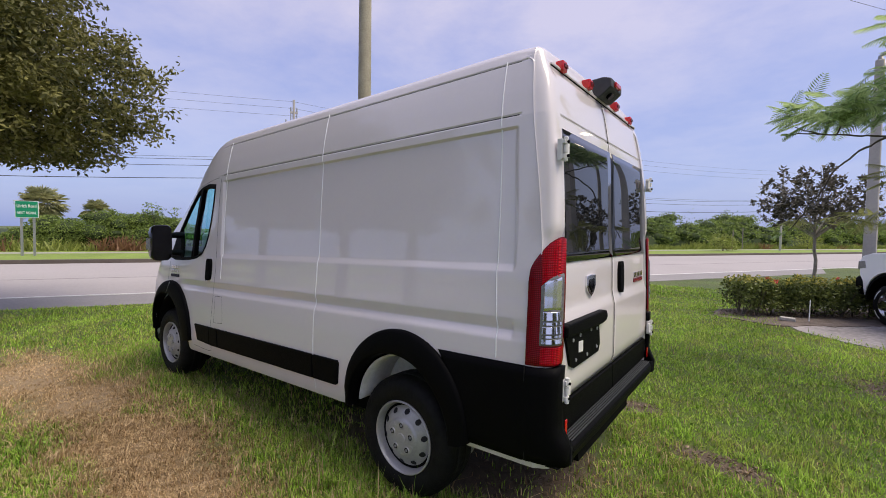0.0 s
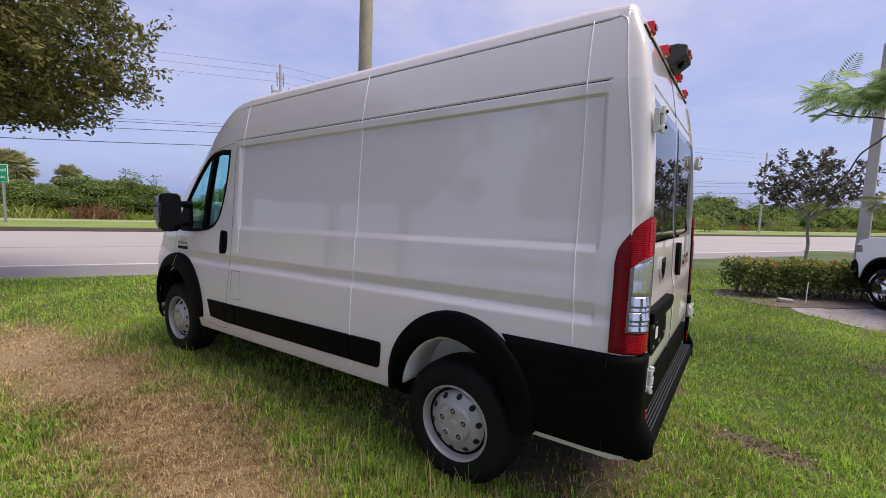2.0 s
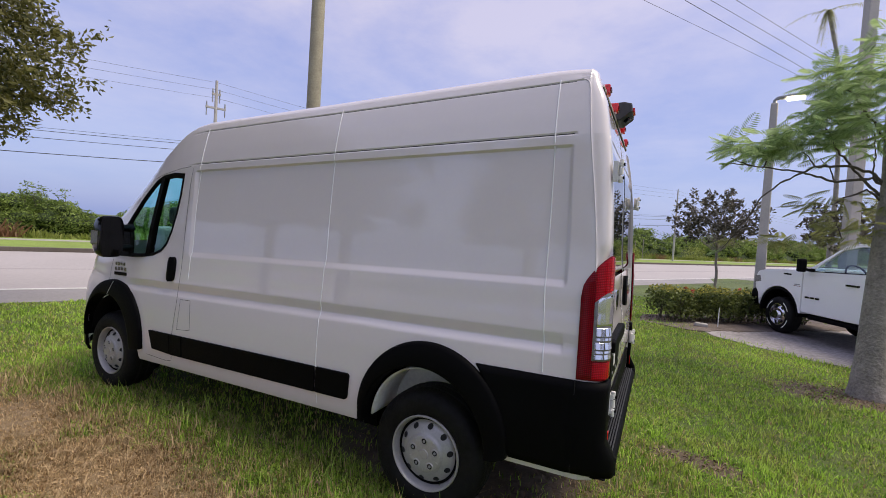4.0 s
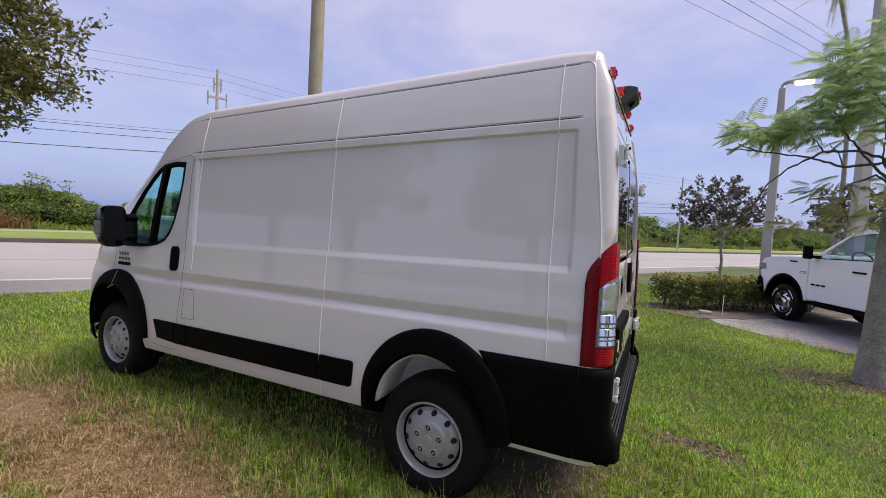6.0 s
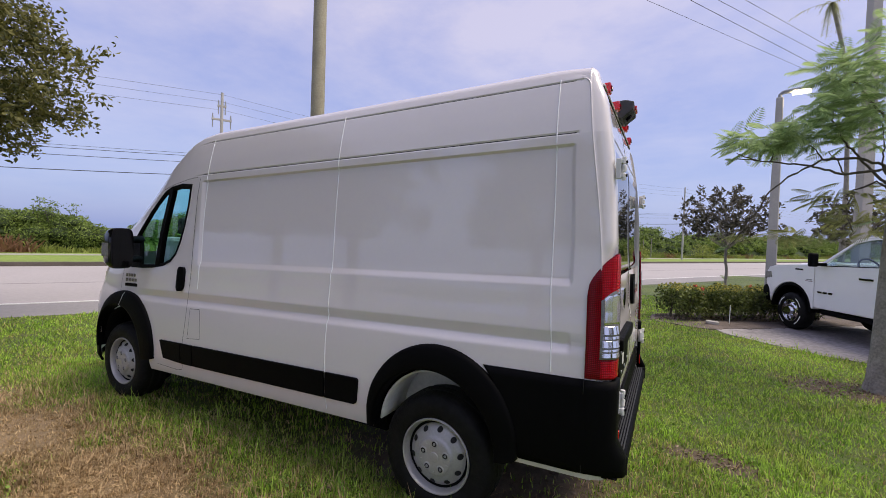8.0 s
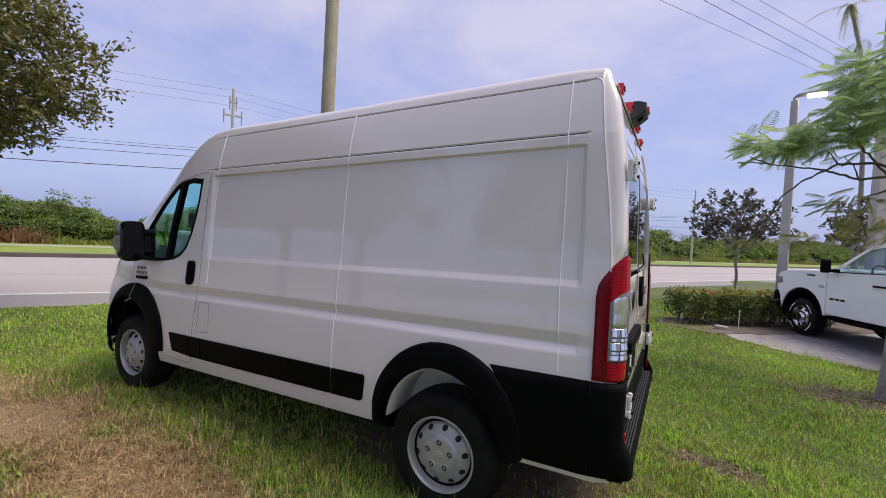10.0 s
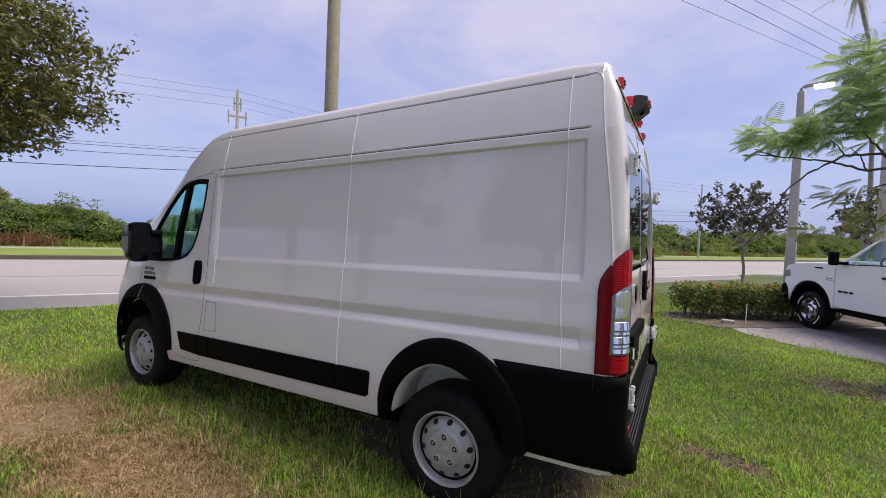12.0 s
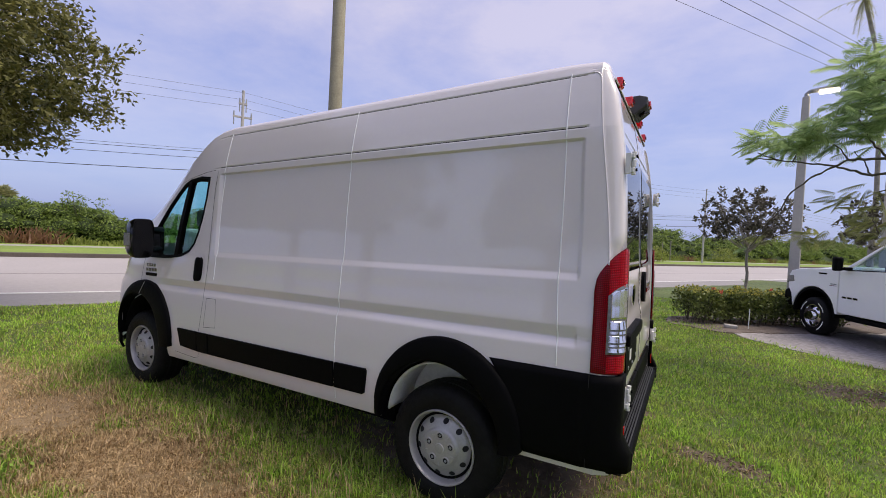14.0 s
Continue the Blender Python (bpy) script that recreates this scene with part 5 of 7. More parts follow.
            part("housing_back", bm, DARK if cx < -1 else LINER, van)
    bm = bmesh.new()
    box(bm, -4.1, 0.93, 0.5, 2 * MID - 0.5, 0.34, 0.52)
    box(bm, -2.85, -0.50, 0.06, 2 * MID - 0.06, 0.45, 0.52)
    # deep boxes added below the floor to keep light off the ground
    box(bm, -2.75, -0.55, 0.34, 2 * MID - 0.34, 0.27, 0.46)
    box(bm, 0.44, 0.88, 0.6, 2 * MID - 0.6, 0.32, 0.52)
    box(bm, 0.50, 0.95, 0.06, 2 * MID - 0.06, 0.50, 0.56)
    cyl(bm, (0, 0.2, 0.33), (0, 2 * MID - 0.2, 0.33), 0.05, seg=12)
    part("underbody", bm, DARK, van, "dark chassis and floor, with deep boxes that block light below")
    bm = bmesh.new()
    for w in box(bm, 0.54, 0.775, 0.04, 0.10, 0.488, 0.4945):
        w.co = Vector(lift(w.co))
    part("rear_sill", bm, WHITE, van, bevel=0.004)
    # front end: bumper, grille and headlights
    path = [(x, side_y(x, 0.62) - 0.006) for x in np.linspace(-3.86, -4.40, 12)] + [(-4.43, 0.45), (-4.45, 0.7), (-4.455, MID)]
    path += [(x, 2 * MID - y) for x, y in path[-2::-1]]
    rows = []
    for x, y in path:
        rows.append([lift((x + o * (x < -4.3), MID + (y - MID) * w, z)) for z, o, w in ((0.40, 0.06, 0.97), (0.46, 0.0, 1.0), (0.70, -0.01, 1.0), (0.80, 0.02, 0.995), (0.84, 0.06, 0.97))])
    v, q = grid_plate(rows)
    mesh_ob("front_bumper", v, q, BLACK, van, "black plastic front bumper", smooth=40, thick=0.02)
    bm = bmesh.new()
    box(bm, -4.44, -4.38, 0.5, 2 * MID - 0.5, 0.72, 0.92)
    part("grille", bm, BLACK, van, "black front grille", bevel=0.02)
    for y in (0.42, 2 * MID - 0.42):
        bm = bmesh.new()
        box(bm, -4.34, -4.2, y - 0.12, y + 0.12, 0.96, 1.16)
        part("headlight", bm, CLEAR, van, "clear headlight", bevel=0.05)
    return van


build_van()

# ---- the truck on the pad ----


def build_truck():
    truck = thing("pickup_truck", "white crew-cab pickup truck parked on the concrete pad", "pickup truck", at=pose(3.46, 9.25, 0.02, 0, 0, 115))
    W = 1.96                     # x runs forward from the front wheel, y to the truck's left, its left side at 0

    def extrude(name, outline, y0, y1, material, label="", bevel=0.03, lean=None):
        bm = bmesh.new()
        f = lean or (lambda x, y, z: y)
        a = [bm.verts.new((x, f(x, y0, z), z)) for x, z in outline]
        b = [bm.verts.new((x, f(x, y1, z), z)) for x, z in outline]
        bm.faces.new(a)
        bm.faces.new(b[::-1])
        n = len(outline)
        for i in range(n):
            bm.faces.new((a[i], a[(i + 1) % n], b[(i + 1) % n], b[i]))
        return part(name, bm, material, truck, label, bevel=bevel)

    def arch(cx, r, z0, a0=180, a1=0, n=14):
        return [(cx + r * math.cos(radians(a0 + (a1 - a0) * i / n)), 0.42 + r * math.sin(radians(a0 + (a1 - a0) * i / n))) for i in range(n + 1)]
    # front wings and bonnet
    wing = [(-0.60, 0.5)] + [(x, max(z, 0.5)) for x, z in arch(0, 0.56, 0.5)] + [(0.62, 0.78), (0.70, 0.88), (0.73, 1.12), (0.64, 1.26), (0.40, 1.32), (-0.2, 1.36), (-0.60, 1.372)]
    extrude("front_wing", wing, 0.0, -W, WHITE_TRUCK, "white front wings and bonnet", 0.05)
    extrude("bonnet_bulge", [(0.56, 1.26), (0.36, 1.35), (-0.2, 1.41), (-0.7, 1.44), (-0.7, 1.3)], -0.32, -W + 0.32, WHITE_TRUCK, "", 0.05)
    # doors and cab
    extrude("front_door", [(-0.61, 0.53), (-0.61, 1.37), (-1.93, 1.40), (-1.93, 0.53)], 0.0, -0.16, WHITE_TRUCK, "white front door", 0.025)
    extrude("rear_door", [(-1.94, 0.53), (-1.94, 1.385), (-3.0, 1.40), (-3.0, 0.9), (-2.8, 0.53)], 0.0, -0.16, WHITE_TRUCK, "white rear door", 0.025)
    extrude("far_side", [(-0.73, 0.53), (-0.73, 1.345), (-3.0, 1.40), (-3.0, 0.53)], -W + 0.16, -W, WHITE_TRUCK, "", 0.025)
    extrude("floor_pan", [(-0.7, 0.5), (-0.7, 0.6), (-3.0, 0.6), (-3.0, 0.5)], -0.17, -W + 0.17, DARK)
    lean = lambda x, y, z: (y - 0.17 * (z - 1.34) / 0.6) if y > -W / 2 else (y + 0.17 * (z - 1.34) / 0.6)
    for side in (0, 1):
        y0, y1 = (-0.015, -0.075) if side == 0 else (-W + 0.075, -W + 0.015)
        extrude("a_pillar", [(-0.60, 1.33), (-0.72, 1.34), (-1.30, 1.80), (-1.42, 1.86), (-1.34, 1.885)], y0, y1, WHITE_TRUCK, "", 0.01, lean)
        extrude("roof_rail", [(-1.30, 1.80), (-1.28, 1.865), (-1.6, 1.92), (-2.3, 1.945), (-2.95, 1.90), (-2.9, 1.84), (-2.3, 1.88), (-1.6, 1.86)], y0, y1, WHITE_TRUCK, "", 0.01, lean)
        extrude("b_pillar", [(-1.9, 1.38), (-2.0, 1.38), (-2.03, 1.88), (-1.95, 1.88)], y0, y1, BLACK_GLOSS, "", 0.005, lean)
        extrude("c_pillar", [(-2.78, 1.39), (-3.0, 1.40), (-2.95, 1.90), (-2.85, 1.88)], y0, y1, WHITE_TRUCK, "", 0.01, lean)
        pane = extrude("side_window", [(-0.72, 1.345), (-1.30, 1.80), (-1.6, 1.86), (-2.3, 1.88), (-2.85, 1.86), (-2.8, 1.40)], y0 - (0.03 if side == 0 else -0.03), y1, TRUCK_GLASS, "clear side windows", 0, lean)
        pane.visible_shadow = False
    extrude("roof_panel", [(-1.30, 1.875), (-1.6, 1.925), (-2.3, 1.95), (-2.93, 1.905), (-2.9, 1.88), (-2.3, 1.915), (-1.6, 1.89)], -0.165, -W + 0.165, WHITE_TRUCK, "white roof", 0.015)
    bm = bmesh.new()
    bm.faces.new([bm.verts.new(p) for p in ((-0.62, -0.06, 1.345), (-1.31, -0.2, 1.88), (-1.31, -W + 0.2, 1.88), (-0.62, -W + 0.06, 1.345))])
    part("windscreen", bm, TRUCK_GLASS, truck).visible_shadow = False
    bm = bmesh.new()
    bm.faces.new([bm.verts.new(p) for p in ((-2.98, -0.06, 1.4), (-2.9, -0.2, 1.88), (-2.9, -W + 0.2, 1.88), (-2.98, -W + 0.06, 1.4))])
    part("rear_window", bm, REAR_GLASS, truck)
    extrude("belt_seal", [(-0.74, 1.348), (-0.74, 1.37), (-1.9, 1.405), (-1.9, 1.388)], 0.004, -0.05, BLACK_GLOSS)
    for y in (-0.5, -W + 0.5):
        for name, x0, x1, z0, z1 in (("seat_back", -2.0, -1.82, 0.9, 1.55), ("headrest", -1.97, -1.87, 1.58, 1.76), ("rear_seat", -2.8, -2.65, 0.9, 1.5)):
            bm = bmesh.new()
            box(bm, x0, x1, y - 0.25, y + 0.25, z0, z1)
            part(name, bm, SEAT_LIGHT, truck, bevel=0.05)
    bm = bmesh.new()
    box(bm, -1.05, -0.68, -0.15, -W + 0.15, 0.9, 1.32)
    part("dashboard", bm, SEAT, truck, bevel=0.05)
    v, q = lathe([(0.19 + 0.016 * math.cos(a), 0.016 * math.sin(a)) for a in [2 * math.pi * i / 8 for i in range(9)]], 28, axis="z")
    turn = pose(-1.2, -0.5, 1.36, 0, -62, 0)
    mesh_ob("steering_wheel", [turn @ Vector(p) for p in v], q, BLACK, truck, smooth=50)
    # load bed
    bed = [(-3.04, 0.6)] + [(x, max(z, 0.55)) for x, z in arch(-3.75, 0.55, 0.5, 0, 180)] + [(-5.1, 0.62), (-5.1, 1.36), (-3.04, 1.40)]
    extrude("load_bed", bed, 0.0, -W, WHITE_TRUCK, "white load bed", 0.03)
    extrude("front_bumper", [(0.55, 0.5), (0.8, 0.5), (0.86, 0.6), (0.86, 0.82), (0.70, 0.90), (0.60, 0.78)], -0.02, -W + 0.02, BLACK, "black front bumper", 0.04)
    extrude("grille", [(0.70, 0.88), (0.79, 0.89), (0.77, 1.22), (0.70, 1.21)], -0.3, -W + 0.3, BLACK_GLOSS, "black grille", 0.02)
    for y0, y1 in ((-0.01, -0.28), (-W + 0.28, -W + 0.01)):
        extrude("headlight", [(0.52, 1.02), (0.765, 0.98), (0.755, 1.16), (0.56, 1.18)], y0 + (0.012 if y0 > -1 else 0), y1, CLEAR, "clear headlight", 0.02)
    extrude("running_board", [(-0.75, 0.42), (-0.75, 0.5), (-3.0, 0.5), (-3.0, 0.42)], -0.04, -0.2, BLACK, "black running board", 0.015)
    extrude("chassis", [(0.6, 0.45), (0.6, 0.6), (-5.0, 0.6), (-5.0, 0.45)], -0.4, -W + 0.4, DARK)
    # handles, mirror, vents, plain badge bars
    for x0, x1, z0, z1, name, material in ((-1.83, -1.58, 1.16, 1.195, "door_handle", BLACK_GLOSS), (-2.9, -2.65, 1.17, 1.205, "door_handle", BLACK_GLOSS), (-0.32, -0.12, 1.245, 1.275, "vent", BLACK_GLOSS), (-0.56, -0.42, 1.06, 1.08, "badge_bar", GALV), (-0.57, -0.40, 1.035, 1.045, "badge_bar", RED_DARK)):
        bm = bmesh.new()
        box(bm, x0, x1, -0.01, 0.022 if name == "door_handle" else 0.006, z0, z1)
        part(name, bm, material, truck, bevel=0.004)
    for k in range(3):
        bm = bmesh.new()
        box(bm, -0.80 - 0.12 * k, -0.71 - 0.12 * k, -0.01, 0.008, 0.83, 0.865)
        part("badge_bar", bm, BLACK_GLOSS, truck, "dark badge bar on the door")
    bm = bmesh.new()
    box(bm, -0.83, -0.73, 0.1, 0.25, 1.34, 1.60)
    part("mirror_shell", bm, BLACK, truck, "black towing mirror", bevel=0.03)
    bm = bmesh.new()
    box(bm, -0.88, -0.78, -0.02, 0.14, 1.36, 1.42)
    part("mirror_arm", bm, BLACK, truck, bevel=0.015)
    for x in (0.0, -3.75):
        for y0, y1 in ((-0.012, -0.42), (-W + 0.42, -W + 0.012)):
            ring = [(x + r * math.cos(a), 0.42 + r * math.sin(a)) for r, turn in ((0.548, 1), (0.5, -1)) for a in [math.pi * (k if turn > 0 else 14 - k) / 14 for k in range(15)]]
            extrude("wheel_liner", ring, y0, y1, DARK, "black wheel-arch liner", 0)
        bm = bmesh.new()
        box(bm, x - 0.5, x + 0.5, -W + 0.44, -0.44, 0.45, 0.95)
        part("arch_wall", bm, DARK, truck)
        for left in (True, False):
            hub = new("wheel")
            hub.parent = truck
            hub.matrix_basis = pose(x, -0.02 if left else -W + 0.02, 0.378, 0, 0, 180 if left else 0)
            v, q = lathe([(0.215, 0.05), (0.224, 0.0), (0.258, -0.01), (0.315, -0.012), (0.357, 0.004), (0.377, 0.03), (0.38, 0.06), (0.38, 0.2), (0.365, 0.235), (0.29, 0.25)], 56)
            mesh_ob("tyre", v, q, RUBBER, hub, "black tyre with white marks", smooth=40)
            v, q = lathe([(0.226, 0.02), (0.228, -0.002), (0.216, -0.004), (0.206, 0.02), (0.195, 0.05), (0.12, 0.02), (0.105, -0.03), (0.09, -0.06), (0.06, -0.065), (0.0005, -0.065)], 40)
            mesh_ob("rim", v, q, CHROME, hub, "polished steel rim with a deep hub", smooth=40)
            for k in range(6):
                a = 2 * math.pi * k / 6
                bm = bmesh.new()
                cyl(bm, (0.158 * math.cos(a), 0.045, 0.158 * math.sin(a)), (0.158 * math.cos(a), 0.029, 0.158 * math.sin(a)), 0.034, seg=12)
                part("vent_hole", bm, HOLE, hub)
            for a0, a1 in ((20, 60), (120, 165), (205, 240), (300, 345)):
                rows = [[((r) * math.cos(radians(a0 + (a1 - a0) * i / 6)), -0.0145, r * math.sin(radians(a0 + (a1 - a0) * i / 6))) for r in (0.292, 0.312)] for i in range(7)]
                v, q = grid_plate(rows)
                mesh_ob("tyre_mark", v, q, SIGN_WHITE, hub)
    return truck


build_truck()

# ---- poles, wires, lamp and sign ----


def build_wood_pole():
    pole = thing("utility_pole", "tall round weathered wooden utility pole", "utility pole", at=pose(-6.2, 5.3, 0))
    v, q = tube([(0.0, 0, -0.3), (0.01, 0, 3), (0.0, 0.01, 7), (0.02, 0, 12.5)], [0.172, 0.161, 0.147, 0.127], 20)
    mesh_ob("shaft", v, q, WOOD_POLE, pole, smooth=60)
    for z in (10.6, 11.8):
        bm = bmesh.new()
        box(bm, -0.06, 0.06, -1.1, 1.1, z - 0.06, z + 0.06, Matrix.Rotation(ROAD_ANGLE, 4, "Z"))
        part("crossarm", bm, WOOD_POLE, pole, bevel=0.01)


def build_far_pole(s, n, h, name="distant_utility_pole", arms=((0.0, 0.5), (0.75, 0.22))):
    x, y, z = road_pt(s, n)
    pole = thing(name, "distant square concrete power pole with crossarms", "utility pole", at=pose(x, y, 0, 0, 0, math.degrees(ROAD_ANGLE)))
    v, q = tube([(0, 0, 0), (0, 0, h * 0.5), (0, 0, h)], [0.12, 0.10, 0.07], 8)
    mesh_ob("shaft", v, q, CONC_POLE, pole)
    for dz, half in arms:
        bm = bmesh.new()
        box(bm, -half, half, -0.05, 0.05, h - 1.55 + dz, h - 1.45 + dz)
        part("crossarm", bm, CONC_POLE, pole)
        for yy in (-half + 0.05, half - 0.05):
            bm = bmesh.new()
            cyl(bm, (yy, 0, h - 1.45 + dz), (yy, 0, h - 1.2 + dz), 0.045, 0.035, 8)
            cyl(bm, (yy, 0, h - 1.55 + dz), (yy, 0, h - 1.95 + dz), 0.03, 0.03, 8)
            part("insulator", bm, GALV, pole)


def build_wire(n, knots, r=0.012, name="overhead_wire", label="thin dark overhead wire along the road"):
    """A hanging line through (s, z, sag) knots at an offset from the road."""
    pts = []
    for (s0, z0, sag), (s1, z1, _) in zip(knots, knots[1:]):
        for k in range(16):
            f = k / 16
            pts.append(road_pt(s0 + (s1 - s0) * f, n, z0 + (z1 - z0) * f - 4 * sag * f * (1 - f)))
    pts.append(road_pt(knots[-1][0], n, knots[-1][1]))
    v, q = tube(pts, [r] * len(pts), 5)
    tagged(mesh_ob(name, v, q, WIRE), label, "wire", "overhead wires")


build_wood_pole()
build_far_pole(1.35, 25.0, 9.35)
build_far_pole(50.5, 25.0, 8.75, arms=())
build_far_pole(-60.0, 25.0, 9.4)
for z in (9.25, 8.85, 8.4):
    build_wire(25.0, [(-60, z, 0.8), (1.35, z, 0.8), (50.5, z - 0.7, 0.8), (150, z - 0.8, 1.0)], 0.006)
for z, r in ((5.9, 0.008), (5.76, 0.013), (5.42, 0.013), (4.72, 0.018)):
    build_wire(25.0, [(-60, z, 1.1), (1.35, z, 0.9), (50.5, z - 0.3, 0.9), (150, z - 0.2, 1.2)], r)
for z0, z1, r in ((9.85, 14.5, 0.008), (10.9, 14.45, 0.012), (11.25, 15.7, 0.010), (11.83, 16.5, 0.010)):
    build_wire(7.5, [(-50, z0, 0.5), (1.5, z0, 0.0), (60, z1, 0.6), (130, z1 - 0.2, 0.8)], r)


def build_street_lamp():
    lamp = thing("street_lamp", "square concrete street lamp post with a lit lamp head", "street lamp", at=pose(3.50, 11.5, 0, 0, 0, -12))
    bm = bmesh.new()
    base = [bm.verts.new((sx * 0.12, sy * 0.12, 0)) for sx, sy in ((-1, -1), (1, -1), (1, 1), (-1, 1))]
    top = [bm.verts.new((sx * 0.075, sy * 0.075, 5.53)) for sx, sy in ((-1, -1), (1, -1), (1, 1), (-1, 1))]
    bm.faces.new(base[::-1])
    bm.faces.new(top)
    for i in range(4):
        bm.faces.new((base[i], base[(i + 1) % 4], top[(i + 1) % 4], top[i]))
    part("post", bm, CONC_POLE, lamp, "grey square concrete post", bevel=0.02)
    v, q = tube([(0, 0, 5.5), (0, 0, 5.60), (0.04, 0, 5.64), (0.1, 0, 5.66)], [0.045, 0.045, 0.045, 0.05], 10)
    mesh_ob("bracket", v, q, GALV, lamp, smooth=50)
    bm = bmesh.new()
    r = box(bm, 0.06, 0.62, -0.15, 0.15, 5.62, 5.72)
    for w in r:
        if w.co.x < 0.3:
            w.co.y *= 0.45
            w.co.z = 5.62 + (w.co.z - 5.62) * 0.75
    part("lamp_head", bm, GALV, lamp, "grey cobra-head lamp housing", bevel=0.04)
    bm = bmesh.new()
    box(bm, 0.24, 0.60, -0.12, 0.12, 5.58, 5.625)
    part("lens", bm, LAMP_ON, lamp, "glowing warm lamp lens", bevel=0.02)


def build_concrete_pole():
    pole = thing("concrete_pole", "tall square concrete power pole", "utility pole", at=pose(5.42, 12.25, 0, 0, 0, 20))
    bm = bmesh.new()
    base = [bm.verts.new((sx * 0.135, sy * 0.135, 0)) for sx, sy in ((-1, -1), (1, -1), (1, 1), (-1, 1))]
    top = [bm.verts.new((sx * 0.095, sy * 0.095, 12)) for sx, sy in ((-1, -1), (1, -1), (1, 1), (-1, 1))]
    bm.faces.new(base[::-1])
    bm.faces.new(top)
    for i in range(4):
        bm.faces.new((base[i], base[(i + 1) % 4], top[(i + 1) % 4], top[i]))
    part("shaft", bm, CONC_POLE, pole, bevel=0.02)


def text_on(parent, words, size, x, z, y, squeeze=1.0):
    cu = bpy.data.curves.new("lettering", "FONT")
    cu.body, cu.size, cu.extrude = words, size, 0.004
    cu.align_x, cu.align_y = "CENTER", "CENTER"
    cu.space_character = 1.05
    tmp = bpy.data.objects.new("lettering", cu)
    me = bpy.data.meshes.new_from_object(tmp)
    bpy.data.objects.remove(tmp)
    me.materials.append(SIGN_WHITE)
    ob = new("lettering", me)
    ob.parent = parent
    ob.matrix_basis = pose(x, y, z, 90, 0, 0) @ Matrix.Diagonal((squeeze, 1, 1, 1))
    return ob


def build_sign():
    # faces the road's traffic, nearly square to the near lawn
    sign = thing("road_sign", "green road sign with white lettering on two grey posts", "road sign", at=pose(-26.9, 2.4, 0.14, 0, 0, math.degrees(ROAD_ANGLE)))
    bm = bmesh.new()
    box(bm, -0.44, 0.44, -0.012, 0.012, 1.84, 2.66)
    part("border", bm, SIGN_WHITE, sign, "white sign border", bevel=0.0)
    bm = bmesh.new()
    box(bm, -0.415, 0.415, -0.02, -0.008, 1.865, 2.635)
    part("face", bm, SIGN_GREEN, sign, "green sign face")
    text_on(sign, "Ulrich Road", 0.235, 0, 2.40, -0.024, 0.62)
    text_on(sign, "NEXT SIGNAL", 0.18, 0, 2.07, -0.024, 0.62)
    for x in (-0.22, 0.25):
        bm = bmesh.new()
        box(bm, x - 0.045, x + 0.045, 0.0, 0.05, -0.1, 1.9)
        part("post", bm, GALV, sign, "galvanised sign post")


build_street_lamp()
build_concrete_pole()
build_sign()
for s, n, h, lean in ((48.9, 29.0, 2.2, 0.04), (50.7, 29.0, 2.5, 0.0), (28.5, 25.6, 2.1, 0.06), (30.0, 26.0, 1.5, 0.02), (25.0, 22.8, 1.2, -0.1), (9.6, 22.5, 1.3, 0.0)):
    x, y, z = road_pt(s, n, 0.14)
    v, q = tube([(x, y, 0.1), (x + lean, y, 0.14 + h)], [0.06, 0.05], 8)
    tagged(mesh_ob("verge_post", v, q, PALE_BARK), "pale weathered post in the verge", "post", "verge posts")

# ---- trees and planting ----


def in_lobes(lobes, count, shell=0.55):
    """Random points in ellipsoids, more of them towards the skin."""
    vol = np.array([a * b * c for _, (a, b, c) in lobes]) ** 0.8
    pick = rng.choice(len(lobes), count, p=vol / vol.sum())
    d = rng.normal(size=(count, 3))
    d /= np.linalg.norm(d, axis=1)[:, None]
    r = rng.uniform(shell ** 3, 1, count) ** (1 / 3)
    c = np.array([l[0] for l in lobes])[pick]
    k = np.array([l[1] for l in lobes])[pick]
    lump = 1 + 0.16 * np.sin(d[:, 0] * 7 + pick) * np.sin(d[:, 1] * 6 + 2 * pick) + 0.10 * np.sin(d[:, 2] * 11)
    return c + d * k * (r * lump)[:, None], d


def sprigs(centres, outward, per, length, size, droop):
    """Leaves set along short twigs that point outwards and hang."""
    n = len(centres)
    way = outward + rng.normal(size=(n, 3)) * 0.7
    way[:, 2] -= droop
    way /= np.linalg.norm(way, axis=1)[:, None]
    f = rng.uniform(0, 1, (n, per, 1))
    pts = centres[:, None] + way[:, None] * f * length + rng.normal(size=(n, per, 3)) * length * 0.16
    return pts.reshape(-1, 3)


def limb(p, q, r0, r1, bend=0.15, seg=7):
    p, q = Vector(p), Vector(q)
    side = Vector((random.uniform(-1, 1), random.uniform(-1, 1), random.uniform(0, 1))) * (q - p).length * bend
    pts = [p.lerp(q, f) + side * math.sin(math.pi * f) for f in (0, 0.2, 0.4, 0.6, 0.8, 1.0)]
    return tube(pts, [r0 + (r1 - r0) * f for f in (0, 0.2, 0.4, 0.6, 0.8, 1.0)], seg)


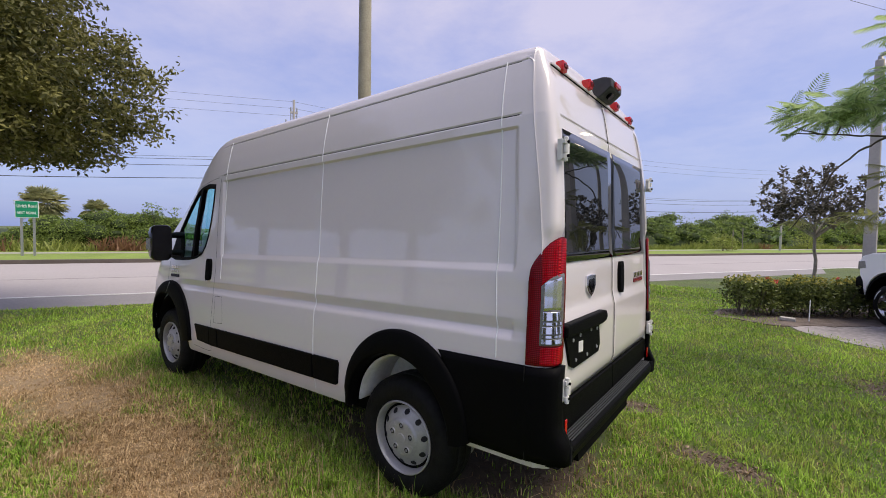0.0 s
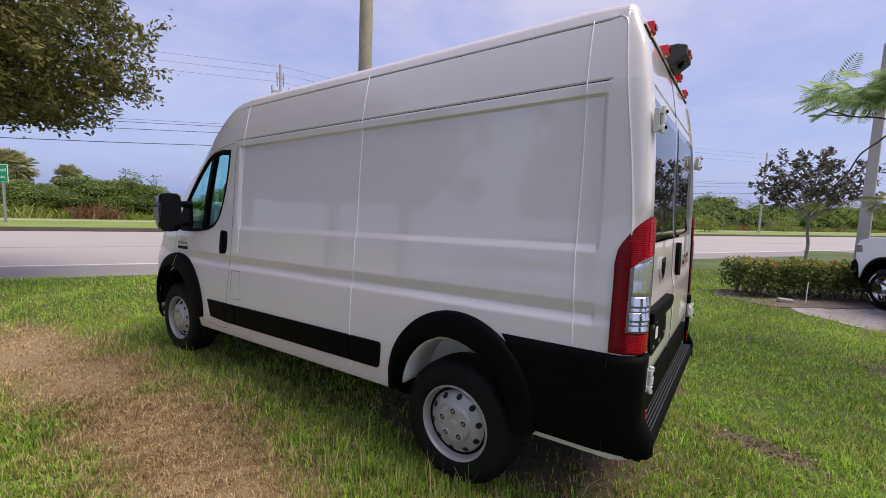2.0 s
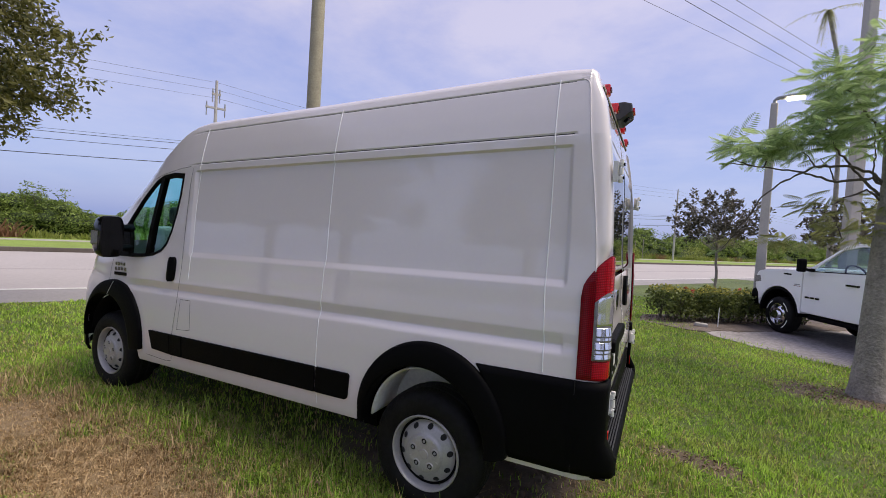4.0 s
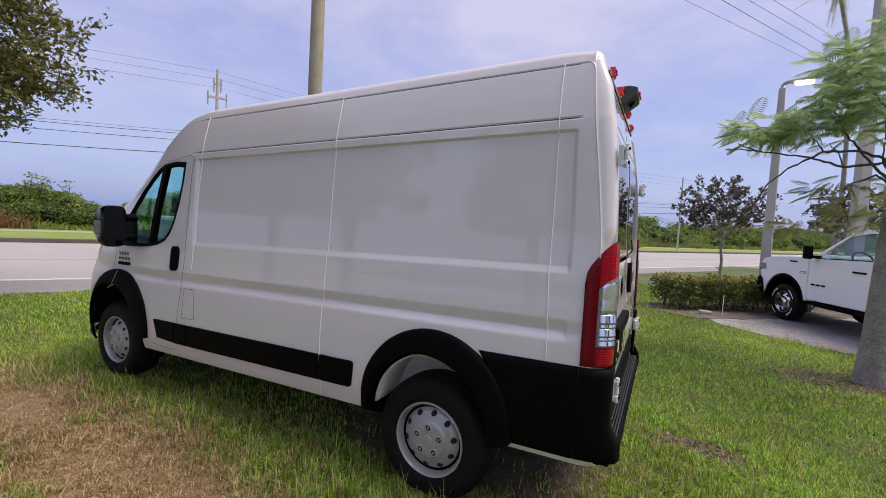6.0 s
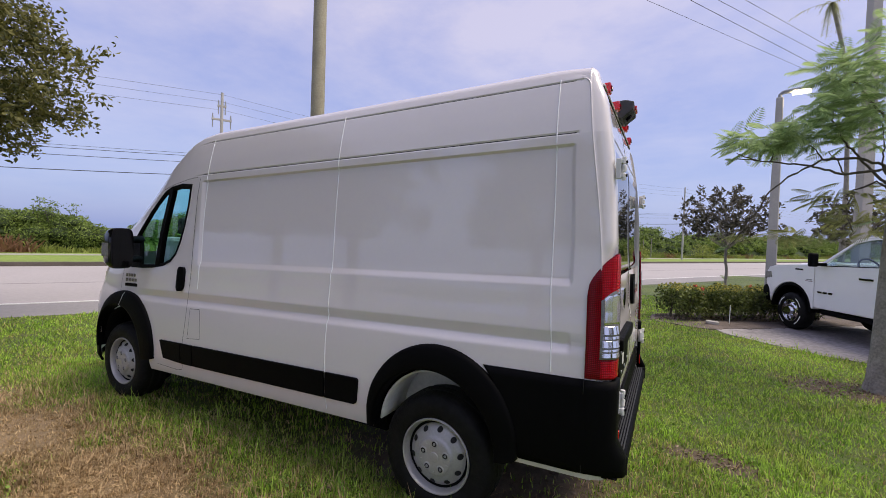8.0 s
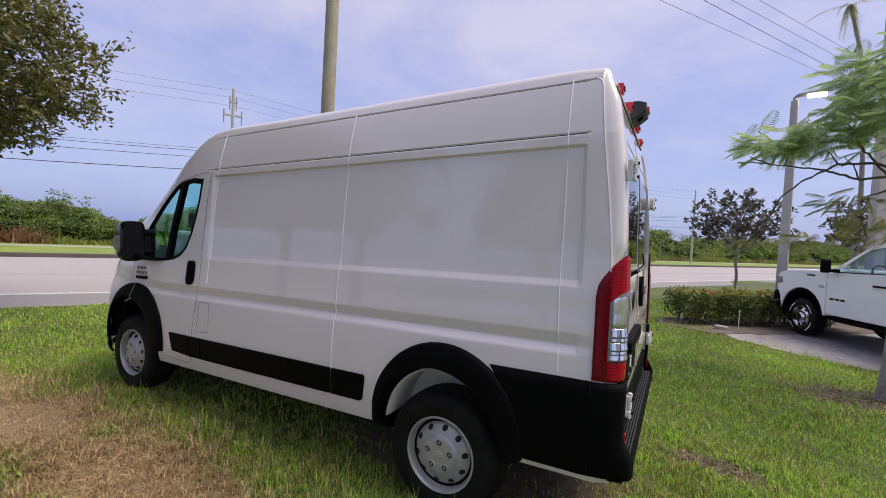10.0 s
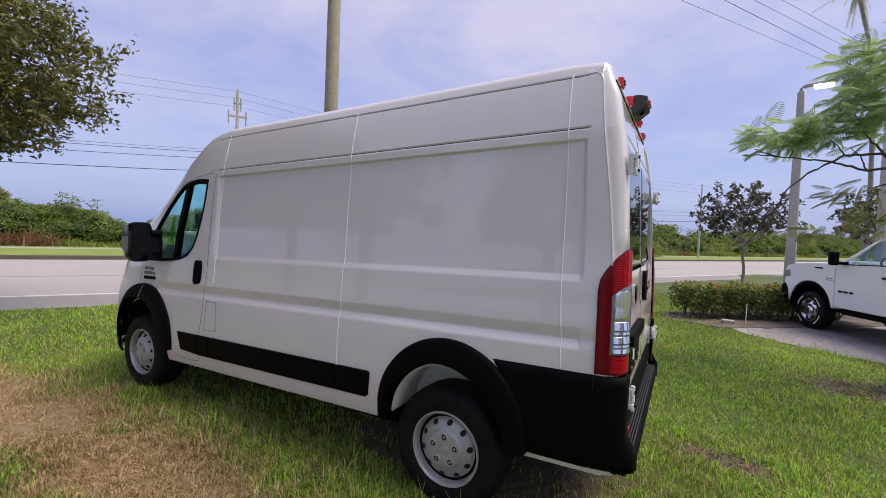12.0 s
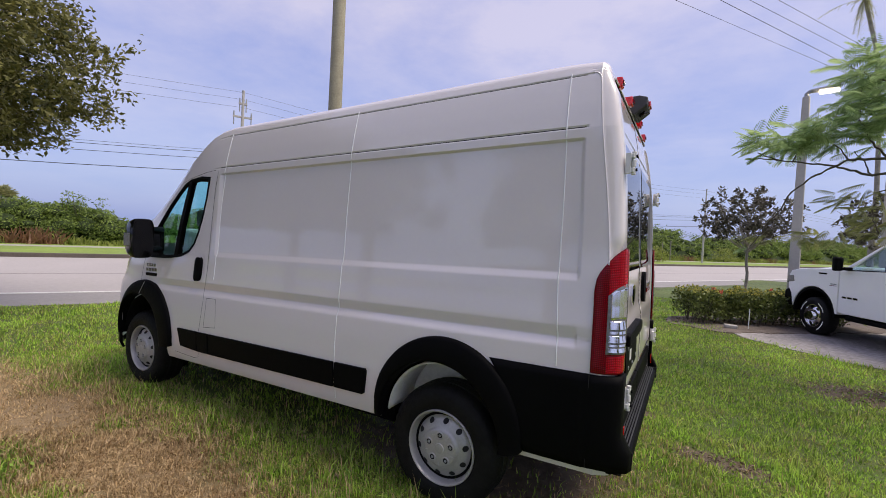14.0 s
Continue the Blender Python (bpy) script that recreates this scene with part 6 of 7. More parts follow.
def build_oak(at, clusters, size):
    tree = thing("oak_tree", "large spreading oak with dense drooping olive-green leaves", "tree", "shade trees", at=at)
    lobes = [((1.08, 2.78, 4.15), (1.82, 1.82, 1.42)), ((0.0, 0.7, 4.7), (2.5, 2.4, 1.9)), ((0.5, 1.8, 6.1), (2.0, 2.0, 1.6)), ((-1.8, -1.4, 5.2), (2.4, 2.3, 1.9)), ((1.3, -1.2, 5.2), (2.2, 2.2, 1.8)), ((-0.4, 0.2, 7.0), (2.2, 2.2, 1.5)), ((-1.4, 1.9, 4.6), (1.8, 1.7, 1.4)),
             ((0.9, 1.7, 4.15), (1.6, 1.6, 1.05))]
    chunks = [tube([(0, 0, -0.2), (0.05, 0.02, 0.6), (0.0, 0.08, 1.6), (0.05, 0.1, 2.6)], [0.42, 0.31, 0.27, 0.25], 14)]
    for c, _ in lobes:
        chunks.append(limb((0.05, 0.1, 2.4), c, 0.17, 0.05))
        for k in range(6):
            d = Vector((random.gauss(0, 1), random.gauss(0, 1), random.gauss(0, 0.6))).normalized()
            chunks.append(limb(c, Vector(c) + d * 1.4, 0.04, 0.012, 0.1, 5))
    v, q = join(chunks)
    mesh_ob("trunk", v, q, BARK, tree, "grey-brown trunk and limbs", smooth=60)
    seeds, out = in_lobes(lobes, clusters // 5, 0.62)
    pick = rng.integers(0, len(seeds), clusters)
    c = seeds[pick] + rng.normal(size=(clusters, 3)) * np.array([0.21, 0.21, 0.14])
    pts = sprigs(c, out[pick], 20, 0.32, 0.1, 0.3)
    # the underside is cropped fairly level, with a ragged edge
    pts = pts[pts[:, 2] > 2.68 + 0.07 * np.sin(pts[:, 0] * 6) * np.sin(pts[:, 1] * 5) + rng.normal(size=len(pts)) * 0.05]
    leaves = leaf_cloud(pts, size, 0.7, 0.4, 0.45)
    soup("crown", leaves, QUAD2, OAK_LEAF, tree, "olive-green hanging leaves")
    return tree


build_oak(pose(-9.6, -3.2, 0), 14500, 0.097)
# the trees whose reflections lie on the paint and the rear windows
far_oak = build_oak(pose(-4.0, -16.5, 0, 0, 0, 140), 1000, 0.22)
for x, y, turn in ((5.5, -14.5, 250), (16.0, -5.0, 40), (17.0, 8.0, 200), (-11.5, -13.0, 10), (-17.5, -14.0, 100), (-24.5, -13.0, 300)):
    copy_thing(far_oak, pose(x, y, 0, 0, 0, turn))


def frond_mesh(length=0.5, pairs=12):
    """One feathery leaf, flat along +x: a comb of slender drooping leaflets."""
    out = []
    for i in range(pairs):
        f = (i + 1.2) / (pairs + 0.6)
        reach = 0.36 * length * math.sin(math.pi * (0.16 + 0.78 * f)) ** 0.8
        for s in (-1, 1):
            root = np.array([f * length, 0, -0.14 * length * f * f])
            way = np.array([0.5, s * 0.84, -0.12])
            mid, tip = root + way * reach * 0.5, root + way * reach + np.array([0, 0, -0.22 * reach])
            wide = np.array([0.84, -s * 0.5, 0]) * 0.0105
            out.append([root, mid + wide, tip, mid - wide])
    stem = [[(0, 0.0025, 0), (length * 0.5, 0.002, -0.035 * length), (length, 0, -0.14 * length), (length * 0.5, -0.002, -0.035 * length)]]
    return np.array(out + stem, dtype=np.float64)


def build_fern_tree():
    tree = thing("feathery_tree", "young tree with feathery bright green leaves and a pale trunk", "tree", at=pose(3.55, 4.85, 0))
    chunks = [tube([(0, 0, -0.1), (0.0, 0.0, 0.12), (-0.01, 0, 0.5), (0.02, 0.02, 1.5), (0.05, 0.0, 2.6), (0.02, 0.05, 3.6), (0.1, 0, 5.0)], [0.25, 0.20, 0.158, 0.14, 0.125, 0.10, 0.05], 18)]
    v, q = join(chunks)
    mesh_ob("trunk", v, q, PALE_BARK, tree, "pale grey bark trunk", smooth=60)
    base = frond_mesh()
    fronds = []

    def spray(pts, leaf_from=0.3, every=0.065, per=2, size=(0.5, 0.85), r0=0.016):
        """A thin branch with fronds along its outer part."""
        ctrl = [Vector(p) for p in pts]
        fine = []
        for a, b in zip(ctrl, ctrl[1:]):
            steps = max(2, int((b - a).length / 0.05))
            fine += [a.lerp(b, k / steps) + Vector((rng.normal() * 0.006, rng.normal() * 0.006, rng.normal() * 0.006)) for k in range(steps)]
        fine.append(ctrl[-1])
        v, q = tube(fine, [r0 * (1 - 0.72 * i / len(fine)) for i in range(len(fine))], 6)
        mesh_ob("branch", v, q, TWIG, tree, "thin dark curving branch", smooth=60)
        run = 0.0
        for i in range(1, len(fine)):
            run += (fine[i] - fine[i - 1]).length
            if i / len(fine) < leaf_from or run < every * 1.1:
                continue
            run = 0.0
            d = fine[i] - fine[max(0, i - 3)]
            for k in range(per):
                az = math.atan2(d.y, d.x) + (1 if (i + k) % 2 else -1) * rng.uniform(0.2, 1.5)
                tilt, roll, sz = rng.normal() * 0.33 + 0.05, rng.normal() * 0.45, rng.uniform(*size)
                m = np.array(Matrix.Rotation(az, 3, "Z") @ Matrix.Rotation(tilt, 3, "Y") @ Matrix.Rotation(roll, 3, "X"))
                fronds.append((base * sz) @ m.T + np.array(fine[i]))
    def layer(centre, reach, count, size=(0.42, 0.75), dip=0.12):
        """A flat, ragged layer of fronds round a place in the crown."""
        for k in range(count):
            d = rng.normal(size=3)
            d *= rng.uniform(0.25, 1.0) ** 0.6 / np.linalg.norm(d)
            p = np.array(centre) + d * np.array(reach)
            az = math.atan2(d[1], d[0]) * 0.5 + math.pi * 0.5 * (1 if d[1] >= 0 else -1) + rng.normal() * 0.9
            m = np.array(Matrix.Rotation(az, 3, "Z") @ Matrix.Rotation(dip + rng.normal() * 0.3, 3, "Y") @ Matrix.Rotation(rng.normal() * 0.4, 3, "X"))
            fronds.append((base * rng.uniform(*size)) @ m.T + p)
    # long arching branches
    spray([(0.03, 0.0, 2.45), (-0.15, 0.0, 2.66), (-0.49, 0.0, 2.62), (-0.89, 0.02, 2.76), (-1.24, 0.02, 2.81), (-1.39, 0.02, 2.84), (-1.62, 0.02, 2.95)], 0.92, 0.08, 1, (0.4, 0.6), 0.019)
    spray([(0.03, 0.0, 2.5), (-0.15, 0.0, 2.71), (-0.40, 0.0, 2.82), (-0.72, 0.0, 2.81), (-1.05, 0.02, 2.61), (-1.24, 0.03, 2.43), (-1.37, 0.03, 2.13), (-1.47, 0.03, 2.02), (-1.5, 0.04, 1.9), (-1.64, 0.05, 1.7)], 0.97, 0.1, 1, (0.35, 0.5), 0.019)
    spray([(0.03, 0.0, 2.3), (-0.2, 0.0, 2.52), (-0.4, 0.02, 2.42), (-0.46, 0.02, 2.2), (-0.44, 0.03, 2.08), (-0.38, 0.03, 1.9)], 0.9, 0.1, 1, (0.35, 0.5), 0.016)
    spray([(0.03, 0.0, 2.35), (-0.2, 0.02, 2.6), (-0.5, 0.03, 3.0), (-0.62, 0.04, 3.3), (-0.64, 0.05, 3.7)], 0.6, 0.1, 2, (0.4, 0.6), 0.018)
    spray([(0.03, 0.0, 2.9), (-0.15, 0.05, 3.3), (-0.4, 0.1, 3.75), (-0.75, 0.1, 3.98)], 0.5, 0.1, 2, (0.4, 0.6), 0.018)
    for p, q in (((-1.24, 0.02, 2.81), (-1.18, 0.05, 3.08)), ((-0.72, 0.0, 2.81), (-0.86, 0.1, 3.05)), ((-0.49, 0.0, 2.62), (-0.62, 0.2, 2.95)), ((-1.39, 0.02, 2.84), (-1.72, 0.1, 2.88)), ((-0.15, 0.0, 2.66), (-0.25, -0.2, 3.2)), ((0.03, 0.0, 3.2), (0.5, 0.3, 3.7)), ((0.03, 0.0, 2.8), (0.6, -0.2, 3.3)), ((0.06, 0.0, 4.0), (0.2, 0.2, 4.5))):
        spray([p, tuple((a + b) / 2 + 0.02 for a, b in zip(p, q)), q], 0.6, 0.1, 1, (0.4, 0.6), 0.010)
    # flat layers of leaves, the left one alone over its branch
    for centre, reach, count in (((-1.4, 0.1, 3.12), (0.34, 0.45, 0.13), 62), ((-1.12, 0.15, 3.1), (0.25, 0.4, 0.1), 34), ((-0.72, 0.0, 3.2), (0.36, 0.6, 0.16), 62), ((-0.66, 0.1, 3.52), (0.33, 0.55, 0.14), 50), ((-0.55, 0.0, 3.95), (0.3, 0.5, 0.12), 36),
                                 ((-0.3, 0.0, 3.75), (0.42, 0.7, 0.3), 80), ((-0.25, 0.0, 3.2), (0.42, 0.7, 0.26), 70), ((0.2, 0.2, 4.3), (0.55, 0.8, 0.35), 80), ((0.45, 0.0, 3.5), (0.55, 0.8, 0.45), 80)):
        layer(centre, reach, count)
    upper = len(fronds)
    for centre, reach, count in (((-0.5, 0.15, 2.35), (0.32, 0.45, 0.2), 26), ((-0.25, 0.2, 2.05), (0.4, 0.5, 0.16), 34), ((-1.3, 0.3, 1.85), (0.4, 0.4, 0.07), 13), ((-0.8, 0.3, 1.92), (0.28, 0.35, 0.1), 13), ((0.4, 0.2, 2.4), (0.5, 0.6, 0.4), 40)):
        layer(centre, reach, count, (0.34, 0.6), 0.25)
    soup("lower_crown", np.concatenate(fronds[upper:]), QUAD2, FERN_SHADED, tree, "sparse lower fronds, coloured duller for shade")
    fronds = fronds[:upper]
    # a few young fronds that stand up out of the layers
    for x, y, z in ((-1.52, 0.05, 3.22), (-1.72, 0.05, 3.06), (-0.8, 0.05, 3.98), (-0.6, 0.0, 4.0), (-0.3, 0.1, 4.2)):
        m = np.array(Matrix.Rotation(rng.uniform(-0.6, 0.4), 3, "Z") @ Matrix.Rotation(-1.2 + rng.normal() * 0.15, 3, "Y") @ Matrix.Rotation(1.2 + rng.normal() * 0.3, 3, "X"))
        fronds.append((base * 0.7) @ m.T + np.array((x, y, z)))
    soup("crown", np.concatenate(fronds), QUAD2, FERN_LEAF, tree, "feathery bright green fronds")


build_fern_tree()


def build_magnolia(at):
    tree = thing("magnolia_tree", "small tree with sparse dark glossy leaves", "tree", "small dark trees", at=at)
    chunks = [tube([(0.12, 0, 0), (0.09, 0.01, 0.3), (0.05, 0.02, 0.6), (0.07, 0.01, 0.85), (0.07, 0.02, 1.05), (0.03, 0.02, 1.3), (0.03, -0.01, 1.6), (0.02, 0, 1.9), (0, 0, 2.3)], [0.05, 0.044, 0.042, 0.04, 0.038, 0.036, 0.033, 0.03, 0.024], 9)]
    ends = []
    for k in range(46):
        # tips spread evenly over a flattened ball
        up = 1 - 1.7 * (k + 0.5) / 46
        a = 2.4 * k
        r = math.sqrt(max(0.0, 1 - up * up))
        f = random.uniform(0.8, 1.08)
        tip = (1.26 * r * math.cos(a) * f, 1.26 * r * math.sin(a) * f, 2.68 + 0.78 * up * f)
        z0 = 1.55 + 0.8 * max(0.0, up) + random.uniform(0, 0.25)
        chunks.append(limb((0.02, 0, z0), tip, 0.013, 0.005, 0.1, 5))
        ends.append((tip, z0))
    v, q = join(chunks)
    mesh_ob("trunk", v, q, PALE_BARK, tree, "thin crooked trunk", smooth=60)
    pts = []
    for e, z0 in ends:
        for k in range(6):
            # rosettes of leaves at the twig ends
            f = rng.uniform(0.55, 1.02)
            c = np.array([e[0] * f, e[1] * f, z0 + (e[2] - z0) * f]) + rng.normal(size=3) * 0.10
            pts += [c + rng.normal(size=3) * 0.022 for m in range(11)]
    leaves = leaf_cloud(np.array(pts), 0.115, 0.9, -0.1, 0.5)
    soup("crown", leaves, QUAD2, MAG_LEAF, tree, "dark bronze-green leaves")
    return tree


mag = build_magnolia(pose(2.62, 12.9, 0))
copy_thing(mag, pose(6.1, 14.6, 0, 0, 0, 130))


def build_hedge():
    hedge = thing("clipped_hedge", "low clipped hedge with dark leaves and red flowers", "hedge", at=pose(1.16, 8.84, 0.03, 0, 0, 36))
    L, D, H = 4.1, 0.85, 0.76
    # stems
    chunks = []
    for k in range(46):
        x, y = random.uniform(0.1, L - 0.1), random.uniform(-0.25, 0.25)
        for m in range(3):
            chunks.append(tube([(x, y, 0), (x + random.gauss(0, 0.12), y + random.gauss(0, 0.12), H * 0.7)], [0.012, 0.006], 5))
    v, q = join(chunks)
    mesh_ob("woody_base", v, q, TWIG, hedge, "bare twiggy wood")
    n = 19000
    u = rng.uniform(0, 1, (n, 3))
    x = u[:, 0] * L
    a = u[:, 1] * math.pi
    r = np.sqrt(rng.uniform(0.35, 1, n))
    lump = 1 + 0.10 * np.sin(x * 5.1) + 0.07 * np.sin(x * 13 + 1) + 0.05 * np.sin(a * 7 + x * 4)
    sq = lambda c: np.sign(c) * np.abs(c) ** 0.6
    y = sq(np.cos(a)) * D / 2 * r * lump
    z = 0.14 + (H - 0.14) * (0.42 + (sq(np.sin(a)) * r * lump) * 0.58) - 0.42 * rng.uniform(0, 1, n) ** 1.6
    z = np.maximum(z, rng.uniform(0.03, 0.16, n))
    ends = np.minimum(x, L - x)
    keep = (ends > 0.25) | (rng.uniform(0, 1, n) < 0.75)
    pts = np.stack([x, y, z], 1)[keep]
    top = pts[:, 2] > H * 0.86
    soup("foliage", leaf_cloud(pts[~top | (rng.uniform(0, 1, len(pts)) < 0.4)], 0.075, 0.8, -0.1, 0.5), QUAD2, HEDGE_LEAF, hedge, "dark glossy leaves")
    soup("young_leaves", leaf_cloud(pts[top][::2], 0.07, 0.8, -0.3, 0.5), QUAD2, HEDGE_TIP, hedge, "yellow-green tips")
    for k in range(6):
        f = random.choice((0.12, 0.15, 0.45, 0.5, 0.52, 0.7, 0.9)) + random.gauss(0, 0.02)
        p = np.array([f * L, -D / 2 * random.uniform(0.6, 1.0), random.uniform(0.55, 0.8)])
        c = rng.normal(size=(18, 3)) * 0.013 + p
        soup("flower_head", leaf_cloud(c, 0.03, 1, -0.3, 0.8), QUAD2, FLOWER, hedge, "red flower cluster")


build_hedge()
v, q = tube([(2.38, 8.86, 0.02), (2.385, 8.86, 0.44)], [0.009, 0.008], 8)
tagged(mesh_ob("garden_stake", v, q, SIGN_WHITE), "thin white stake in the planting bed", "stake")
bm = bmesh.new()
box(bm, -0.12, 0.12, -0.05, 0.05, 0, 0.07)
ob = part("paving_block", bm, CONC_POLE, bevel=0.015)
ob.matrix_basis = pose(2.05, 8.62, 0.025, 4, 3, 10)
tagged(ob, "pale loose paving block on the mulch", "block")


def build_thicket():
    """The wild belt beyond the verge: dark mass, leaves, dry scrub in front."""
    def crest_h(s):
        h = 2.25 + 0.35 * math.sin(s * 0.21 + 1) + 0.35 * math.sin(s * 0.47) + 0.32 * math.sin(s * 1.1 + 2) + 0.22 * math.sin(s * 2.3)
        return h + 1.2 * smooth01(20, 40, s) + 0.006 * max(0, s) + 0.5 * smooth01(-4, -7, s) - 0.85 * smooth01(-7.5, -12, s) - 0.5 * math.exp(-((s + 3) / 2.5) ** 2) + sum(k * math.exp(-((s - c) / 0.8) ** 2) for c, k in ((-9.0, 0.35), (-7.4, -0.4), (-5.1, -0.45), (-2.7, 0.3)))
    belt = thing("thicket", "dense wild green thicket along the road", "thicket", kind="stuff")
    # dark ridge and mound cores: shade behind the leaves put in as colour
    rows = []
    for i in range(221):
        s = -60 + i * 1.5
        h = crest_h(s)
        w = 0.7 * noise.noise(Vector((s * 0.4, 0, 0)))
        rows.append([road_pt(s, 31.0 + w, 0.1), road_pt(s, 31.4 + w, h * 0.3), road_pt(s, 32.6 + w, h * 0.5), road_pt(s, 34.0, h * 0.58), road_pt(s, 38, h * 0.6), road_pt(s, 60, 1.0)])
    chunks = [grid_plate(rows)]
    n = 220000
    mounds = []
    for k in range(620):
        s0 = rng.uniform(-22, 0) if k % 3 == 0 else (rng.uniform(-42, 60) if k % 7 == 0 else 40 + 165 * rng.uniform() ** 1.3)
        size = rng.uniform(0.35, 1.0) * (1 + 0.005 * max(0.0, s0))
        h = crest_h(s0) * rng.uniform(0.4, 1.06) - size * 0.5
        x, y, z = road_pt(s0, 30.3 + size * 0.5 + 2.2 * (h / 3.0) ** 2 + rng.uniform(0, 0.8), max(0.25, h))
        mounds.append(((x, y, z), (size * 1.25, size * 1.1, size * rng.uniform(0.55, 0.8))))
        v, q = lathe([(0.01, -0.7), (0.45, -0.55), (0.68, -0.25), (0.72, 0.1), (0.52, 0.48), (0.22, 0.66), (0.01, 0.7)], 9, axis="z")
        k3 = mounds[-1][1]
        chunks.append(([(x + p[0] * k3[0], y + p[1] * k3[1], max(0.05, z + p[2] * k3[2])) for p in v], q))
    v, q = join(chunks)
    mesh_ob("shade_mass", v, q, BUSH_CORE, belt, smooth=70)
    pts = np.concatenate([in_lobes(mounds[0::3], 115000, 0.86)[0], in_lobes(mounds[1::3] + mounds[2::3], n - 115000, 0.9)[0]])
    pts[:, 2] = np.maximum(pts[:, 2], 0.12 + rng.uniform(0, 0.2, n))
    s = pts[:, :2] @ DIR
    big = (0.10 + 0.0022 * np.maximum(s, 0))[:, None] / 0.1
    shape = leaf_cloud(pts, 0.125, 0.8, -0.15, 0.5)
    shape = pts[:, None] + (shape - pts[:, None]) * big[:, None]
    soup("leaves", shape, QUAD2, BUSH_LEAF, belt, "mid-green leaves")
    n = 3500
    s = -45 + 240 * rng.uniform(0, 1, n) ** 1.3
    f = rng.uniform(0, 1, n)
    hgt = np.array([crest_h(x) for x in s])
    off = 30.3 + rng.uniform(0, 3.0, n)
    z = hgt * (0.9 + 0.16 * np.abs(rng.normal(size=n)) * (0.4 + 0.6 * (np.sin(s * 1.7) + np.sin(s * 4.1) > 0.4)) - 0.1)
    pts = np.stack([s * DIR[0] + off * NRM[0], s * DIR[1] + off * NRM[1], z], 1)
    soup("top_shoots", leaf_cloud(pts, 0.2, 0.9, -0.5, 0.42), QUAD2, BUSH_LEAF, belt)
    # tall shoots with a tuft of leaves, above the crest
    for s0, off, z in ((-7.3, 31.5, 3.1), (-7.55, 31.5, 2.85), (-6.7, 31.5, 2.8), (-5.65, 31.5, 2.78), (-7.0, 31.2, 2.9), (-9.2, 31.6, 2.7), (33.0, 31.5, 3.9), (52.0, 32.0, 4.6)):
        p = np.array(road_pt(s0, off, z))
        v, q = tube([tuple(p + np.array([rng.normal() * 0.15, rng.normal() * 0.15, -1.1])), tuple(p + np.array([0.04, 0, -0.4])), tuple(p)], [0.016, 0.011, 0.006], 5)
        mesh_ob("shoot_stem", v, q, TWIG, belt)
        for k in range(2):
            c = p + rng.normal(size=3) * np.array([0.12, 0.12, 0.1]) - np.array([0, 0, 0.16 * k])
            soup("shoot_leaves", leaf_cloud(c + rng.normal(size=(22, 3)) * np.array([0.15, 0.15, 0.05]), 0.16, 0.6, 0.1, 0.42), QUAD2, BUSH_LEAF, belt)
    n = 26000
    s = -45 + 240 * rng.uniform(0, 1, n) ** 1.35
    off = 28.9 + rng.uniform(0, 1.2, n)
    root = np.stack([s * DIR[0] + off * NRM[0], s * DIR[1] + off * NRM[1], np.full(n, 0.12)], 1)
    h = rng.uniform(0.2, 0.85, n) * (0.75 + 0.35 * np.sin(s * 0.9) * np.sin(s * 0.33))
    lean = rng.normal(size=(n, 3)) * 0.45
    lean[:, 2] = 1
    tip = root + lean * h[:, None]
    side = rng.normal(size=(n, 3)) * 0.028
    rusty = np.maximum(np.sin(s * 0.8 + 1.0) + np.sin(s * 0.27), 2.1 * np.exp(-((s + 8.3) / 1.6) ** 2)) + rng.normal(size=n) * 0.35 > 1.25
    h = np.where(rusty & (s < 0), h * 1.35, h)
    tip = root + lean * h[:, None]
    grass = np.stack([root - side, root + side, tip + side * 0.3, tip - side * 0.3], 1)
    soup("dry_scrub", grass[~rusty], QUAD2, SCRUB_LEAF, belt, "tall yellow-green scrub")
    soup("rusty_scrub", grass[rusty], QUAD2, BROWN_LEAF, belt, "rusty brown scrub")


build_thicket()


def build_sabal(x, y, h, size):
    palm = thing("sabal_palm", "round-crowned fan palm with grey-green fronds", "palm tree", "fan palms", at=pose(x, y, 0))
    v, q = tube([(0, 0, 0), (0.05, 0, h * 0.5), (0, 0, h)], [0.2, 0.18, 0.16], 10)
    mesh_ob("trunk", v, q, BARK, palm)
    out = []
    for k in range(110):
        a, el = rng.uniform(0, 2 * math.pi), math.asin(rng.uniform(-0.95, 1))
        d = np.array([math.cos(a) * math.cos(el), math.sin(a) * math.cos(el), math.sin(el)])
        c = np.array([0, 0, h]) + d * size * rng.uniform(0.4, 0.65)
        side = np.cross(d, [0, 0, 1.0])
        side /= np.linalg.norm(side) + 1e-6
        up = np.cross(side, d)
        for m in range(11):
            b = (m - 5) / 5 * 1.25
            w = d * math.cos(b) + side * math.sin(b) + up * rng.normal() * 0.1
            tip = c + w * size * 0.5 + np.array([0, 0, -0.10 * size])
            sd = np.cross(w, up) * 0.03 * size
            mid = c + w * size * 0.25
            out.append([c, mid + sd, tip, mid - sd])
    soup("fronds", np.array(out), QUAD2, PALM_LEAF, palm, "fan-shaped grey-green fronds")


build_sabal(-42.6, 5.6, 3.25, 1.6)
build_sabal(-43.0, 9.0, 2.85, 1.15)


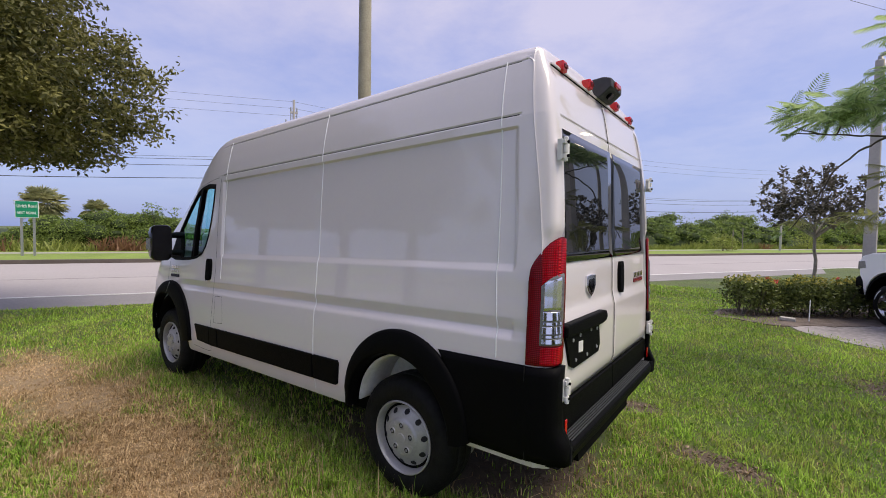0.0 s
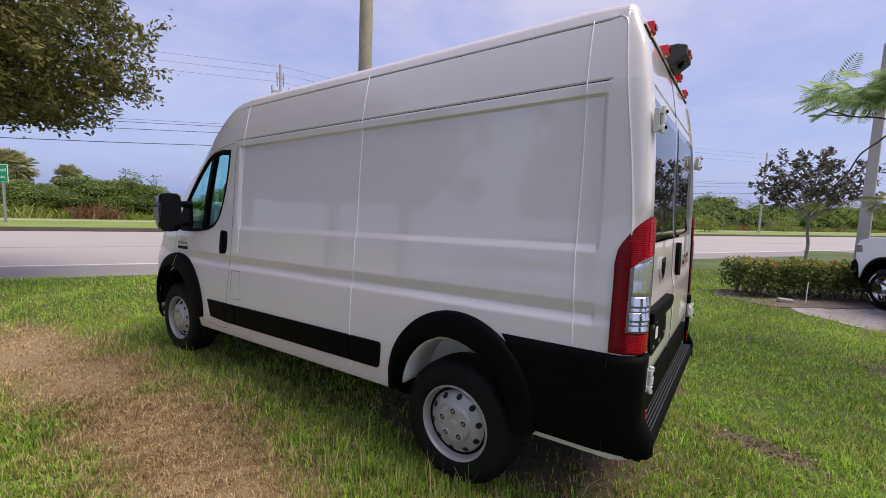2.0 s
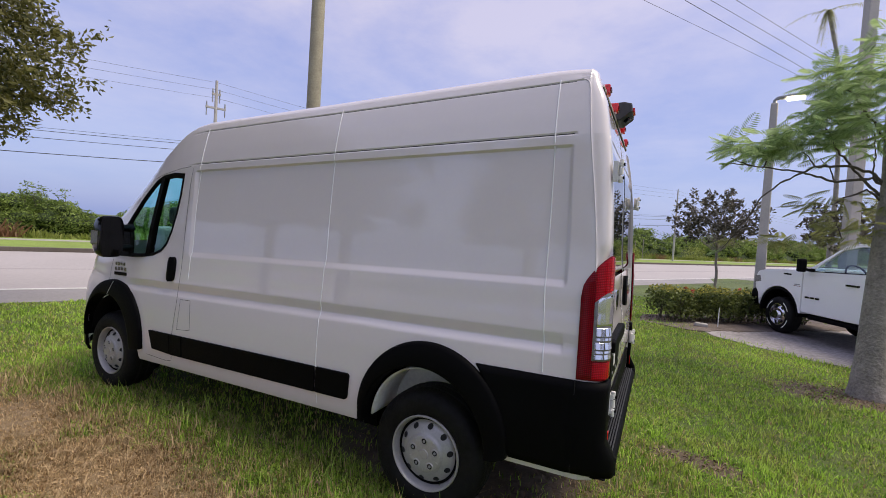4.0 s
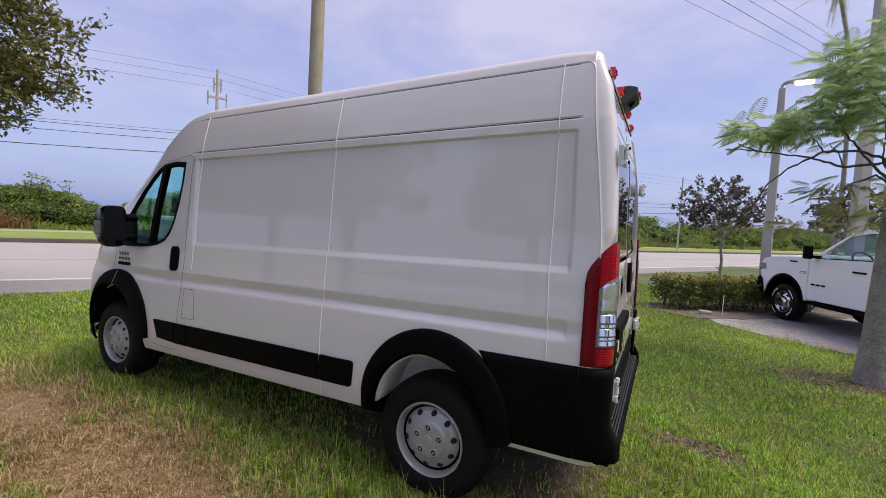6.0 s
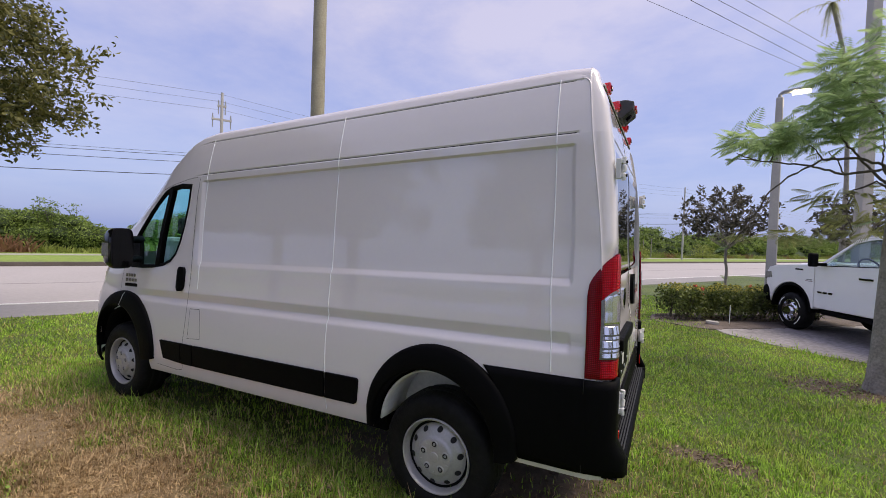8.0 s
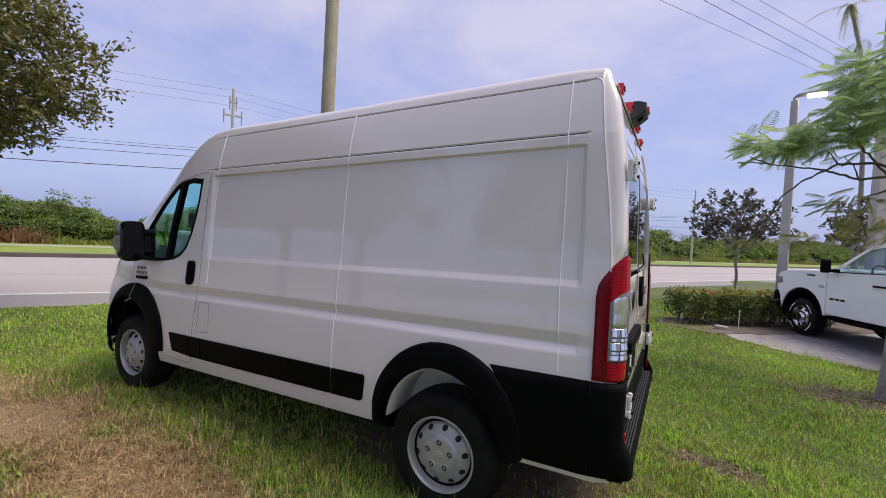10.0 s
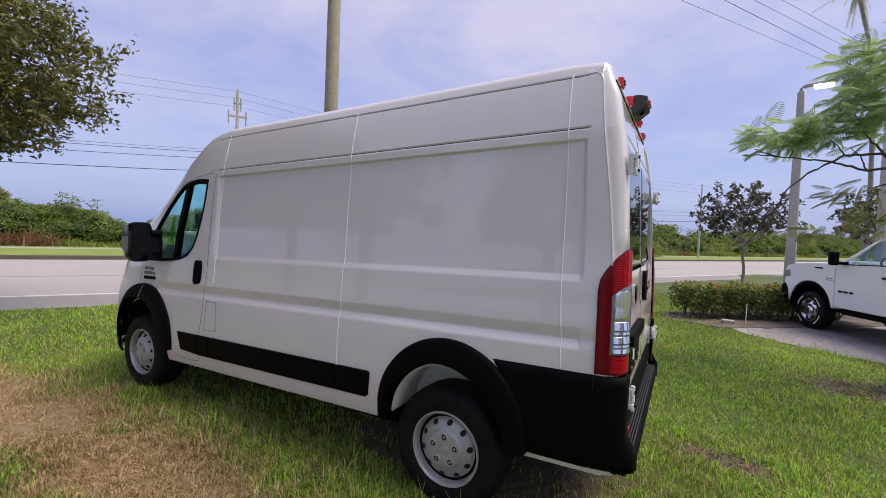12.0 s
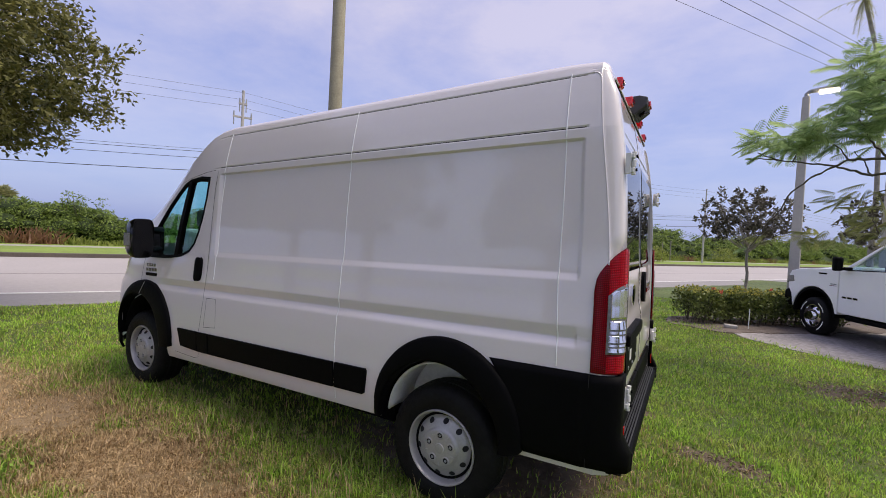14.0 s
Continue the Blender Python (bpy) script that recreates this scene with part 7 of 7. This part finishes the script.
def build_tall_palm():
    palm = thing("tall_palm", "tall thin leaning palm with a small ragged crown", "palm tree", at=pose(9.1, 28.4, 1.1))
    pts = [(0.3, 0, -1.3), (0.35, 0, 4), (0.25, 0, 8), (-0.1, 0, 11.5), (-0.65, 0, 14.1)]
    v, q = tube(pts, [0.16, 0.11, 0.095, 0.085, 0.09], 10)
    mesh_ob("trunk", v, q, PALE_BARK, palm, smooth=60)
    top = np.array(pts[-1])
    out = []
    ways = [(2 * math.pi * k / 14 + rng.normal() * 0.2, rng.uniform(0.2, 0.5), rng.uniform(-0.2, 0.5), rng.uniform(1.2, 2.3), 0.24) for k in range(14)]
    ways += [(a, reach, rise, fall, 0.17) for a, reach, rise, fall in ((2.89, 1.9, 0.55, 1.0), (-0.3, 1.9, 0.4, 0.6), (-0.1, 2.1, 0.9, 1.4), (0.9, 1.2, 0.6, 1.2), (-2.4, 0.9, 0.5, 1.3))]
    for a, reach, rise, fall, leaflet in ways:
        for m in range(24):
            f = m / 24 + rng.uniform(0, 0.02)
            p = top + np.array([math.cos(a) * f * reach, math.sin(a) * f * reach, rise * f - fall * f * f])
            sd = np.array([math.cos(a), math.sin(a), 0]) * 0.012
            out.append([p - sd * 4, p + np.array([0, 0, 0.012]), p + sd * 5, p - np.array([0, 0, 0.012])])
            for side in (-1, 1):
                if rng.uniform() < 0.2:
                    continue
                w = np.array([-math.sin(a) * side, math.cos(a) * side, -rng.uniform(0.5, 1.4)]) * leaflet * rng.uniform(0.6, 1.2) * math.sin(math.pi * (0.2 + 0.7 * f)) + sd * 8
                out.append([p - sd, p + w * 0.5 - sd, p + w, p + sd])
    soup("fronds", np.array(out), QUAD2, PALM_LEAF, palm, "ragged feather fronds")


build_tall_palm()


def build_verge_bush(x, y, size):
    bush = thing("verge_bush", "yellowing leafy bush in the verge", "bush", at=pose(x, y, 0.14))
    v, q = tube([(0, 0, 0), (0, 0, size * 0.6)], [0.06, 0.03], 6)
    mesh_ob("stem", v, q, TWIG, bush)
    c, d = in_lobes([((0, 0, size * 0.75), (size, size, size * 0.7)), ((size * 0.5, 0.2, size * 0.6), (size * 0.6, size * 0.6, size * 0.5))], 900, 0.3)
    soup("foliage", leaf_cloud(c, 0.2, 0.8, 0, 0.5), QUAD2, SCRUB_LEAF, bush, "yellow-green leaves")


build_verge_bush(*road_pt(41.5, 25.2)[:2], 1.25)
build_verge_bush(*road_pt(9.5, 29.2)[:2], 0.8)
build_verge_bush(*road_pt(62.5, 28.4)[:2], 1.5)

# ---- grass blades on the lawn ----


def build_blades():
    lawn_ob = thing("lawn_grass", "uneven mown grass, lush green with dry straw patches", "grass", kind="stuff")

    def field(count, centre, reach, a0, a1, power):
        a = rng.uniform(a0, a1, count) + rng.normal(size=count) * 0.11
        r = reach[0] + (reach[1] - reach[0]) * rng.uniform(0, 1, count) ** power
        return np.stack([centre[0] + r * np.cos(a), centre[1] + r * np.sin(a)], 1)
    p = np.concatenate([field(560000, (1.0, -2.0), (0.5, 15.5), radians(33), radians(186), 1.2), field(125000, (-2.1, -0.9), (0.0, 3.4), 0, 2 * math.pi, 0.7)])
    n = p @ NRM
    keep = n < NEAR - 0.06
    # off the pad and the bed, and thin where the ground is bare
    pad = (p[:, 0] * 0.75 + p[:, 1] > 9.42 + 0.1 * np.sin(p[:, 0] * 5) + rng.normal(size=len(p)) * 0.06) & (p[:, 0] > 1.9) & (p[:, 1] < 14)
    bed = ((p[:, 0] - 0.9) * 0.55 + 8.4 < p[:, 1]) & (p[:, 1] < 9.5 + (p[:, 0] - 0.9) * 0.75) & (p[:, 0] > 0.85) & (p[:, 0] < 6.5)
    keep &= ~pad & ~bed
    for x, y, a, b, turn in BARE:
        c, s = math.cos(-turn), math.sin(-turn)
        u, w = p[:, 0] - x, p[:, 1] - y
        q = np.hypot((u * c - w * s) / a, (u * s + w * c) / b)
        keep &= rng.uniform(0, 1, len(p)) < np.clip((q - 0.55) / 0.6, 0.10, 1)
    dead = np.zeros(len(p))
    for x, y, a, b, turn in DEAD:
        c, s = math.cos(-turn), math.sin(-turn)
        u, w = p[:, 0] - x, p[:, 1] - y
        dead = np.maximum(dead, np.clip(1.25 - np.hypot((u * c - w * s) / a, (u * s + w * c) / b), 0, 1))
    keep &= rng.uniform(0, 1, len(p)) > dead * 0.08
    # sparse growth under the van, thinned further to deepen the shade there
    keep &= ~((p[:, 1] > 0.25) & (p[:, 1] < 1.75) & (p[:, 0] < 0.8) & (p[:, 0] > -4.3) & (rng.uniform(0, 1, len(p)) < 0.75))
    p, dead = p[keep], dead[keep]
    count = len(p)
    far = np.hypot(p[:, 0] - 1.2, p[:, 1] + 2)
    tuft = 0.5 + 0.5 * np.sin(p[:, 0] * 3.1 + np.sin(p[:, 1] * 2.3)) * np.sin(p[:, 1] * 2.7 + 1.3 * np.sin(p[:, 0] * 1.7))
    clump = np.sin(p[:, 0] * 15 + 2 * np.sin(p[:, 1] * 7)) * np.sin(p[:, 1] * 17 + 2 * np.sin(p[:, 0] * 9)) + 0.6 * np.sin(p[:, 0] * 37 + p[:, 1] * 11) * np.sin(p[:, 1] * 41 - p[:, 0] * 8)
    h = rng.uniform(0.025, 0.066, count) * (0.75 + 0.55 * tuft) * (1 - 0.45 * dead) * np.clip(0.95 + 0.5 * clump, 0.35, 1.6)
    # long blades left standing beside the wheels and under the sill
    by_van = np.exp(-((p[:, 1] + 0.05) / 0.55) ** 2) * (p[:, 0] < 0.7) * (p[:, 0] > -4.4)
    h *= 1 + by_van * (0.15 + 1.8 * (rng.uniform(0, 1, count) > 0.96))
    h *= 1 + 1.2 * (rng.uniform(0, 1, count) > 0.992)
    w = (0.0017 + 0.00048 * far) * rng.uniform(0.7, 1.5, count)
    a = rng.uniform(0, 2 * math.pi, count)
    side = np.stack([np.cos(a), np.sin(a), np.zeros(count)], 1) * w[:, None]
    lean = np.stack([np.cos(a + 1.57 + rng.normal(size=count) * 0.6), np.sin(a + 1.57 + rng.normal(size=count) * 0.6), np.zeros(count)], 1)
    root = np.concatenate([p, ground_z(p)[:, None] - 0.005], 1)
    up = np.array([0, 0, 1.0])
    flop = rng.uniform(0.15, 0.9, count)[:, None] * (1 + 0.8 * dead[:, None])
    mid = root + up * h[:, None] * 0.55 + lean * h[:, None] * 0.25 * flop
    tip = root + up * h[:, None] * (1 - 0.3 * flop) + lean * h[:, None] * 0.9 * flop
    near = far < 4.3
    bent = np.stack([root - side, root + side, mid + side * 0.75, mid - side * 0.75, tip], 1)[near]
    soup("blades", bent, [(0, 1, 2), (0, 2, 3), (3, 2, 4)], BLADES, lawn_ob)
    slim = np.stack([root - side * 1.2, root + side * 1.2, tip], 1)[~near]
    soup("far_blades", slim, [(0, 1, 2)], BLADES, lawn_ob)


def build_weeds():
    """Broad little leaves in drifts between the blades."""
    plant = thing("lawn_weeds", "low broad-leaved weeds scattered through the grass", "weeds", kind="stuff")
    seeds = np.stack([rng.uniform(-6.5, 3.2, 300), rng.uniform(-1.7, 5.0, 300)], 1)
    seeds = seeds[(seeds @ NRM < NEAR - 0.5) & ~((seeds[:, 1] > 0.15) & (seeds[:, 1] < 1.85) & (seeds[:, 0] < 0.9))]
    for x, y, a, b, turn in DEAD:
        seeds = seeds[np.hypot((seeds[:, 0] - x) / a, (seeds[:, 1] - y) / b) > 1.25]
    per = 26
    p = (seeds[:, None] + rng.normal(size=(len(seeds), per, 2)) * 0.09).reshape(-1, 2)
    z = ground_z(p) + rng.uniform(0.012, 0.045, len(p))
    pts = np.concatenate([p, z[:, None]], 1)
    soup("leaves", leaf_cloud(pts, 0.024, 0.25, -0.25, 0.8), QUAD2, WEED, plant)


def build_litter():
    """Dry leaves and chips on the bare soil and the mulch."""
    litter = thing("leaf_litter", "dry brown leaf litter on bare soil", "leaf litter", kind="stuff")
    p = []
    for (x, y, a, b, turn), count in zip(BARE, (160, 70, 900, 260)):
        p.append(np.array([x, y]) + rng.normal(size=(count, 2)) * np.array([a, b]) * 0.6)
    u = rng.uniform(0, 1, (2600, 2))
    p.append(np.stack([0.95 + u[:, 0] * 3.2, 8.35 + u[:, 0] * 2.1 + u[:, 1] * 1.0], 1))
    p = np.concatenate(p)
    z = np.where(p[:, 1] > 8, 0.035, ground_z(p) + 0.012) + rng.uniform(-0.008, 0.012, len(p))
    soup("chips", leaf_cloud(np.concatenate([p, z[:, None]], 1), 0.034, 0.2, 0.0, 0.45), QUAD2, CHIP, litter)


build_blades()
build_weeds()
build_litter()
